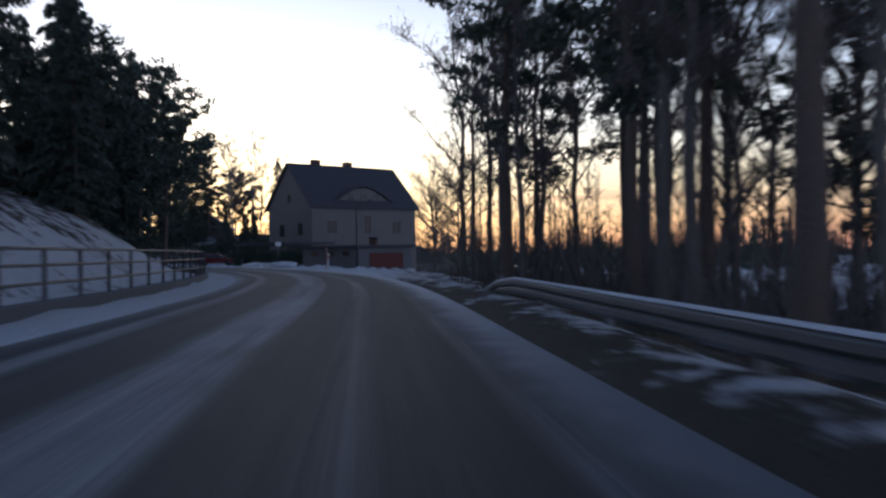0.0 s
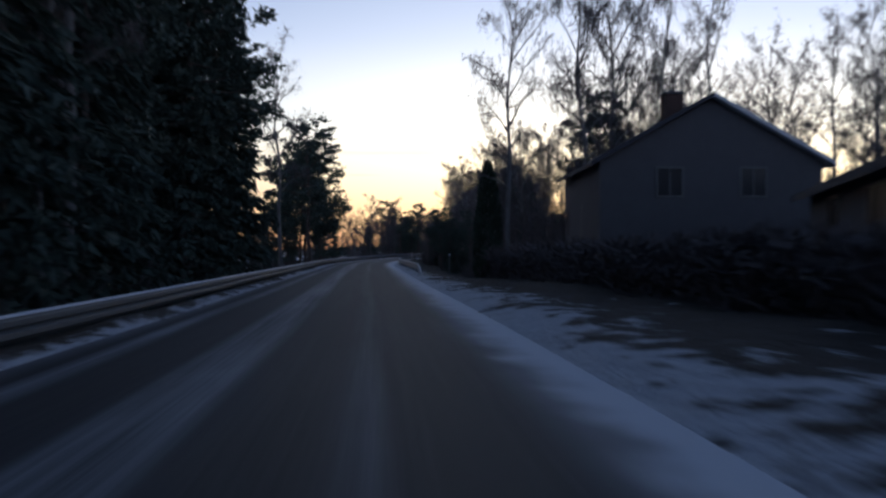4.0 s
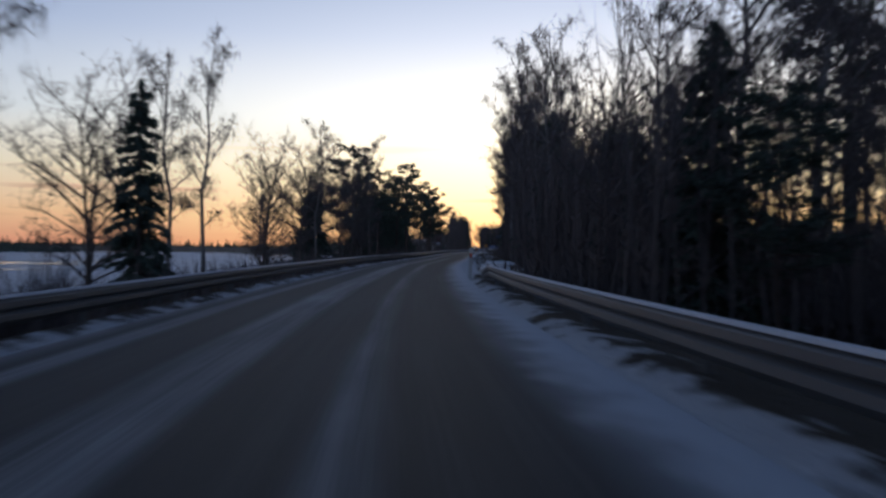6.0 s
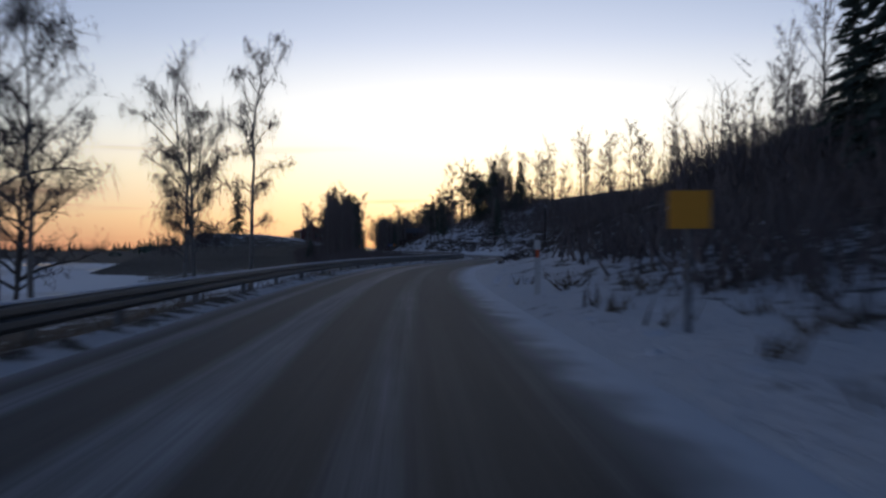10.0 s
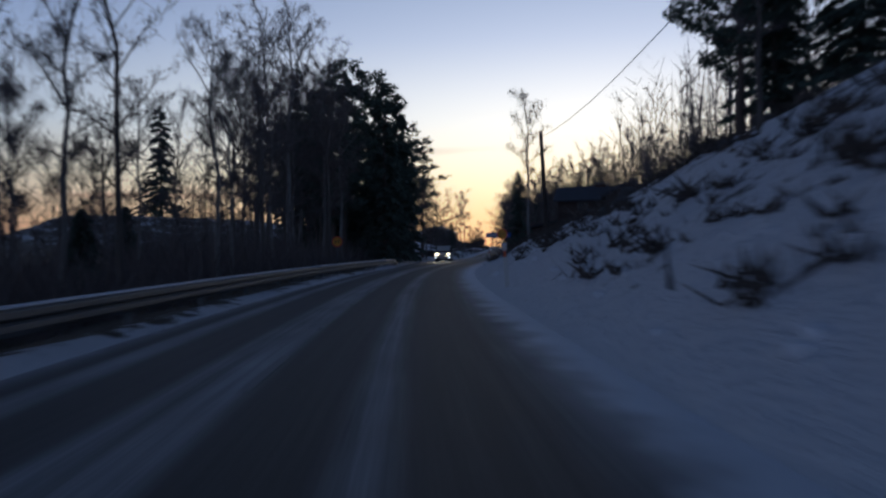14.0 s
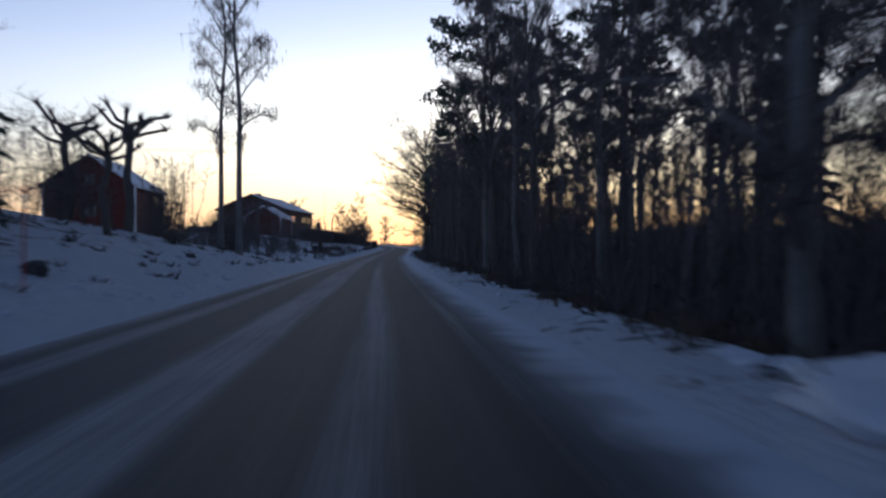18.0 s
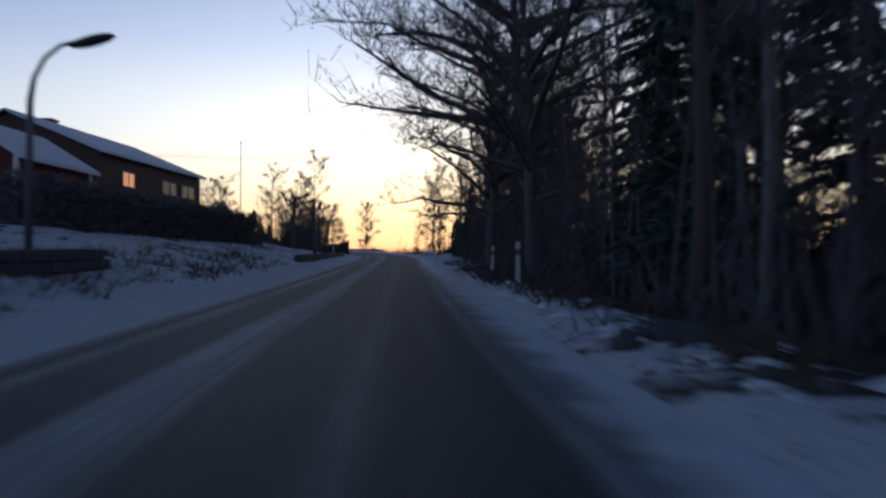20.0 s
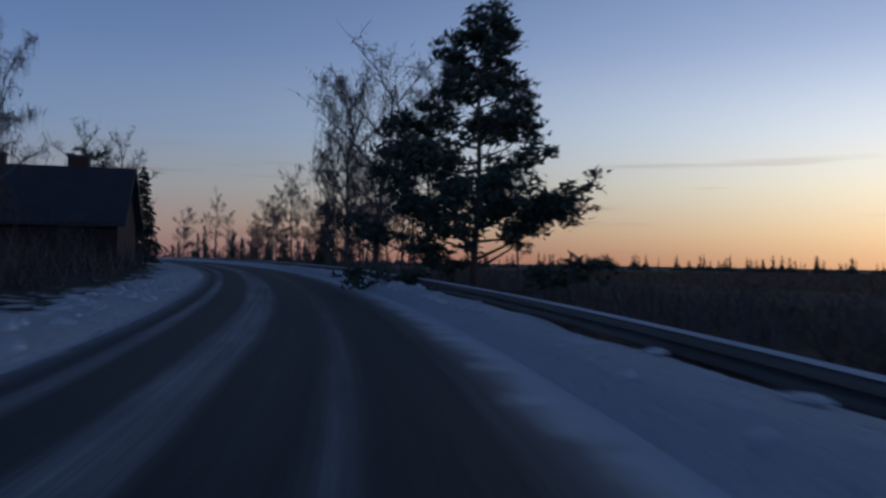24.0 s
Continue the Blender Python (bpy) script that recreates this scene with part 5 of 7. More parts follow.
def rod(name, points, radius, material, parent, sides=8, label="", radii=None):
    verts, faces = [], []
    pts = [Vector(p) for p in points]
    tube(verts, faces, pts, radii or [radius] * len(pts), sides)
    n = len(pts)
    faces.append(tuple(range(sides - 1, -1, -1)))
    faces.append(tuple(range((n - 1) * sides, n * sides)))
    return mesh_object(name, verts, faces, material, parent, label, smooth=sides > 6)


def thing(name, label, category, loc, turn=0.0, group=""):
    top = new(name)
    top.location, top.rotation_euler = loc, (0, 0, radians(turn))
    return tagged(top, label, category, group)


def letters(text, size, material, parent, m, name="lettering"):
    cu = bpy.data.curves.new(name, "FONT")
    cu.body, cu.size, cu.align_x, cu.align_y, cu.extrude = text, size, "CENTER", "CENTER", 0.003
    ob = new(name, cu)
    dg = bpy.context.evaluated_depsgraph_get()
    me = bpy.data.meshes.new_from_object(ob.evaluated_get(dg))
    bpy.data.objects.remove(ob)
    me.materials.clear()
    me.materials.append(material)
    out = new(name, me)
    out.parent, out.matrix_basis = parent, m
    return out


PLASTER = mat("grey_plaster", (0.175, 0.16, 0.15), 0.9, vary=0.15, scale=0.8, fine=30, bump=0.25)
CONCRETE = mat("concrete", (0.15, 0.155, 0.16), 0.9, vary=0.2, scale=1.2, fine=25, bump=0.3)
SLATE = mat("dark_roof_tiles", (0.07, 0.07, 0.08), 0.8, vary=0.25, scale=2, fine=18, bump=0.5)
RED_TILES = mat("red_roof_tiles", (0.20, 0.10, 0.08), 0.85, vary=0.25, scale=2, fine=18, bump=0.5)
ROOF_SNOW = mat("snow_on_roof", (0.66, 0.69, 0.75), 0.8, vary=0.15, scale=1.2, fine=20, bump=0.3)
RED_PAINT = mat("falu_red_boards", (0.13, 0.03, 0.022), 0.9, vary=0.3, scale=2.5, fine=30, bump=0.4)
RED_DOOR = mat("red_garage_door", (0.13, 0.026, 0.02), 0.7, vary=0.2, scale=2, fine=30, bump=0.2)
YELLOW_PAINT = mat("ochre_boards", (0.30, 0.19, 0.075), 0.85, vary=0.2, scale=2.5, fine=30, bump=0.3)
BROWN_PAINT = mat("brown_boards", (0.085, 0.055, 0.045), 0.9, vary=0.3, scale=2.5, fine=30, bump=0.4)
GREY_PAINT = mat("grey_boards", (0.13, 0.125, 0.13), 0.9, vary=0.25, scale=2.5, fine=30, bump=0.4)
BRICK_DARK = mat("chimney_brick", (0.12, 0.07, 0.055), 0.9, vary=0.3, scale=4, fine=30, bump=0.5)
SIGN_YELLOW = mat("sign_yellow", (0.80, 0.36, 0.03), 0.5, vary=0.08, bump=0)
SIGN_RED = mat("sign_red", (0.60, 0.05, 0.03), 0.5, vary=0.08, bump=0)
SIGN_BLUE = mat("sign_blue", (0.02, 0.09, 0.34), 0.5, vary=0.1, bump=0)
SIGN_WHITE = mat("sign_white", (0.7, 0.7, 0.68), 0.5, vary=0.08, bump=0)
BLACK = mat("black_paint", (0.015, 0.015, 0.016), 0.6, vary=0.1, bump=0)
LINE_PAINT = mat("worn_line_paint", (0.23, 0.23, 0.23), 0.8, vary=0.3, scale=4, fine=50)
LAMP_WARM = mat("warm_lamp_glass", (0.9, 0.6, 0.3), 0.4, bump=0, emit=(1.0, 0.42, 0.08), power=6.0)
WINDOW_LIT = mat("lit_window", (0.5, 0.3, 0.2), 0.3, bump=0, emit=(1.0, 0.38, 0.16), power=0.7)
HEADLIGHT = mat("headlight_glass", (0.9, 0.9, 0.85), 0.2, bump=0, emit=(1.0, 0.80, 0.48), power=14.0)
DAYLIGHT = mat("running_light", (0.9, 0.9, 0.9), 0.2, bump=0, emit=(0.9, 0.95, 1.0), power=3.0)
CAR_RED = mat("red_car_paint", (0.16, 0.015, 0.015), 0.3, 0.1, vary=0.1, bump=0)
CAR_GREY = mat("silver_car_paint", (0.33, 0.34, 0.36), 0.35, 0.4, vary=0.1, bump=0)
CAR_WHITE = mat("white_van_paint", (0.55, 0.55, 0.55), 0.35, 0.0, vary=0.1, bump=0)
TYRE = mat("tyre_rubber", (0.02, 0.02, 0.021), 0.9, vary=0.2, bump=0.2)


# ---- guard rails ----
def guard_rail(k0, k1, d, label, gap=4.0, side=1, high=0.45, first=None):
    """A W-beam on posts along the road, its ends turned down, with snow lying on its top edge."""
    top = thing("guard_rail", label, "guard rail", (0, 0, 0))
    ks = np.arange(k0, k1 + 1e-6, 0.05)
    prof = [(-0.03, 0.30), (0.03, 0.25), (0.03, 0.19), (-0.03, 0.155), (0.03, 0.12), (0.03, 0.06), (-0.03, 0.0)]
    verts, faces, snow_v, snow_f = [], [], [], []
    for k in ks:
        drop = 0.0
        edge = min(k - k0, k1 - k) * 37
        if edge < 4:
            drop = 0.42 * (1 - edge / 4) ** 2
        lift = high if first is None else float(np.interp(k, (4.0, 8.0), (first, high)))
        p = at(k, d, lift - 0.30 - drop, ground=False)
        r = spline(k)[2] * -side
        for u, v in prof:
            verts.append(p + r * u + Vector((0, 0, v)))
        for u, v in prof[::-1]:
            verts.append(p + r * (u - 0.008) + Vector((0, 0, v)))
        for u, v in ((-0.045, 0.295), (-0.035, 0.312), (-0.01, 0.318), (0.015, 0.31), (0.022, 0.285)):
            snow_v.append(p + r * u + Vector((0, 0, v)))
    n = 14
    for i in range(len(ks) - 1):
        for j in range(n):
            a, b = i * n + j, i * n + (j + 1) % n
            faces.append((a, b, b + n, a + n))
        for j in range(4):
            a = i * 5 + j
            snow_f.append((a, a + 1, a + 6, a + 5))
    mesh_object("beam", verts, faces, GALV, top)
    mesh_object("snow_edge", snow_v, snow_f, SNOWCAP, top, "thin snow lying on the beam")
    length = sum((spline(a)[0] - spline(b)[0]).length for a, b in zip(ks[1:], ks[:-1]))
    count = int(length / gap)
    post_mesh = None
    for i in range(count + 1):
        k = k0 + (k1 - k0) * (i + 0.5) / (count + 1)
        lift = high if first is None else float(np.interp(k, (4.0, 8.0), (first, high)))
        q = at(k, d + 0.10 * side, lift - 0.95, ground=False)
        if post_mesh is None:
            post = block("post", (-0.05, 0.05, -0.03, 0.03, 0, 0.95), GALV, top, 0.008)
            post_mesh = post.data
        else:
            post = new("post", post_mesh)
            post.parent = top
        post.location, post.rotation_euler = q, (0, 0, radians(turn_at(k)))
    return top


guard_rail(2.62, 15.55, -3.8, "long galvanised steel guard rail with snow along its top", side=-1, high=0.45, first=0.31)
guard_rail(-1.2, 0.50, 2.75, "snow-topped galvanised guard rail beside the lake shore", side=1, high=0.46)
guard_rail(4.9, 6.70, 2.15, "galvanised guard rail with a snow edge beside the thicket", side=1, high=0.47)
guard_rail(22.75, 27.4, 3.35, "galvanised guard rail between the road and the marsh", side=1, high=0.33)


def side_rail():
    """The rail of the lane behind the thicket."""
    top = thing("side_road_rail", "snow-covered steel rail of a lane below the road", "guard rail", (0, 0, 0))
    pts = [at(k, d, 0.72, ground=False) for k, d in ((5.75, 6.2), (5.95, 6.6), (6.15, 6.9), (6.3, 7.1))]
    rod("beam", pts, 0.07, GALV, top)
    rod("snow_edge", [p + Vector((0, 0, 0.06)) for p in pts], 0.06, SNOWCAP, top, 6)
    for p in pts:
        rod("post", [p, p - Vector((0, 0, 1.9))], 0.05, GALV, top, 6)


side_rail()


def railing():
    """Railing of uprights and three bars on a low kerb wall."""
    top = thing("roadside_railing", "dark steel railing with three bars on a low concrete wall", "railing", (0, 0, 0))
    k0, k1, d = -0.6, 1.62, -5.3
    ks = np.arange(k0, k1 + 1e-6, 0.05)
    verts, faces = [], []
    for k in ks:
        p, r = at(k, d, 0, ground=False), spline(k)[2]
        for u, v in ((-0.14, -0.5), (-0.14, 0.24), (-0.12, 0.26), (0.12, 0.26), (0.14, 0.24), (0.14, -0.5)):
            verts.append(p + r * u + Vector((0, 0, v)))
    for i in range(len(ks) - 1):
        for j in range(6):
            a, b = i * 6 + j, i * 6 + (j + 1) % 6
            faces.append((a, b, b + 6, a + 6))
    mesh_object("kerb_wall", verts, faces, CONCRETE, top, "low concrete wall")
    for z in (0.55, 0.85, 1.12):
        rod("bar", [at(k, d, z, ground=False) for k in ks], 0.028, STEEL_DARK, top, 6)
    mesh = None
    n = 48
    for i in range(n + 1):
        k = k0 + (k1 - k0) * i / n
        if mesh is None:
            ob = block("upright", (-0.03, 0.03, -0.03, 0.03, 0, 0.92), STEEL_DARK, top, 0.006)
            mesh = ob.data
        else:
            ob = new("upright", mesh)
            ob.parent = top
        ob.location, ob.rotation_euler = at(k, d, 0.22, ground=False), (0, 0, radians(turn_at(k)))


railing()

# ---- marker posts, signs, poles and lamps ----
def make_marker():
    top = thing("marker_post", "slim white roadside marker post with an orange reflector", "marker post", (0, 0, -500))
    bm = bmesh.new()
    extrude(bm, [(-0.055, -0.03), (0.055, -0.03), (0.045, 0.03), (-0.045, 0.03)], -0.3, 0.66, "z")
    part("stem", bm, PLASTIC_WHITE, top)
    bm = bmesh.new()
    extrude(bm, [(-0.04, -0.025), (0.04, -0.025), (0.035, 0.025), (-0.035, 0.025)], 0.66, 0.80, "z")
    part("band", bm, BLACK, top)
    block("reflector", (-0.025, 0.025, -0.04, -0.028, 0.66, 0.80), PLASTIC_ORANGE, top, 0.003)
    bm = bmesh.new()
    extrude(bm, [(-0.055, -0.035), (0.055, -0.035), (0.05, 0.035), (-0.05, 0.035)], 0.80, 0.97, "z")
    part("head", bm, PLASTIC_WHITE, top)
    return top


MARKER = make_marker()
MODELS.append(MARKER)


def marker(k, d, turn=0.0, lean=0.0, sink=0.0):
    m = Matrix.Translation(at(k, d, -sink)) @ Matrix.Rotation(radians(turn_at(k) + turn), 4, "Z") @ Matrix.Rotation(radians(lean), 4, "Y")
    tagged(copy_thing(MARKER, m), group="marker posts along the road")


for k, d, lean in ((1.32, 2.9, 3), (2.58, 1.95, 0), (6.67, 1.75, 2), (7.42, 2.5, -3), (9.10, 2.9, 0), (9.68, 2.25, 3), (10.4, 2.2, 0), (13.42, 2.3, 0),
                   (14.53, 2.0, -4), (15.64, 2.0, 2), (16.68, 1.85, 2), (17.285, 1.8, 3), (17.97, 2.0, 0), (20.51, 2.75, 0), (20.75, 3.1, 2), (22.88, 2.2, 0)):
    marker(k, d, lean=lean)
for k, d in ((3.05, -4.3), (13.45, -4.6), (15.62, -4.5), (21.77, -5.0), (24.0, -4.6)):
    marker(k, d, 180)


def snow_stick(k, d, tall=1.5):
    top = thing("snow_stick", "thin red snow marker stick beside the road", "marker stick", at(k, d, -0.1), turn_at(k))
    rod("stick", [(0, 0, 0), (0.02, 0, tall)], 0.014, mat_red_stick, top, 6)
    rod("band", [(0.017, 0, tall * 0.8), (0.019, 0, tall * 0.92)], 0.018, PLASTIC_WHITE, top, 6)


mat_red_stick = mat("red_stick", (0.5, 0.06, 0.03), 0.6, vary=0.1, bump=0)
for k, d in ((1.30, 2.6), (21.13, 1.9), (18.3, -4.6), (23.0, 2.2)):
    snow_stick(k, d)


def speed_sign(k, d, centre, text, turn, label):
    """A round yellow speed sign with a red rim on a steel post; centre: metres above the road."""
    p = at(k, d)
    top = thing("speed_sign", label, "road sign", (p.x, p.y, p.z), turn_at(k) + turn)
    up = at(k, d, centre, ground=False).z - p.z
    rod("post", [(0, 0.03, -0.3), (0, 0.03, up + 0.2)], 0.028, GALV, top, 8)
    for name, r, y, material in (("plate", 0.245, 0.0, SIGN_RED), ("face", 0.195, -0.008, SIGN_YELLOW)):
        bm = bmesh.new()
        extrude(bm, [(r * math.cos(a * math.pi / 16), up + r * math.sin(a * math.pi / 16)) for a in range(32)], y, y + 0.006, "y")
        ob = part(name, bm, material, top)
    for x, digit in zip((-0.085, 0.085), text):
        letters(digit, 0.27, BLACK, ob, pose(x, -0.012, up, 90), "numeral")


speed_sign(3.18, 2.4, 1.7, "70", 0, "round yellow speed sign with black 70 and a red rim")
speed_sign(3.25, -5.0, 1.55, "70", 0, "round yellow 70 sign behind the guard rail")
speed_sign(15.11, 3.0, 1.70, "50", 0, "round yellow speed sign with black 50 and a red rim")
speed_sign(15.07, -4.5, 1.4, "50", 0, "round yellow 50 sign behind the guard rail")


def plate_sign(name, label, k, d, low, boards, posts, turn=0.0, bars=True):
    """Flat boards on posts. boards: x0, x1, z0, z1, material, colour of its bars of writing."""
    p = at(k, d)
    top = thing(name, label, "road sign", (p.x, p.y, p.z), turn_at(k) + turn)
    lift = at(k, d, low, ground=False).z - p.z
    high = max(b[3] for b in boards) + lift
    for x in posts:
        rod("post", [(x, 0.04, -0.3), (x, 0.04, high)], 0.03, GALV, top, 8)
    for x0, x1, z0, z1, material, ink in boards:
        board = block("board", (x0, x1, -0.01, 0.01, z0 + lift, z1 + lift), material, top, 0.004)
        bm = bmesh.new()
        rng = random.Random(int(x0 * 100 + z0 * 77))
        x, h = x0 + 0.1, (z1 - z0) * 0.5
        while bars and x < x1 - 0.16:
            w = rng.uniform(0.04, 0.07)
            box(bm, x, x + w, -0.016, -0.0105, (z0 + z1 - h) / 2 + lift, (z0 + z1 + h) / 2 + lift)
            x += w + 0.035
        if bars:
            part("writing_bars", bm, ink, board)
        else:
            bm.free()


plate_sign("place_name_sign", "long blue place name sign on a slope", 15.36, 2.85, 1.68, [(-0.72, 0.72, 0.0, 0.27, SIGN_BLUE, SIGN_WHITE)], (-0.1,), -3)
plate_sign("direction_sign", "blue direction boards over a pale board at the junction", 9.10, 4.2, 0.70,
           [(-0.55, 0.60, 0.0, 0.19, SIGN_WHITE, BLACK), (-0.55, 0.66, 0.22, 0.42, SIGN_BLUE, SIGN_WHITE), (-0.55, 0.30, 0.43, 0.62, SIGN_BLUE, SIGN_WHITE)], (-0.35, 0.4), 4)
plate_sign("small_sign", "small grey notice on a thin post", 9.14, 3.5, 0.75, [(-0.2, 0.22, 0, 0.06, SIGN_WHITE, BLACK)], (0.0,), 0, False)
plate_sign("warning_sign", "small yellow warning sign on a post", 10.21, 2.6, 1.15, [(-0.2, 0.2, 0, 0.36, SIGN_YELLOW, BLACK)], (0.0,), 0, False)
plate_sign("bus_stop_sign", "white square sign on a post by the parking place", 1.62, 3.0, 1.6, [(-0.22, 0.22, 0, 0.3, SIGN_WHITE, BLACK)], (0.0,), 0, False)


def power_pole(k, d, tall, lean=0.0, arm=True, label="dark tarred wooden power pole"):
    top = thing("power_pole", label, "utility pole", at(k, d, -0.3), turn_at(k), "power poles")
    rod("pole", [(0, 0, 0), (lean * 0.5, 0, tall * 0.5), (lean, 0, tall)], 0.1, WOOD_POLE, top, 10, radii=[0.10, 0.09, 0.075])
    if arm:
        block("insulator", (lean - 0.05, lean + 0.05, -0.12, -0.06, tall - 0.35, tall - 0.15), PLASTIC_BLACK, top, 0.01)
    return top.location + Matrix.Rotation(radians(turn_at(k)), 3, "Z") @ Vector((lean, -0.1, tall - 0.25))


wire_ends = [power_pole(*row) for row in ((8.95, 5.4, 5.5, 0.0), (12.02, 3.3, 4.0, 0.05), (12.95, 4.0, 5.2, -0.1), (13.9, 3.9, 5.2, -0.15), (14.94, 4.6, 4.5, -0.25), (16.3, 4.6, 7.6, -0.3), (17.05, 4.3, 9.5, -0.2))]
pole = thing("pole_brace", "slanting wooden brace of a power pole", "utility pole", at(13.9, 3.9, -0.2), turn_at(13.9))
rod("strut", [(1.6, 0.2, 0.6), (-0.05, 0.0, 4.6)], 0.09, WOOD_POLE, pole, 8)
cable = thing("overhead_cable", "thin black overhead power cable between the poles", "cable", (0, 0, 0))
for a, b in zip(wire_ends[1:], wire_ends[2:]):
    pts = [a.lerp(b, i / 10) - Vector((0, 0, 0.9 * (1 - (i / 5 - 1) ** 2))) for i in range(11)]
    rod("wire", pts, 0.010, BLACK, cable, 5)


def street_lamp(k, d, tall, reach, label, turn=0.0, curved=False):
    """A pole with an arm and a lamp head over the road."""
    top = thing("street_lamp", label, "street lamp", at(k, d, -0.1), turn_at(k) + turn)
    if curved:
        pts = [(0, 0, 0), (0, 0, tall * 0.72)] + [(reach * (1 - math.cos(a)), 0, tall * 0.72 + tall * 0.26 * math.sin(a)) for a in (0.4, 0.8, 1.2, 1.5)]
        rod("pole", pts, 0.05, GALV, top, 8, radii=[0.07, 0.06, 0.045, 0.042, 0.04, 0.038])
        tip = Vector(pts[-1])
    else:
        rod("pole", [(0, 0, 0), (0, 0, tall - 0.4)], 0.06, STEEL_DARK, top, 8)
        rod("arm", [(0, 0, tall - 0.42), (reach, 0, tall)], 0.035, STEEL_DARK, top, 8)
        tip = Vector((reach, 0, tall))
    bm = bmesh.new()
    bmesh.ops.create_uvsphere(bm, u_segments=12, v_segments=8, radius=1.0)
    bmesh.ops.scale(bm, vec=(0.42, 0.14, 0.10), verts=bm.verts)
    bmesh.ops.rotate(bm, cent=(0, 0, 0), matrix=Matrix.Rotation(-0.25, 3, "Y"), verts=bm.verts)
    bmesh.ops.translate(bm, vec=tip + Vector((0.32 if reach > 0 else -0.32, 0, 0.03)), verts=bm.verts)
    part("lamp_head", bm, STEEL_DARK, top, smooth=True)


street_lamp(1.52, 7.6, 5.6, 1.3, "dark street lamp with an oval head beside the garage", 30)
street_lamp(2.60, 5.0, 4.4, 1.6, "slim street lamp with a long bright arm", 20)
street_lamp(20.41, -6.4, 4.05, 0.8, "curved grey street lamp leaning over the verge", 0, True)
flagpole = thing("flagpole", "thin white flagpole in a garden", "flagpole", at(21.99, -12.8, -0.2), 0)
rod("mast", [(0, 0, 0), (0, 0, 9.4)], 0.05, WHITE_PAINT, flagpole, 8, radii=[0.06, 0.03])
rod("finial", [(0, 0, 9.4), (0, 0, 9.52)], 0.06, WHITE_PAINT, flagpole, 8)

# worn centre line
for i in range(34):
    k = 11.3 + i * 0.12
    p = at(k, -1.02, 0.066, ground=False)
    ob = block("centre_line_dash", (-0.04, 0.04, -0.9, 0.9, -0.004, 0.002), LINE_PAINT, None, 0)
    ob.location, ob.rotation_euler = p, (0, 0, radians(turn_at(k)))
    tagged(ob, "worn white dash of the centre line", "road marking", "centre line dashes", "structure")


# ---- houses ----
FRAME_PAINT = mat("window_frame_paint", (0.17, 0.165, 0.16), 0.6, vary=0.15)


def window(parent, side, u, z, w, h, half, lit=False):
    """A framed window on a wall. side: S, N, E or W; half: the wall's distance from the middle."""
    turn, out = {"S": (0, (0, -1)), "N": (180, (0, 1)), "E": (90, (1, 0)), "W": (-90, (-1, 0))}[side]
    bm = bmesh.new()
    t = 0.07
    for x0, x1, z0, z1 in ((-w / 2, w / 2, h - t, h), (-w / 2, w / 2, 0, t), (-w / 2, -w / 2 + t, t, h - t), (w / 2 - t, w / 2, t, h - t), (-0.02, 0.02, t, h - t)):
        box(bm, x0, x1, -0.05, 0.02, z0, z1, 0.005)
    frame_ob = part("window", bm, FRAME_PAINT, parent)
    block("pane", (-w / 2 + t, w / 2 - t, -0.015, 0.0, t, h - t), WINDOW_LIT if lit else GLASS_DARK, frame_ob, 0)
    x, y = (u, 0) if side in "SN" else (0, u)
    frame_ob.location = (x + out[0] * half, y + out[1] * half, z)
    frame_ob.rotation_euler = (0, 0, radians(turn))
    return frame_ob


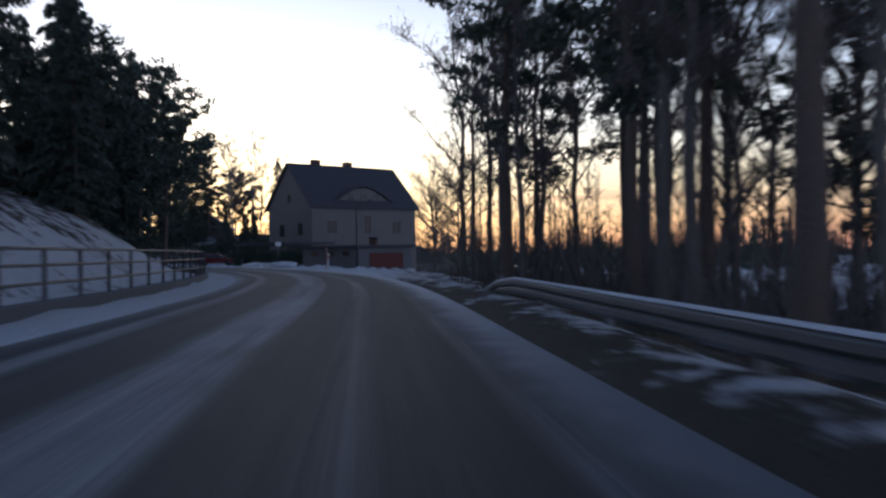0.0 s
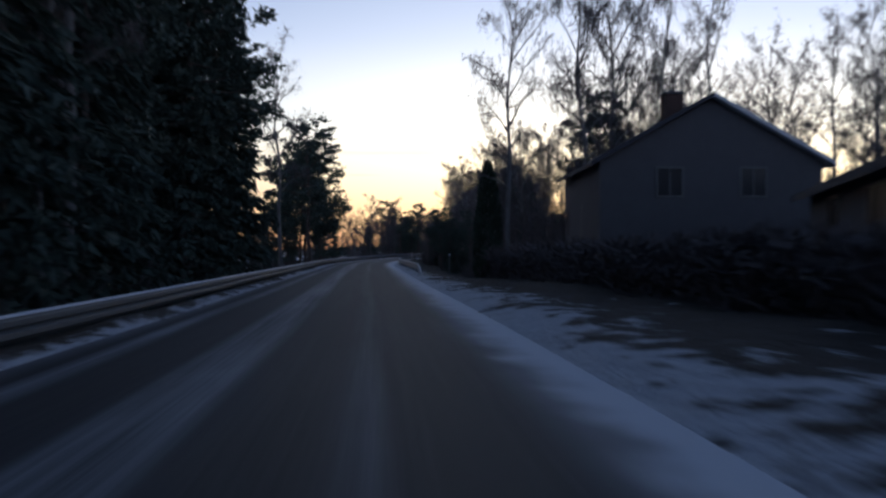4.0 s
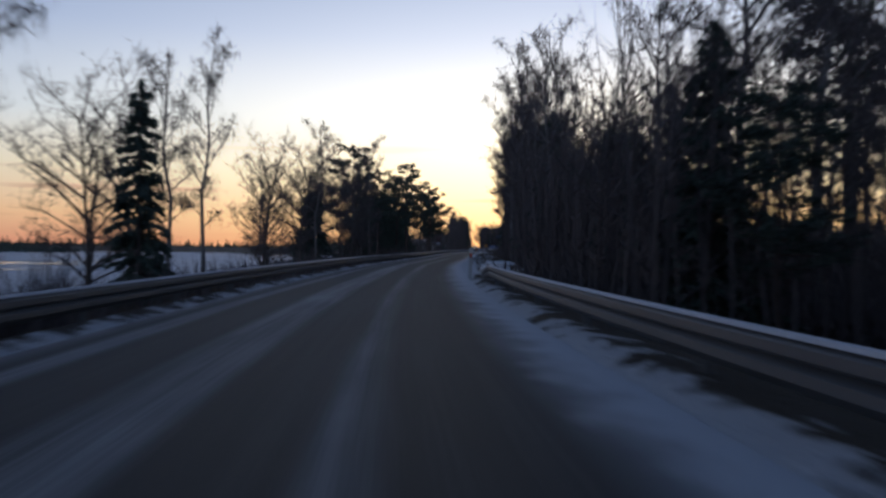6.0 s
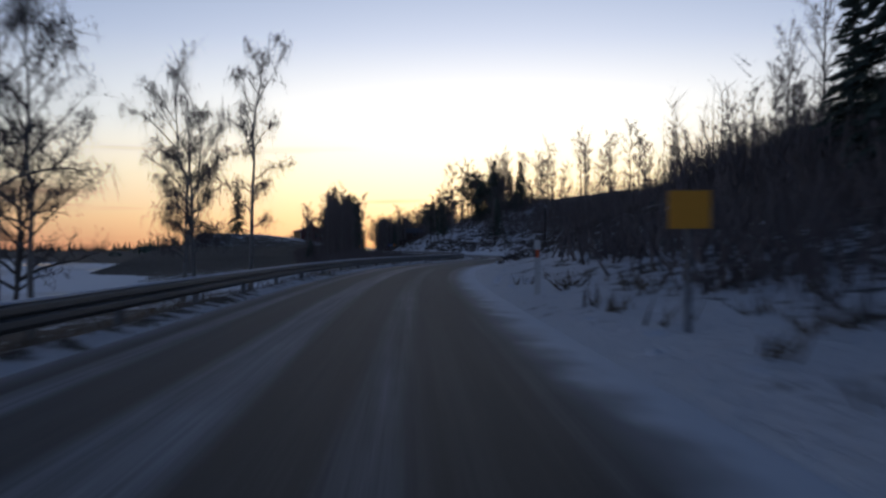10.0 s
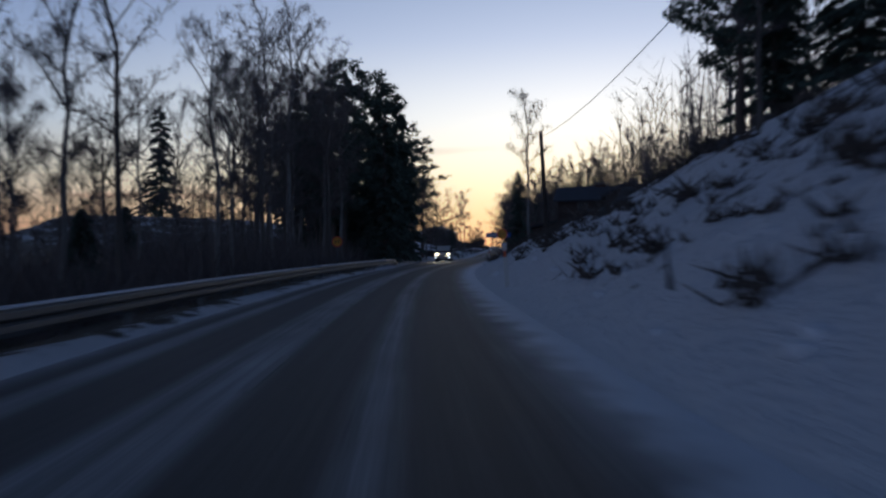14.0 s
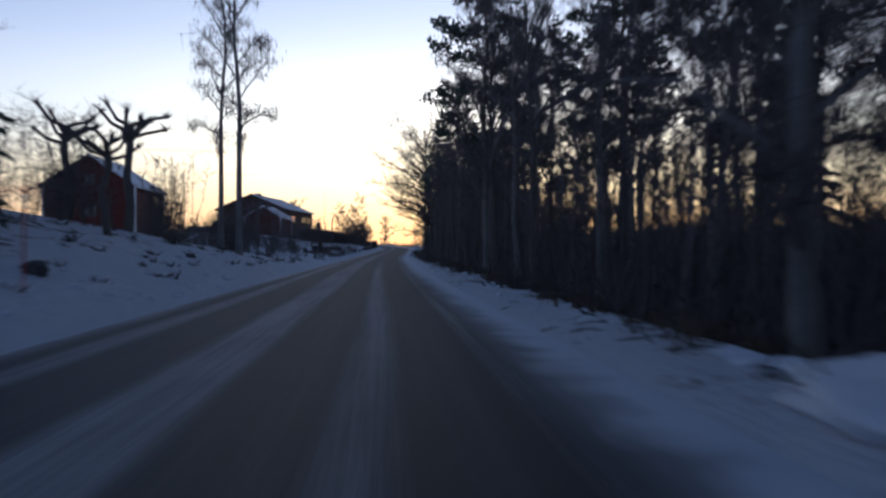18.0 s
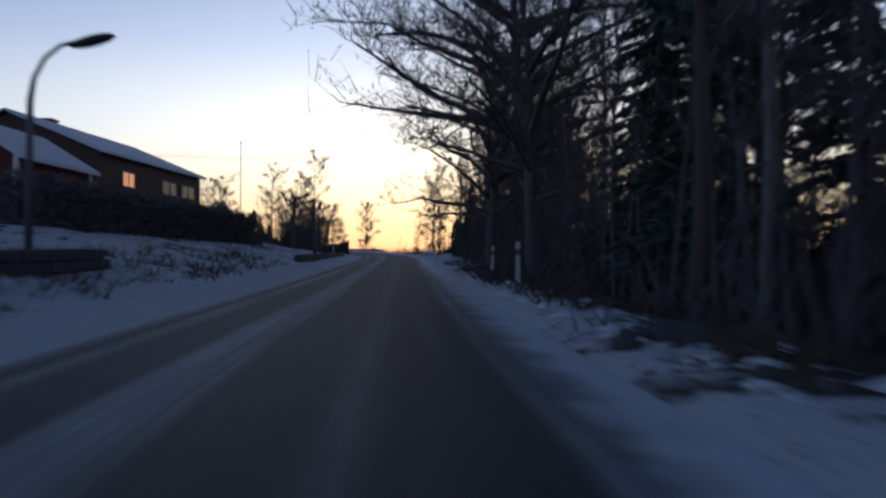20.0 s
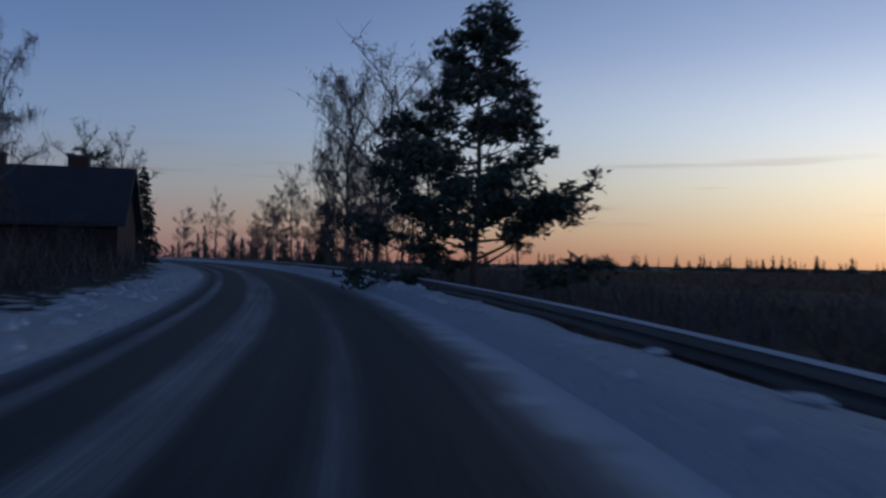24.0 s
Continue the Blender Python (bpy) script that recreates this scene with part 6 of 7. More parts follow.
def house(name, label, loc, turn, length, width, wall, roof, wall_mat, roof_mat, windows=(), chimneys=(), hip=0.0, over=0.35, corners=None, deep=1.6, snow=None, door=None):
    """A house with its ridge along its own x axis; loc: the middle of its floor."""
    top = thing(name, label, "house", loc, turn)
    l, w = length / 2, width / 2
    bm = bmesh.new()
    if hip:
        box(bm, -l, l, -w, w, -deep, wall)
    else:
        extrude(bm, [(-w, -deep), (w, -deep), (w, wall), (0, wall + roof), (-w, wall)], -l, l, "x")
    part("wall", bm, wall_mat, top)
    drop = over * roof / w
    lo, hi, ridge = wall - drop, wall + roof + 0.06, max(l - hip, 0.02)
    end = l + over
    for s in (-1, 1):
        bm = bmesh.new()
        a = [(-end, s * (w + over), lo), (end, s * (w + over), lo), (end if not hip else ridge, 0, hi), (-end if not hip else -ridge, 0, hi)]
        vs = [bm.verts.new(p) for p in a] + [bm.verts.new((p[0], p[1], p[2] + 0.16)) for p in a]
        for f in ((3, 2, 1, 0), (4, 5, 6, 7), (0, 1, 5, 4), (1, 2, 6, 5), (2, 3, 7, 6), (3, 0, 4, 7)):
            bm.faces.new([vs[i] for i in f])
        bmesh.ops.recalc_face_normals(bm, faces=bm.faces)
        part("roof", bm, snow if snow and s < 0 else roof_mat, top)
    if hip:
        for s in (-1, 1):
            bm = bmesh.new()
            a = [(s * end, -(w + over), lo), (s * end, w + over, lo), (s * ridge, 0, hi)]
            vs = [bm.verts.new(p) for p in a] + [bm.verts.new((p[0], p[1], p[2] + 0.16)) for p in a]
            for f in ((0, 1, 2), (3, 5, 4), (0, 3, 4, 1), (1, 4, 5, 2), (2, 5, 3, 0)):
                bm.faces.new([vs[i] for i in f])
            bmesh.ops.recalc_face_normals(bm, faces=bm.faces)
            part("roof", bm, roof_mat, top)
    for x, y, tall in chimneys:
        z = wall + roof * (1 - abs(y) / w)
        ch = block("chimney", (x - 0.45, x + 0.45, y - 0.32, y + 0.32, z - 0.6, z + tall), BRICK_DARK, top, 0.02)
        block("chimney_cap", (x - 0.52, x + 0.52, y - 0.39, y + 0.39, z + tall, z + tall + 0.09), CONCRETE, ch, 0.02)
    for side, u, z, ww, hh, *lit in windows:
        window(top, side, u, z, ww, hh, l if side in "EW" else w, bool(lit))
    if corners:
        for x in (-l, l):
            for y in (-w, w):
                block("corner_board", (x - 0.09, x + 0.09, y - 0.09, y + 0.09, -0.4, wall - 0.05), corners, top, 0.01)
    if door:
        x, ww, hh, material = door
        block("door", (x - ww / 2, x + ww / 2, -w - 0.05, -w + 0.02, 0, hh), material, top, 0.01)
    return top


# the big plastered house with its garage
big = house("plastered_house", "large grey plastered house with a steep dark tiled roof", (-17.9, 91.6, -0.6), 44.1, 13.2, 9.0, 6.9, 4.35, PLASTER, SLATE,
            [("W", -2.2, 0.9, 1.1, 1.3), ("W", 1.6, 0.9, 1.1, 1.3), ("W", -2.2, 3.7, 1.1, 1.4), ("W", 1.6, 3.7, 1.1, 1.4), ("W", 0.0, 7.2, 0.8, 1.0), ("S", -4.2, 3.9, 1.2, 1.4), ("S", 0.2, 3.9, 1.0, 2.0), ("S", 4.0, 3.9, 1.2, 1.4), ("S", -4.2, 0.9, 1.2, 1.3), ("S", 4.0, 0.9, 1.2, 1.3)],
            [(-3.2, 0.3, 0.95), (0.9, 0.3, 0.9)])
bm = bmesh.new()
extrude(bm, [(-3.9, 6.75)] + [(-3.9 + 7.8 * i / 14, 7.05 + 1.75 * math.sin(math.pi * i / 14) ** 1.2) for i in range(15)] + [(3.9, 6.75)], -4.1, -1.5, "y")
dormer = part("dormer", bm, PLASTER, big, "wide eyebrow dormer")
bm = bmesh.new()
arc = [(-4.15 + 8.3 * i / 14, 7.1 + 1.8 * math.sin(math.pi * i / 14) ** 1.2) for i in range(15)]
extrude(bm, arc + [(x, z + 0.14) for x, z in arc[::-1]], -4.3, -1.4, "y")
part("dormer_roof", bm, SLATE, dormer)
for x in (-2.0, 0.0, 2.0):
    window(big, "S", x * 0.8, 7.45, 0.85, 0.8, 4.1)
mast = thing("television_aerial", "tall rooftop television aerial with cross bars", "aerial", Vector((-17.9, 91.6, -0.6)) + Matrix.Rotation(radians(44.1), 3, "Z") @ Vector((1.0, 0.3, 12.0)), 44.1)
rod("mast", [(0, 0, 0), (0, 0, 3.3)], 0.03, STEEL_DARK, mast, 6)
for z, w in ((0.75, 0.6), (1.3, 0.5), (2.55, 0.8), (2.85, 0.5), (3.2, 0.8)):
    rod("element", [(-w, -w * 0.2, z), (w, w * 0.2, z)], 0.016, STEEL_DARK, mast, 5)

garage = thing("garage", "low flat-roofed concrete garage with a red door", "garage", (-10.9, 61.5, -0.75), 44.1)
block("wall", (0, 4.9, 0, 8.0, -1.2, 2.35), CONCRETE, garage, 0.02)
block("roof", (-0.35, 5.2, -0.35, 8.3, 2.35, 2.55), SLATE, garage, 0.02, "flat dark roof slab")
gate = block("door", (1.0, 4.1, -0.06, 0.02, 0.0, 1.95), RED_DOOR, garage, 0.01, "red boarded garage door")
for i in range(1, 9):
    block("board_joint", (1.0 + i * 0.344 - 0.012, 1.0 + i * 0.344 + 0.012, -0.066, -0.058, 0.03, 1.92), RED_PAINT, gate, 0)
for y in (1.2, 3.4, 5.6):
    block("window", (-0.03, 0.02, y, y + 0.9, 1.75, 2.1), GLASS_DARK, garage, 0.005)
drum = thing("roof_vent", "short round chimney on the garage roof", "chimney", Vector((-10.9, 61.5, -0.75)) + Matrix.Rotation(radians(44.1), 3, "Z") @ Vector((4.2, 4.0, 2.55)), 0)
rod("pipe", [(0, 0, -0.1), (0, 0, 0.55)], 0.34, BRICK_DARK, drum, 14)
rod("cap", [(0, 0, 0.55), (0, 0, 0.68)], 0.42, STEEL_DARK, drum, 14)

carport = thing("carport", "dark open carport with a flat roof behind a hedge", "carport", at(2.13, 9.2, 0), turn_at(2.13) + 8)
block("roof", (-1.6, 4.0, -5.5, 4.5, 2.15, 2.4), SLATE, carport, 0.02)
for x in (-1.4, 3.8):
    for y in (-5.2, 0, 4.2):
        block("post", (x - 0.07, x + 0.07, y - 0.07, y + 0.07, -0.8, 2.15), WOOD_GREY, carport, 0.01)


def hedge(k0, d0, k1, d1, tall, thick, label, seed, material=None, dense=90):
    """A clipped hedge between two places: a body of fine twigs."""
    rng = random.Random(seed)
    a, b = at(k0, d0), at(k1, d1)
    way = b - a
    side = Vector((way.y, -way.x, 0)).normalized()
    verts, faces, wv, wf = [], [], [], []
    for i in range(int(way.length * dense)):
        p = a + way * rng.random() + side * rng.uniform(-thick, thick) / 2 + Vector((0, 0, rng.uniform(-0.1, tall) - 0.1))
        e = Vector((rng.gauss(0, 0.2), rng.gauss(0, 0.2), rng.uniform(0.0, 0.35)))
        blade(verts, faces, p, p + e, 0.05, rng)
    for i in range(int(way.length * 3)):
        p = a + way * rng.random() + side * rng.uniform(-thick, thick) * 0.3
        tube(wv, wf, [p - Vector((0, 0, 0.2)), p + Vector((rng.gauss(0, 0.1), rng.gauss(0, 0.1), tall * 0.9))], [0.025, 0.008], 3)
    top = thing("hedge", label, "hedge", (0, 0, 0))
    tagged(mesh_object("stems", wv, wf, BARK_GREY, top), kind="stuff")
    tagged(mesh_object("foliage", verts, faces, material or THUJA, top), kind="stuff")


hedge(1.75, 7.6, 2.22, 7.2, 1.65, 1.0, "dense dark garden hedge beside the driveway", 1, dense=500)
hedge(2.80, 7.6, 2.84, 22, 2.1, 1.5, "dark clipped hedge behind the parking place", 12, dense=420)
hedge(2.62, 14.5, 2.86, 26, 2.6, 1.6, "tall dark overgrown hedge behind the parking place", 2, dense=420)
hedge(2.95, 8.5, 3.02, 16, 2.6, 1.6, "tall dark hedge beside the side road", 3, dense=420)
hedge(3.95, 6.6, 4.9, 5.2, 1.3, 1.0, "leafless garden hedge along the road", 4, TWIG, 260)
hedge(16.95, -8.2, 17.08, -5.4, 0.75, 0.9, "low dark leafless hedge in a snowy garden", 22, TWIG, 330)
hedge(20.6, -10.2, 21.3, -8.4, 1.5, 1.4, "dark leafless brushwood below the brown house", 21, TWIG, 420)
hedge(23.17, -5.4, 23.45, -5.6, 0.8, 0.9, "low leafless hedge by the wall", 6, TWIG, 200)
hedge(23.4, -5.7, 24.05, -6.2, 1.0, 1.5, "dark overgrown hedge along the bend", 16, TWIG, 330)

house("house", "grey wooden house with snow on its gabled roof", at(3.42, 20.5, 0), turn_at(3.4) + 80, 12, 9, 2.9, 2.6, GREY_PAINT, SLATE, [("W", 0, 1.0, 1.1, 1.2), ("W", 2.3, 1.0, 1.1, 1.2), ("S", -3, 1, 1.2, 1.2)], [(1, 0.3, 0.8)], snow=ROOF_SNOW)
house("house", "dark brown house with a broad low roof above the side road", at(3.55, 14.5, 0), turn_at(3.5) + 75, 11, 9, 1.9, 2.0, BROWN_PAINT, SLATE, [("W", -2, 0.7, 1.0, 0.9), ("W", 1.5, 0.7, 1.0, 0.9)], [(0, 0.3, 0.7)], snow=ROOF_SNOW)
house("house", "grey wooden bungalow with a snow-covered gabled roof", at(4.33, 12.4, -0.3), turn_at(4.3) + 70, 9, 8.5, 2.3, 1.9, GREY_PAINT, SLATE, [("W", -2.4, 0.9, 1.2, 1.1), ("W", 0.8, 0.9, 1.4, 1.1), ("N", -2, 1, 1.2, 1.1), ("N", 1.5, 1, 1.2, 1.1)], [(-1.5, 0.6, 1.1), (1.2, -0.4, 0.9)], snow=ROOF_SNOW)
house("house", "long low bungalow behind a snowy garden", at(4.46, 20.4, 0), turn_at(4.4) - 6, 9.5, 8, 2.2, 1.7, GREY_PAINT, SLATE, [("W", -2, 0.9, 1.2, 1.1), ("W", 1.5, 0.9, 1.2, 1.1)], [(0, 0.3, 0.8)])
house("house", "two-storey grey wooden house with a snowy roof and chimney", at(4.85, 12.4, 0), turn_at(4.8) + 86, 7.5, 8, 4.2, 2.2, GREY_PAINT, SLATE, [("W", -1.5, 2.9, 1.0, 1.1), ("W", 1.5, 2.9, 1.0, 1.1)], [(-0.5, 0.5, 1.0)], snow=ROOF_SNOW)

# on the slope past the place name sign
house("house", "long dark house with a flat ridge on top of the slope", at(16.11, 12.1, 3.7, ground=False), turn_at(16.1) - 12, 8.4, 3.6, 1.7, 1.0, BROWN_PAINT, SLATE, [("S", 1.6, 0.6, 1.0, 0.8), ("S", -2.0, 0.6, 0.9, 0.8)], [(-0.6, 0.2, 0.5)], deep=3.4)
house("house", "dark gabled house above the snowy slope", at(15.71, 12.0, 3.3, ground=False), turn_at(15.7) + 84, 4.2, 3.3, 1.4, 0.8, BROWN_PAINT, SLATE, [("W", -0.6, 0.4, 0.6, 0.6)], deep=2.4)


def deck_house():
    """The dark two-storey house with an open porch and a stair."""
    top = house("porch_house", "dark two-storey wooden house with an open porch and tall chimney", at(16.33, 10.75, 0.1), turn_at(16.4) + 62, 8.5, 9.0, 2.6, 0.85, BROWN_PAINT, SLATE,
                [("W", -2.2, 1.9, 0.5, 0.9), ("W", 1.2, 0.8, 0.9, 1.0), ("N", 0, 1.9, 0.9, 1.0)], [(-3.0, -2.2, 0.7)])
    for x in (-4.1, 4.1):
        block("porch_post", (x - 0.06, x + 0.06, 5.0, 5.1, -0.6, 2.1), BROWN_PAINT, top, 0.01)
    block("porch_floor", (-4.2, 4.2, 4.5, 5.15, 0.75, 0.88), BROWN_PAINT, top, 0.01)
    block("porch_roof", (-4.3, 4.3, 4.5, 5.25, 2.0, 2.12), SLATE, top, 0.01)
    for z in (1.15, 1.45):
        block("porch_rail", (-4.2, 4.2, 5.04, 5.1, z, z + 0.06), BROWN_PAINT, top, 0.005)


deck_house()


def board_fence():
    """A stained fence of upright boards that steps up from the driveway, open at the top."""
    top = thing("board_fence", "tall dark brown board fence with a slatted top", "fence", at(16.72, 2.5, 0), turn_at(16.72) - 62)
    n, mesh = 44, None
    for i in range(n):
        x = i * 0.17
        if mesh is None:
            ob = block("board", (0, 0.15, -0.012, 0.012, -0.3, 1.32), BROWN_PAINT, top, 0.004)
            mesh = ob.data
        else:
            ob = new("board", mesh)
            ob.parent = top
        ob.location, ob.scale = (x, 0, 0.0), (1, 1, 0.92 + 0.24 * i / n)
    for i in range(0, n + 1, 4):
        block("post", (i * 0.17 - 0.05, i * 0.17 + 0.05, 0.02, 0.12, -0.5, 1.55 + 0.3 * i / n), BROWN_PAINT, top, 0.008)
    bm = bmesh.new()
    for a, b in ((0.0, 0.07), (0.14, 0.2)):
        vs = [bm.verts.new(p) for p in ((-0.1, -0.05, 1.42 + a), (7.6, -0.05, 1.74 + a), (7.6, 0.13, 1.74 + a), (-0.1, 0.13, 1.42 + a), (-0.1, -0.05, 1.42 + b), (7.6, -0.05, 1.74 + b), (7.6, 0.13, 1.74 + b), (-0.1, 0.13, 1.42 + b))]
        for f in ((0, 3, 2, 1), (4, 5, 6, 7), (0, 1, 5, 4), (1, 2, 6, 5), (2, 3, 7, 6), (3, 0, 4, 7)):
            bm.faces.new([vs[i] for i in f])
    part("top_rail", bm, BROWN_PAINT, top)


board_fence()

# the yellow houses on the left
house("yellow_house", "small ochre wooden house with a red-brown gabled roof", at(18.0, -21.5, -0.4), turn_at(18) + 92, 8.5, 6.4, 2.5, 2.9, YELLOW_PAINT, RED_TILES, [("W", 0, 0.9, 1.1, 1.0), ("W", 0.2, 3.2, 0.9, 0.8), ("S", 1, 1, 0.9, 1)], [(2, 0.4, 0.8)], corners=YELLOW_PAINT)
house("porch", "small ochre porch with a lit lamp", at(18.12, -18.6, -0.5), turn_at(18) + 92, 4, 2.6, 2.0, 0.5, YELLOW_PAINT, RED_TILES, [("W", 0.6, 0.8, 0.6, 0.8)], corners=YELLOW_PAINT)
lamp = thing("porch_lamp", "glowing warm porch lamp on the yellow house", "lamp", at(18.03, -17.9, 1.35), turn_at(18))
bm = bmesh.new()
bmesh.ops.create_uvsphere(bm, u_segments=12, v_segments=8, radius=0.17)
part("globe", bm, LAMP_WARM, lamp, smooth=True)
block("bracket", (-0.04, 0.04, 0.1, 0.4, -0.04, 0.04), STEEL_DARK, lamp, 0.005)
hip = house("yellow_villa", "large ochre villa with a hipped roof high on the slope", at(18.75, -22.0, 0.7), turn_at(18.7) + 20, 11.5, 9, 3.9, 1.9, YELLOW_PAINT, RED_TILES,
            [("S", -4, 2.2, 0.6, 0.7, 1), ("S", -1.6, 2.0, 1.1, 1.2), ("S", 0.2, 2.0, 1.1, 1.2), ("S", 3.6, 2.2, 0.6, 0.7, 1), ("E", -2, 2, 1.1, 1.1), ("E", 1.5, 2, 1.1, 1.1)], [(0, 0, 0.9)], hip=4.6, over=0.6)
for x in np.arange(-4.5, 4.6, 1.5):
    block("veranda_post", (x - 0.04, x + 0.04, -6.2, -6.12, -1.0, 1.9), WOOD_GREY, hip, 0.005)
block("veranda_floor", (-5.0, 5.0, -6.3, -4.4, 0.75, 0.92), WOOD_GREY, hip, 0.01)
block("veranda_rail", (-5.0, 5.0, -6.22, -6.14, 1.8, 1.9), WOOD_GREY, hip, 0.005)
house("garden_shed", "little ochre garden shed with a dark door", at(18.28, -13.6, -0.2), turn_at(18.3) + 4, 2.0, 1.8, 1.75, 0.35, YELLOW_PAINT, ROOF_SNOW, corners=YELLOW_PAINT, deep=0.8, door=(0.1, 0.7, 1.5, BROWN_PAINT))
house("red_house", "dark red house with white window frames among the trees", at(17.35, -20, -0.3), turn_at(17.3) + 92, 8, 6.5, 3.0, 2.8, RED_PAINT, SLATE, [("W", 0.2, 3.3, 0.9, 1.0), ("W", -1.5, 0.9, 1.0, 1.1), ("W", 1.6, 0.9, 1.0, 1.1)], corners=WHITE_PAINT)

# further gardens on the left
house("red_garage", "dark red boarded garage with white corners and a snowy roof", at(21.0, -16.8, -0.1), turn_at(20.9) + 86, 6.5, 4.6, 2.5, 1.35, RED_PAINT, ROOF_SNOW, corners=WHITE_PAINT)
house("brown_house", "long brown house with a low roof and a band of windows", at(21.45, -20.0, 0.45), turn_at(21.4) + 84, 15, 10, 3.6, 2.0, BROWN_PAINT, SLATE, [("S", -4, 1.9, 1.6, 0.9, 1), ("S", 2.0, 1.9, 2.4, 0.9), ("S", 5.2, 1.9, 2.4, 0.9)], [(-2.0, 0.8, 0.8)], snow=ROOF_SNOW)
house("house", "low brown house with pale windows behind shrubs", at(22.3, -20, 0.2), turn_at(22.2) + 80, 12, 7, 2.6, 1.2, BROWN_PAINT, SLATE, [("S", -2, 1.1, 3.0, 0.9), ("S", 2.4, 1.1, 2.4, 0.9)], [(1, 0.3, 0.7)])
house("house", "white gabled house with grey roof beyond a garden", at(20.05, -25, 0.6), turn_at(20.3) + 92, 9, 7.5, 3.6, 2.4, RED_PAINT, SLATE, [("W", 0, 1, 1.2, 1.1), ("W", 0, 3.6, 0.9, 0.9), ("S", 2.0, 2, 1.6, 1.0)], corners=WHITE_PAINT, snow=ROOF_SNOW)
house("dark_house", "dark red wooden house close to the bend with one lit window", (-536.1, 710.9, 2.9), turn_at(24) - 4, 8.5, 6.4, 2.4, 2.4, RED_PAINT, SLATE, [("E", 0.2, 2.3, 0.7, 0.7, 1), ("E", -1.2, 0.7, 0.9, 0.9), ("W", 0, 2.3, 0.7, 0.7), ("N", -2, 0.8, 0.9, 0.9), ("N", 2, 0.8, 0.9, 0.9)], [(2.2, 0.3, 0.8), (-1.0, 0.3, 0.7)])
house("dark_house", "dark gabled house with two chimneys behind bare shrubs", (-554.5, 721.3, 2.9), turn_at(24) + 10, 7.6, 6.5, 3.0, 2.4, BROWN_PAINT, SLATE, [("W", 0.6, 2.6, 0.6, 0.7, 1)], [(-2.0, 0.2, 0.8), (1.6, 0.2, 0.8)])


# brown boards with the orange evening light put into their colour
LIT_BOARD = mat("lit_brown_boards", (0.20, 0.105, 0.05), 0.85, vary=0.25, scale=2.5, fine=30, bump=0.4)


def plank_wall():
    """A low board fence along the road: a dark stretch, then one coloured as lit that turns into the garden."""
    start = 22.0
    top = thing("garden_screen", "low brown boarded garden fence with a pale top edge", "fence", at(start, -3.8, -0.05), turn_at(22.2) + 90)
    meshes = {}
    for i in range(92):
        material = LIT_BOARD if i > 66 else BROWN_PAINT
        if material.name not in meshes:
            ob = block("board", (0, 0.17, -0.015, 0.015, -0.3, 1.2), material, top, 0.004)
            meshes[material.name] = ob.data
        else:
            ob = new("board", meshes[material.name])
            ob.parent = top
        ob.location = (i * 0.18, 0, 0.004 * (i % 3))
    block("coping", (-0.05, 16.6, -0.06, 0.06, 1.215, 1.275), WOOD_GREY, top, 0.008)
    block("side", (16.56, 16.6, 0.0, 6.0, -0.3, 1.2), BROWN_PAINT, top, 0.005)
    for i in range(9):
        block("post", (i * 2.05 - 0.05, i * 2.05 + 0.05, 0.02, 0.12, -0.5, 1.18), WOOD_GREY, top, 0.008)


plank_wall()


def stone_wall(k0, d0, k1, d1, tall, label, seed=1, course=0.2):
    """A low wall of separate rough blocks."""
    rng = random.Random(seed)
    a, b = at(k0, d0), at(k1, d1)
    top = thing("garden_wall", label, "wall", (0, 0, 0))
    way = (b - a)
    n = max(2, int(way.length / 0.62))
    meshes = []
    for m in range(4):
        ob = block("stone", (-0.30, 0.30, -0.16, 0.16, 0, course), ROCK, top, 0.03)
        meshes.append(ob.data)
        bpy.data.objects.remove(ob)
    ang = math.atan2(way.y, way.x)
    for j in range(int(round(tall / course))):
        for i in range(n):
            p = a + way * (i + 0.5 + 0.5 * (j % 2)) / (n + 0.5)
            ob = new("stone", meshes[rng.randrange(4)])
            ob.parent = top
            ob.location = p + Vector((rng.uniform(-0.01, 0.01), rng.uniform(-0.02, 0.02), j * course - 0.08))
            ob.rotation_euler = (0, 0, ang + rng.uniform(-0.04, 0.04))


stone_wall(3.92, 5.6, 4.55, 6.4, 0.6, "low grey stone wall along a garden")
stone_wall(3.95, 7.3, 3.85, 11, 0.6, "low grey stone wall beside a driveway", 2)
stone_wall(20.45, -5.6, 20.15, -6.4, 0.4, "low snowy stone edging of a garden", 3)
stone_wall(21.05, -4.6, 21.75, -4.3, 0.4, "low pale stone wall below the pollarded trees", 4)


# ---- vehicles ----
def wheel(parent, x, y, r):
    w = thing("wheel", "", "", (x, y, r))
    w.parent = parent
    bm = bmesh.new()
    bmesh.ops.create_cone(bm, cap_ends=True, segments=20, radius1=r, radius2=r, depth=0.2)
    bmesh.ops.rotate(bm, cent=(0, 0, 0), matrix=Matrix.Rotation(math.pi / 2, 3, "Y"), verts=bm.verts)
    bmesh.ops.bevel(bm, geom=[e for e in bm.edges if abs(e.verts[0].co.x - e.verts[1].co.x) < 1e-4], offset=0.03, segments=2, affect="EDGES")
    part("tyre", bm, TYRE, w, smooth=True)
    bm = bmesh.new()
    bmesh.ops.create_cone(bm, cap_ends=True, segments=16, radius1=r * 0.62, radius2=r * 0.62, depth=0.215)
    bmesh.ops.rotate(bm, cent=(0, 0, 0), matrix=Matrix.Rotation(math.pi / 2, 3, "Y"), verts=bm.verts)
    part("rim", bm, GALV, w, smooth=True)


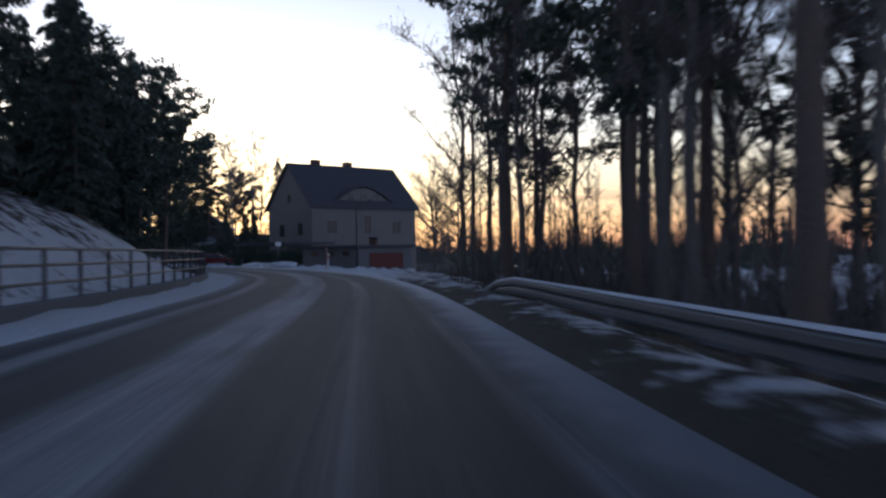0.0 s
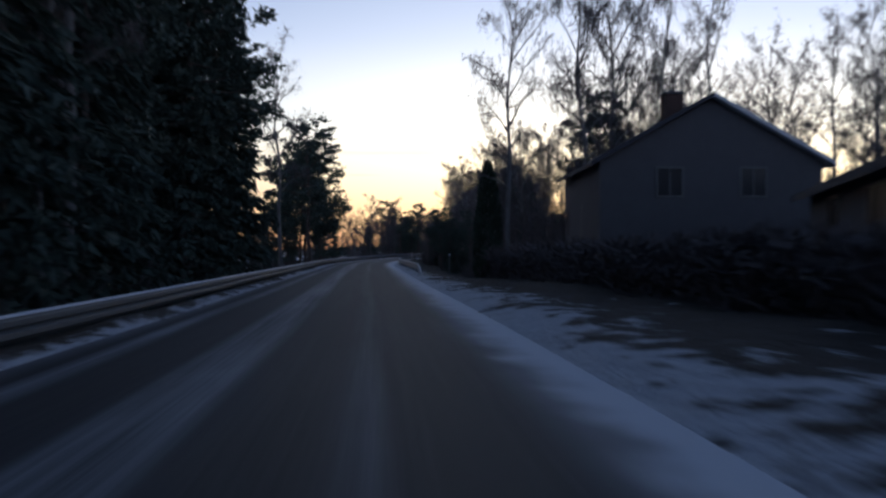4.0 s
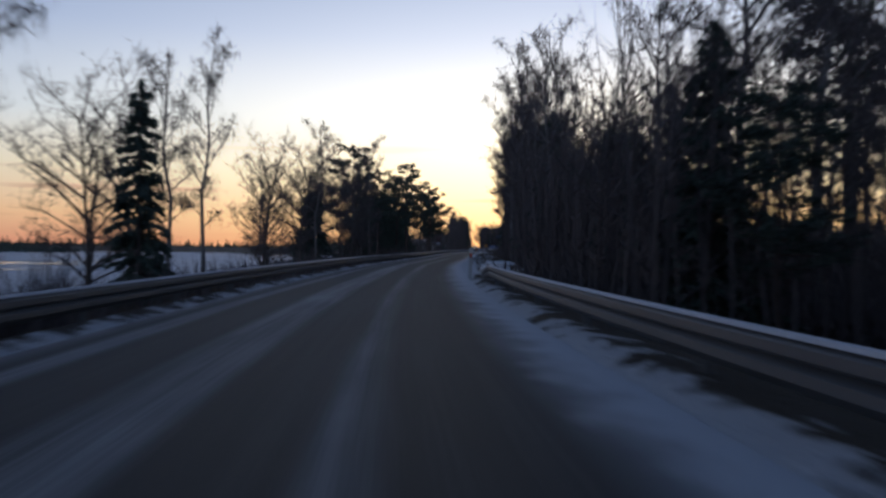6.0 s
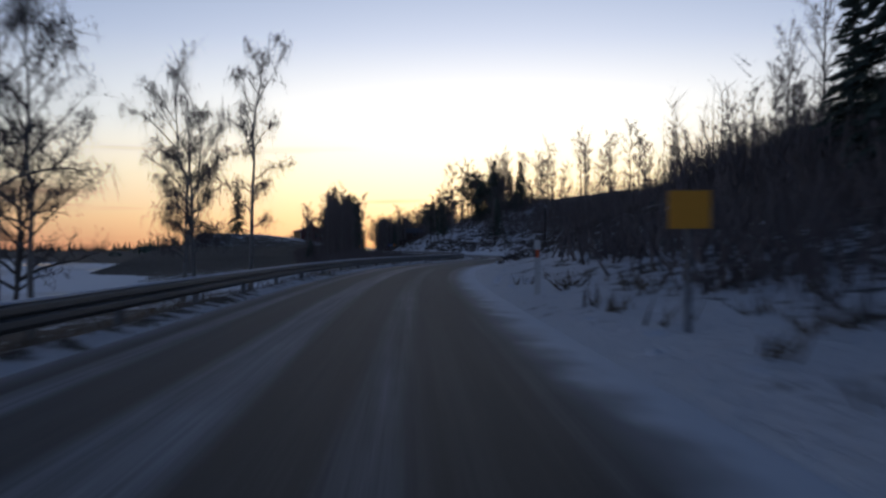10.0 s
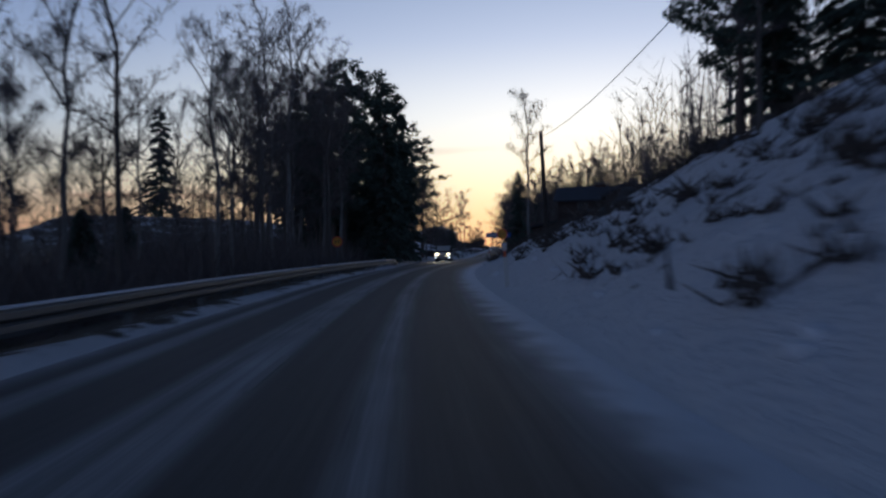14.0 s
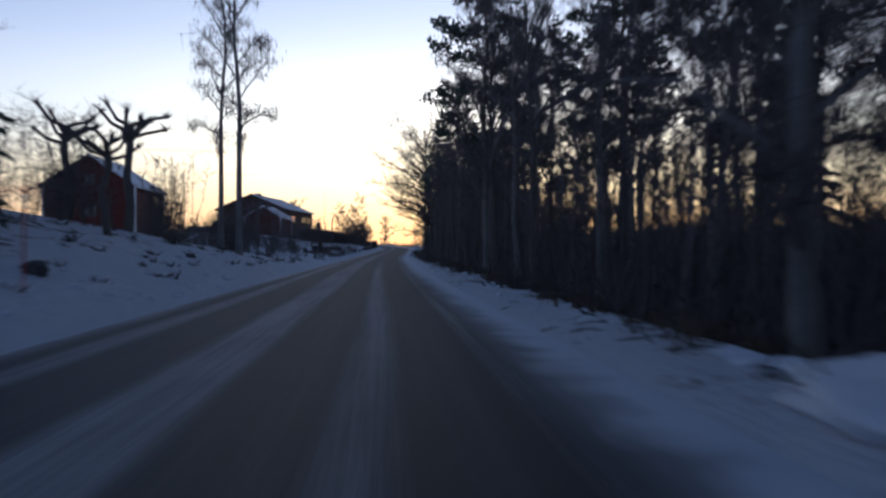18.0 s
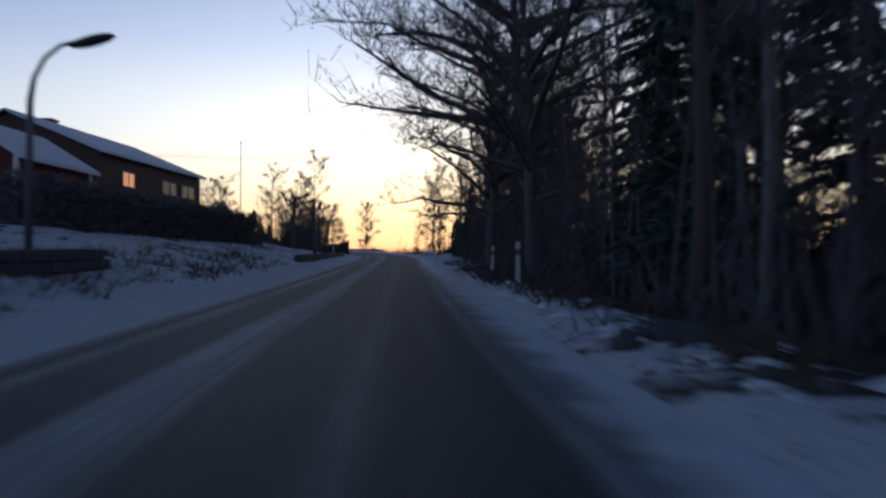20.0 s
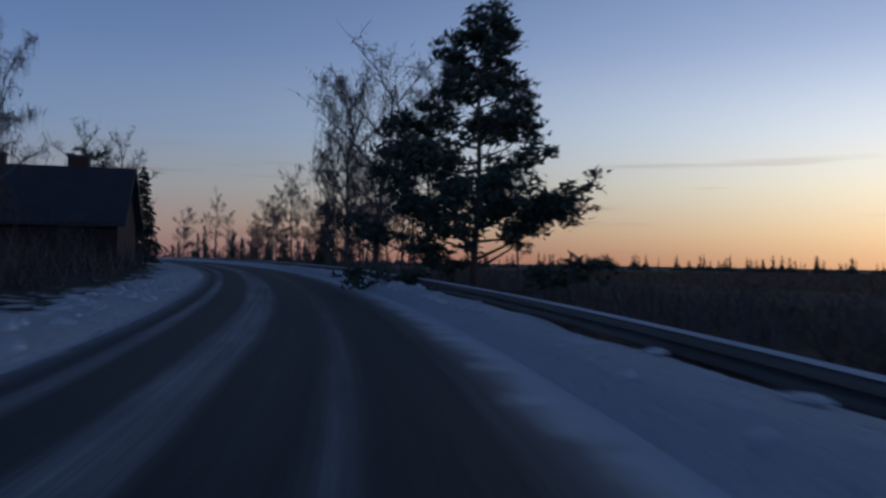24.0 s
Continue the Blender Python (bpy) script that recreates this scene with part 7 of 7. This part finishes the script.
def vehicle(name, label, loc, turn, lower, upper, width, material, wheels, r, lamps, glow, scale=1.0, rear=None):
    """A body lofted from side outlines (y forward, z up): the lower shell, and the glazed upper part drawn in towards the roof."""
    top = thing(name, label, "car", loc, turn)
    top.scale = (scale, scale, scale)
    w = width / 2
    bm = bmesh.new()
    extrude(bm, lower, -w, w, "x")
    bmesh.ops.bevel(bm, geom=list(bm.edges), offset=0.05, segments=2, affect="EDGES")
    part("body", bm, material, top, smooth=False)
    for nm, inset, ins2, m in (("roof_shell", 0.06, 0.2, material), ("glazing", 0.045, 0.185, GLASS_DARK)):
        bm = bmesh.new()
        zs = [z for _, z in upper]
        lo, hi = min(zs), max(zs)
        pts = upper
        if nm == "glazing":
            pts = [(y, lo + 0.05 + (z - lo) * 0.78) for y, z in upper]
        a = [bm.verts.new((-w + inset + (ins2 - inset) * (z - lo) / (hi - lo), y, z)) for y, z in pts]
        b = [bm.verts.new((w - inset - (ins2 - inset) * (z - lo) / (hi - lo), y, z)) for y, z in pts]
        n = len(pts)
        bm.faces.new(a[::-1])
        bm.faces.new(b)
        for i in range(n):
            bm.faces.new((a[i], a[(i + 1) % n], b[(i + 1) % n], b[i]))
        bmesh.ops.recalc_face_normals(bm, faces=bm.faces)
        if nm == "roof_shell":
            bmesh.ops.bevel(bm, geom=list(bm.edges), offset=0.04, segments=2, affect="EDGES")
        part(nm, bm, m, top)
    for y in wheels:
        for x in (-w + 0.1, w - 0.1):
            wheel(top, x, y, r)
    front = max(y for y, _ in lower)
    for x, z, ww, hh in lamps:
        for s in (-1, 1):
            block("headlight", (s * x - ww / 2, s * x + ww / 2, front - 0.12, front + 0.015, z, z + hh), HEADLIGHT if glow else GLASS_DARK, top, 0.02)
    back = min(y for y, _ in lower)
    for s in (-1, 1):
        block("tail_light", (s * (w - 0.22) - 0.14, s * (w - 0.22) + 0.14, back - 0.015, back + 0.06, 0.62, 0.78), SIGN_RED, top, 0.01)
        block("wing_mirror", (s * (w + 0.06) - 0.08, s * (w + 0.06) + 0.08, 0.62, 0.72, 0.92, 1.06), PLASTIC_BLACK, top, 0.02)
    block("front_bumper", (-w + 0.05, w - 0.05, front - 0.05, front + 0.04, 0.22, 0.42), PLASTIC_BLACK, top, 0.02)
    block("rear_bumper", (-w + 0.05, w - 0.05, back - 0.04, back + 0.05, 0.25, 0.45), PLASTIC_BLACK, top, 0.02)
    block("number_plate", (-0.24, 0.24, front + 0.035, front + 0.05, 0.33, 0.43), SIGN_WHITE, top, 0.003)
    return top


SALOON = [(-2.15, 0.28), (2.1, 0.25), (2.15, 0.55), (2.05, 0.68), (1.1, 0.82), (-1.35, 0.90), (-2.1, 0.85), (-2.18, 0.6)]
CABIN = [(-1.75, 0.86), (1.15, 0.80), (0.35, 1.30), (-0.05, 1.36), (-0.75, 1.34), (-1.3, 1.15)]
lot = turn_at(2.5)
vehicle("red_car", "low red car parked on the snowy parking place", at(2.52, 9.6, -0.02), lot - 118, SALOON, CABIN, 1.7, CAR_RED, (1.35, -1.3), 0.31, [(0.58, 0.55, 0.34, 0.12)], False)
vehicle("silver_car", "silver hatchback parked beside a hedge", at(2.36, 12.2, 0.02), lot - 122, SALOON, [(-2.05, 0.88), (1.15, 0.80), (0.4, 1.36), (-0.1, 1.44), (-1.2, 1.42), (-1.9, 1.2)], 1.7, CAR_GREY, (1.35, -1.3), 0.31, [(0.58, 0.55, 0.34, 0.12)], False)
van = vehicle("white_van", "white delivery van with its headlights on in the oncoming lane", at(16.03, -2.35, 0.06, ground=False), turn_at(16.03) + 180,
              [(-2.4, 0.28), (2.35, 0.25), (2.45, 0.6), (2.35, 0.9), (1.55, 1.08), (-2.45, 1.1)], [(-2.42, 1.06), (1.6, 1.04), (0.85, 1.72), (0.55, 1.84), (-2.2, 1.86), (-2.38, 1.7)], 1.85, CAR_WHITE, (1.55, -1.5), 0.33, [(0.68, 0.78, 0.34, 0.16)], True, 0.72)
for s in (-1, 1):
    for i in range(3):
        block("running_light", (s * (0.74 + 0.06 * i) - 0.018, s * (0.74 + 0.06 * i) + 0.018, 2.36, 2.475, 0.42, 0.60), DAYLIGHT, van, 0.004)
beams = bpy.data.lights.new("headlight_beam", "SPOT")
beams.energy, beams.color, beams.spot_size, beams.spot_blend, beams.shadow_soft_size = 260, (1.0, 0.8, 0.52), radians(70), 0.8, 0.12
for s in (-1, 1):
    ob = new("headlight_beam", beams)
    eye = van.location + Matrix.Rotation(radians(turn_at(16.03) + 180), 3, "Z") @ Vector((s * 0.49, 1.82, 0.62))
    ahead = Matrix.Rotation(radians(turn_at(16.03) + 180), 3, "Z") @ Vector((0, 1, -0.11))
    ob.matrix_world = look(eye, eye + ahead)

# ---- small things ----
def bin_thing(k, d, tall=1.0, label="black wheeled rubbish bin by a driveway", turn=0, material=None, scale=1.0):
    top = thing("wheelie_bin", label, "bin", at(k, d, -0.02), turn_at(k) + turn)
    top.scale = (scale, scale, scale)
    bm = bmesh.new()
    lo = [bm.verts.new(p) for p in ((-0.22, -0.26, 0.06), (0.22, -0.26, 0.06), (0.22, 0.26, 0.06), (-0.22, 0.26, 0.06))]
    hi = [bm.verts.new(p) for p in ((-0.29, -0.34, tall * 0.92), (0.29, -0.34, tall * 0.92), (0.29, 0.34, tall * 0.92), (-0.29, 0.34, tall * 0.92))]
    bm.faces.new(lo[::-1])
    bm.faces.new(hi)
    for i in range(4):
        bm.faces.new((lo[i], lo[(i + 1) % 4], hi[(i + 1) % 4], hi[i]))
    bmesh.ops.bevel(bm, geom=list(bm.edges), offset=0.03, segments=2, affect="EDGES")
    part("tub", bm, material or PLASTIC_BLACK, top)
    block("lid", (-0.32, 0.32, -0.37, 0.38, tall * 0.92, tall), material or PLASTIC_BLACK, top, 0.03)
    rod("handle", [(-0.25, 0.42, tall * 0.95), (0.25, 0.42, tall * 0.95)], 0.02, PLASTIC_BLACK, top, 8)
    for x in (-0.27, 0.27):
        rod("wheel", [(x - 0.03, 0.25, 0.1), (x + 0.03, 0.25, 0.1)], 0.1, TYRE, top, 12)


bin_thing(3.86, 5.2, 0.85)
bin_thing(3.70, 5.9, 0.85, "black wheeled bin standing beside the snowy drive")
bin_thing(2.12, 6.5, 0.9, "black wheeled bin at the end of the hedge")
for k, d in ((17.33, -4.25), (17.38, -4.4)):
    bin_thing(k, d, 1.0, "low dark round-edged bin on the snowy verge", scale=0.38)


def letterbox(k, d, label, twin=False):
    top = thing("letterbox", label, "letterbox", at(k, d, -0.1), turn_at(k))
    block("post", (-0.07, 0.07, -0.07, 0.07, 0, 0.72), WOOD_GREY, top, 0.01)
    bm = bmesh.new()
    extrude(bm, [(-0.2, 0.7), (0.2, 0.7), (0.2, 0.98), (0.0, 1.1), (-0.2, 0.98)], -0.16, 0.16, "y")
    part("case", bm, PLASTIC_BLACK, top)
    block("snow_cap", (-0.17, 0.17, -0.14, 0.14, 1.04, 1.14), SNOWCAP, top, 0.04)


letterbox(3.95, 5.3, "dark letterbox with a snow cap on a post")
letterbox(19.62, -5.0, "dark letterbox on a post beside the road")
for k, d in ((20.02, -6.1), (20.06, -6.15)):
    top = thing("gate_post", "brick gate post with a pale cap", "gate post", at(k, d, -0.1), turn_at(k))
    block("shaft", (-0.2, 0.2, -0.2, 0.2, 0, 0.72), PLASTIC_BLACK, top, 0.02)
    block("cap", (-0.15, 0.15, -0.15, 0.15, 0.72, 1.0), BRICK_DARK, top, 0.02)
for k, d in ((17.29, -4.3), (17.4, -4.15), (17.43, -4.05), (17.45, -3.95), (17.5, -4.0), (18.06, -6.2), (21.1, -6.9)):
    top = thing("garden_stake", "short pale wooden stake in the snow", "stake", at(k, d, -0.2), turn_at(k))
    rod("stake", [(0, 0, 0), (0.01, 0, 0.78)], 0.028, WOOD_GREY, top, 6)
    rod("tip", [(0.01, 0, 0.78), (0.01, 0, 0.82)], 0.018, WOOD_GREY, top, 6)


def rock(k, d, size, seed, label="dark boulder half covered with snow"):
    rng = random.Random(seed)
    bm = bmesh.new()
    bmesh.ops.create_icosphere(bm, subdivisions=3, radius=1.0)
    sx, sy, sz = size * rng.uniform(0.9, 1.4), size * rng.uniform(0.7, 1.1), size * rng.uniform(0.5, 0.75)
    for v in bm.verts:
        n = 1 + 0.42 * noise.noise(v.co * 1.5 + Vector((seed, 0, 0))) + 0.2 * noise.noise(v.co * 4 + Vector((0, seed, 0)))
        v.co = Vector((v.co.x * sx * n, v.co.y * sy * n, v.co.z * sz * n))
    me = bpy.data.meshes.new("boulder")
    bm.to_mesh(me)
    bm.free()
    me.materials.append(ROCK)
    ob = new("boulder", me)
    ob.location, ob.rotation_euler = at(k, d, size * 0.12), (0, 0, rng.uniform(0, 6))
    tagged(ob, label, "boulder", "boulders beside the road")


RNG = random.Random(77)
for i, (k, d, s) in enumerate(((3.02, 3.7, 0.45), (3.05, 5.0, 0.5), (2.96, 3.5, 0.4), (2.9, 3.0, 0.3), (3.0, 6.6, 0.5), (3.12, 2.3, 0.22), (3.2, 2.2, 0.2), (3.3, 2.3, 0.2), (3.5, 2.6, 0.28), (3.55, 3.3, 0.25), (2.44, 2.0, 0.24), (2.46, 2.4, 0.26), (2.45, 2.75, 0.22),
                               (18.0, -7.2, 0.5), (18.05, -6.6, 0.42), (17.55, -8.2, 0.3), (17.58, -7.6, 0.26), (17.62, -8.6, 0.32), (17.5, -8.8, 0.28), (17.66, -7.8, 0.24), (17.57, -8.9, 0.2), (17.6, -8.0, 0.2), (18.35, -5.2, 0.25), (14.25, 7.0, 0.35), (14.6, 5.2, 0.28), (14.9, 6.1, 0.3), (20.2, 2.6, 0.25), (20.55, 3.1, 0.3), (20.7, 2.7, 0.22))):
    rock(k, d, s, i)
for i in range(46):
    k = RNG.uniform(11.2, 15.3)
    rock(k, RNG.uniform(3.5, 12), RNG.uniform(0.12, 0.3), 100 + i, "small dark stone in the snowy slope")
for i in range(30):
    k = RNG.uniform(2.3, 3.4) if i < 12 else RNG.uniform(16.6, 21.2)
    rock(k, RNG.uniform(2.0, 3.2), RNG.uniform(0.08, 0.18), 200 + i, "dark clod of earth thrown up by the plough")


def log_pile(k, d, n, label):
    top = thing("log_pile", label, "log pile", at(k, d, 0), turn_at(k) + 4)
    rng = random.Random(n)
    for i in range(n):
        r = rng.uniform(0.09, 0.14)
        x, z = (i % 5) * 0.24 - 0.5, 0.12 + (i // 5) * 0.2
        rod("log", [(x, -1.2 + rng.uniform(-0.2, 0.2), z), (x + rng.uniform(-0.03, 0.03), 1.1 + rng.uniform(-0.2, 0.2), z)], r, BARK_SPRUCE, top, 8)
    block("snow_cover", (-0.6, 0.55, -1.0, 0.9, 0.14 + (n // 5) * 0.2, 0.2 + (n // 5) * 0.2), SNOWCAP, top, 0.05)


log_pile(17.74, -5.5, 10, "stack of dark logs with snow on it beside the road")
log_pile(17.95, -6.3, 15, "long stack of cut timber under snow")
log_pile(16.95, -8.5, 10, "stack of logs at the edge of a garden")
log_pile(19.9, -6.3, 6, "few dark logs in the snow by a gate")


def snow_heap(k, d, size, seed):
    """Lumps pushed aside by the plough."""
    bm = bmesh.new()
    bmesh.ops.create_icosphere(bm, subdivisions=4, radius=1.0)
    for v in bm.verts:
        n = 1 + 0.35 * noise.noise(v.co * 1.6 + Vector((seed, 2, 0))) + 0.2 * noise.noise(v.co * 4.5 + Vector((0, seed, 0)))
        v.co = Vector((v.co.x * size * 1.3 * n, v.co.y * size * 2.4 * n, v.co.z * size * 0.42 * n))
    ob = part("snow_mound", bm, SNOWCAP, smooth=True)
    ob.location, ob.rotation_euler = at(k, d, 0.0), (0, 0, radians(turn_at(k)))
    tagged(ob, "lumpy mound of ploughed snow at the roadside", "snow mound", "snow mounds beside the road")


for i, (k, d, s) in enumerate(((1.62, 3.2, 0.8), (1.8, 3.3, 0.7), (2.47, 2.4, 0.72), (3.95, 3.2, 0.55), (6.85, 3.0, 0.5), (7.05, 3.6, 0.6), (16.9, 2.6, 0.6), (17.35, 2.6, 0.5), (17.7, 2.8, 0.55), (18.1, 2.7, 0.5), (21.35, 2.9, 0.6), (21.9, 4.3, 0.5), (22.2, 4.2, 0.5), (23.6, -5.0, 0.8), (23.9, -5.2, 0.9), (24.1, -5.2, 0.8))):
    snow_heap(k, d, s, i * 3.7)


def snow_clods():
    """Lumps of broken snow and ice along the ploughed verges."""
    rng = random.Random(91)
    bm = bmesh.new()
    bmesh.ops.create_icosphere(bm, subdivisions=1, radius=1.0)
    shape = [v.co.copy() for v in bm.verts]
    tris = [tuple(v.index for v in f.verts) for f in bm.faces]
    bm.free()
    verts, faces = [], []
    for k0, k1, d0, d1, count, size in ((0.95, 1.95, 3.8, 4.9, 330, 0.16), (2.9, 3.5, 2.0, 3.2, 130, 0.13), (2.3, 2.6, 1.6, 3.6, 70, 0.12), (6.7, 9.0, 2.1, 3.6, 300, 0.10), (9.6, 10.8, 2.0, 3.0, 120, 0.09),
                                        (11.0, 16.4, 2.0, 3.4, 420, 0.10), (16.5, 21.4, 2.0, 3.3, 620, 0.13), (21.2, 22.4, 3.0, 4.2, 160, 0.12), (17.2, 21.0, -5.5, -3.5, 260, 0.10), (23.0, 25.0, -4.4, -3.3, 260, 0.13), (22.5, 25.5, 2.0, 2.8, 260, 0.10)):
        for _ in range(count):
            q = at(rng.uniform(k0, k1), rng.uniform(d0, d1), -0.01)
            r = size * rng.uniform(0.3, 1.15)
            sx, sy, sz = r * rng.uniform(0.8, 1.5), r * rng.uniform(0.8, 1.5), r * rng.uniform(0.4, 0.8)
            base = len(verts)
            for c in shape:
                n = rng.uniform(0.75, 1.2)
                verts.append((q.x + c.x * sx * n, q.y + c.y * sy * n, q.z + c.z * sz * n))
            faces.extend(tuple(base + i for i in f) for f in tris)
    tagged(mesh_object("snow_clods", verts, faces, SNOWCAP), "broken lumps of ploughed snow along the verges", "snow", kind="stuff")


snow_clods()


# side roads: swept surface over the ground
def side_road(name, label, line, wide, mouth=0.0):
    verts, faces, uvs = [], [], []
    run = 0.0
    fine = []
    for (k0, d0), (k1, d1) in zip(line, line[1:]):
        for i in range(8):
            fine.append((k0 + (k1 - k0) * i / 8, d0 + (d1 - d0) * i / 8))
    fine.append(line[-1])
    pts = [at(k, d) for k, d in fine]
    for i, (k, d) in enumerate(fine):
        if i:
            run += (pts[i] - pts[i - 1]).length
        open_by = mouth * math.exp(-(max(d, 0) / 5.8) ** 2)
        own = min(max((d - 2.0) / 5.0, 0), 1)
        for j in range(19):
            f = max(-1, min(1, (j - 1) / 8 - 1))
            skirt = j in (0, 18)
            w = wide + open_by * (0.72 if f > 0 else 1)     # the nearer corner is rounded more
            kk = k + f * (w / 2 + (0.7 if skirt else 0)) / 37.2
            q = at(kk, d, 0.035)
            if d < 2.4:
                q.z = max(q.z, at(kk, d, 0.05 - 0.0222 * (d - 0.3), ground=False).z)
            verts.append(q - Vector((0, 0, 0.07 if skirt else 0)))
            uvs.append(((f * 1.9 - 0.7) * own + min(d, 0.55 + 0.12 * min(max(d - 1, 0), 2)) * (1 - own), (run + 200) * own + (kk + 2.9) * 37.2 * (1 - own)))
    for i in range(len(pts) - 1):
        for j in range(18):
            a = i * 19 + j
            faces.append((a, a + 19, a + 20, a + 1))
    ob = mesh_object(name, verts, faces, ROAD_TOP, smooth=True)
    layer = ob.data.uv_layers.new(name="plan")
    for loop in ob.data.loops:
        layer.data[loop.index].uv = uvs[loop.vertex_index]
    tagged(ob, label, "road", kind="structure")


side_road("side_road", "snow-dusted side road joining at the junction", [(9.36, 0.3), (9.36, 1.4), (9.36, 2.2), (9.39, 4), (9.43, 8), (9.45, 18), (9.45, 34)], 6.6, 14.0)
side_road("side_road", "snowy side road climbing to the houses", [(2.84, 1.4), (2.92, 5), (3.1, 10), (3.2, 14), (3.25, 20)], 3.4)


# tyre tracks across the snow of the layby
def tyre_track(line):
    fine = []
    for (k0, d0), (k1, d1) in zip(line, line[1:]):
        for i in range(6):
            fine.append((k0 + (k1 - k0) * i / 6, d0 + (d1 - d0) * i / 6))
    pts = [at(k, d) for k, d in fine]
    verts, faces = [], []
    for i, p in enumerate(pts):
        way = pts[min(i + 1, len(pts) - 1)] - pts[max(i - 1, 0)]
        side = Vector((way.y, -way.x, 0)).normalized() * 0.05
        for s in (-1, 1):
            q = p + side * s
            k, d = fine[i]
            low = max(p.z, at(k, d, 0.012 + 0.05, ground=False).z if d < 1.85 else p.z)
            verts.append((q.x, q.y, low + 0.006))
    for i in range(len(pts) - 1):
        faces.append((2 * i, 2 * i + 1, 2 * i + 3, 2 * i + 2))
    tagged(mesh_object("tyre_track", verts, faces, TRACK), "dark tyre track pressed into the snow of the layby", "tyre track", kind="structure")


TRACK = mat("pressed_snow", (0.13, 0.13, 0.14), 0.9, vary=0.3, bump=0.3)
tyre_track([(21.98, 1.25), (22.06, 1.28), (22.088, 1.35), (22.102, 1.40), (22.118, 1.44), (22.144, 1.37), (22.186, 0.96)])
tyre_track([(21.98, 2.2), (22.06, 2.05), (22.096, 2.0), (22.114, 1.95), (22.14, 1.88), (22.164, 1.83), (22.182, 1.59), (22.21, 1.3)])

# the models that the copies were taken from
for proto in PINES + SPRUCES + BIRCHES + ALDERS + BUSHES + THUJAS + POLLARDS + MODELS:
    for ob in (*proto.children_recursive, proto):
        bpy.data.objects.remove(ob)
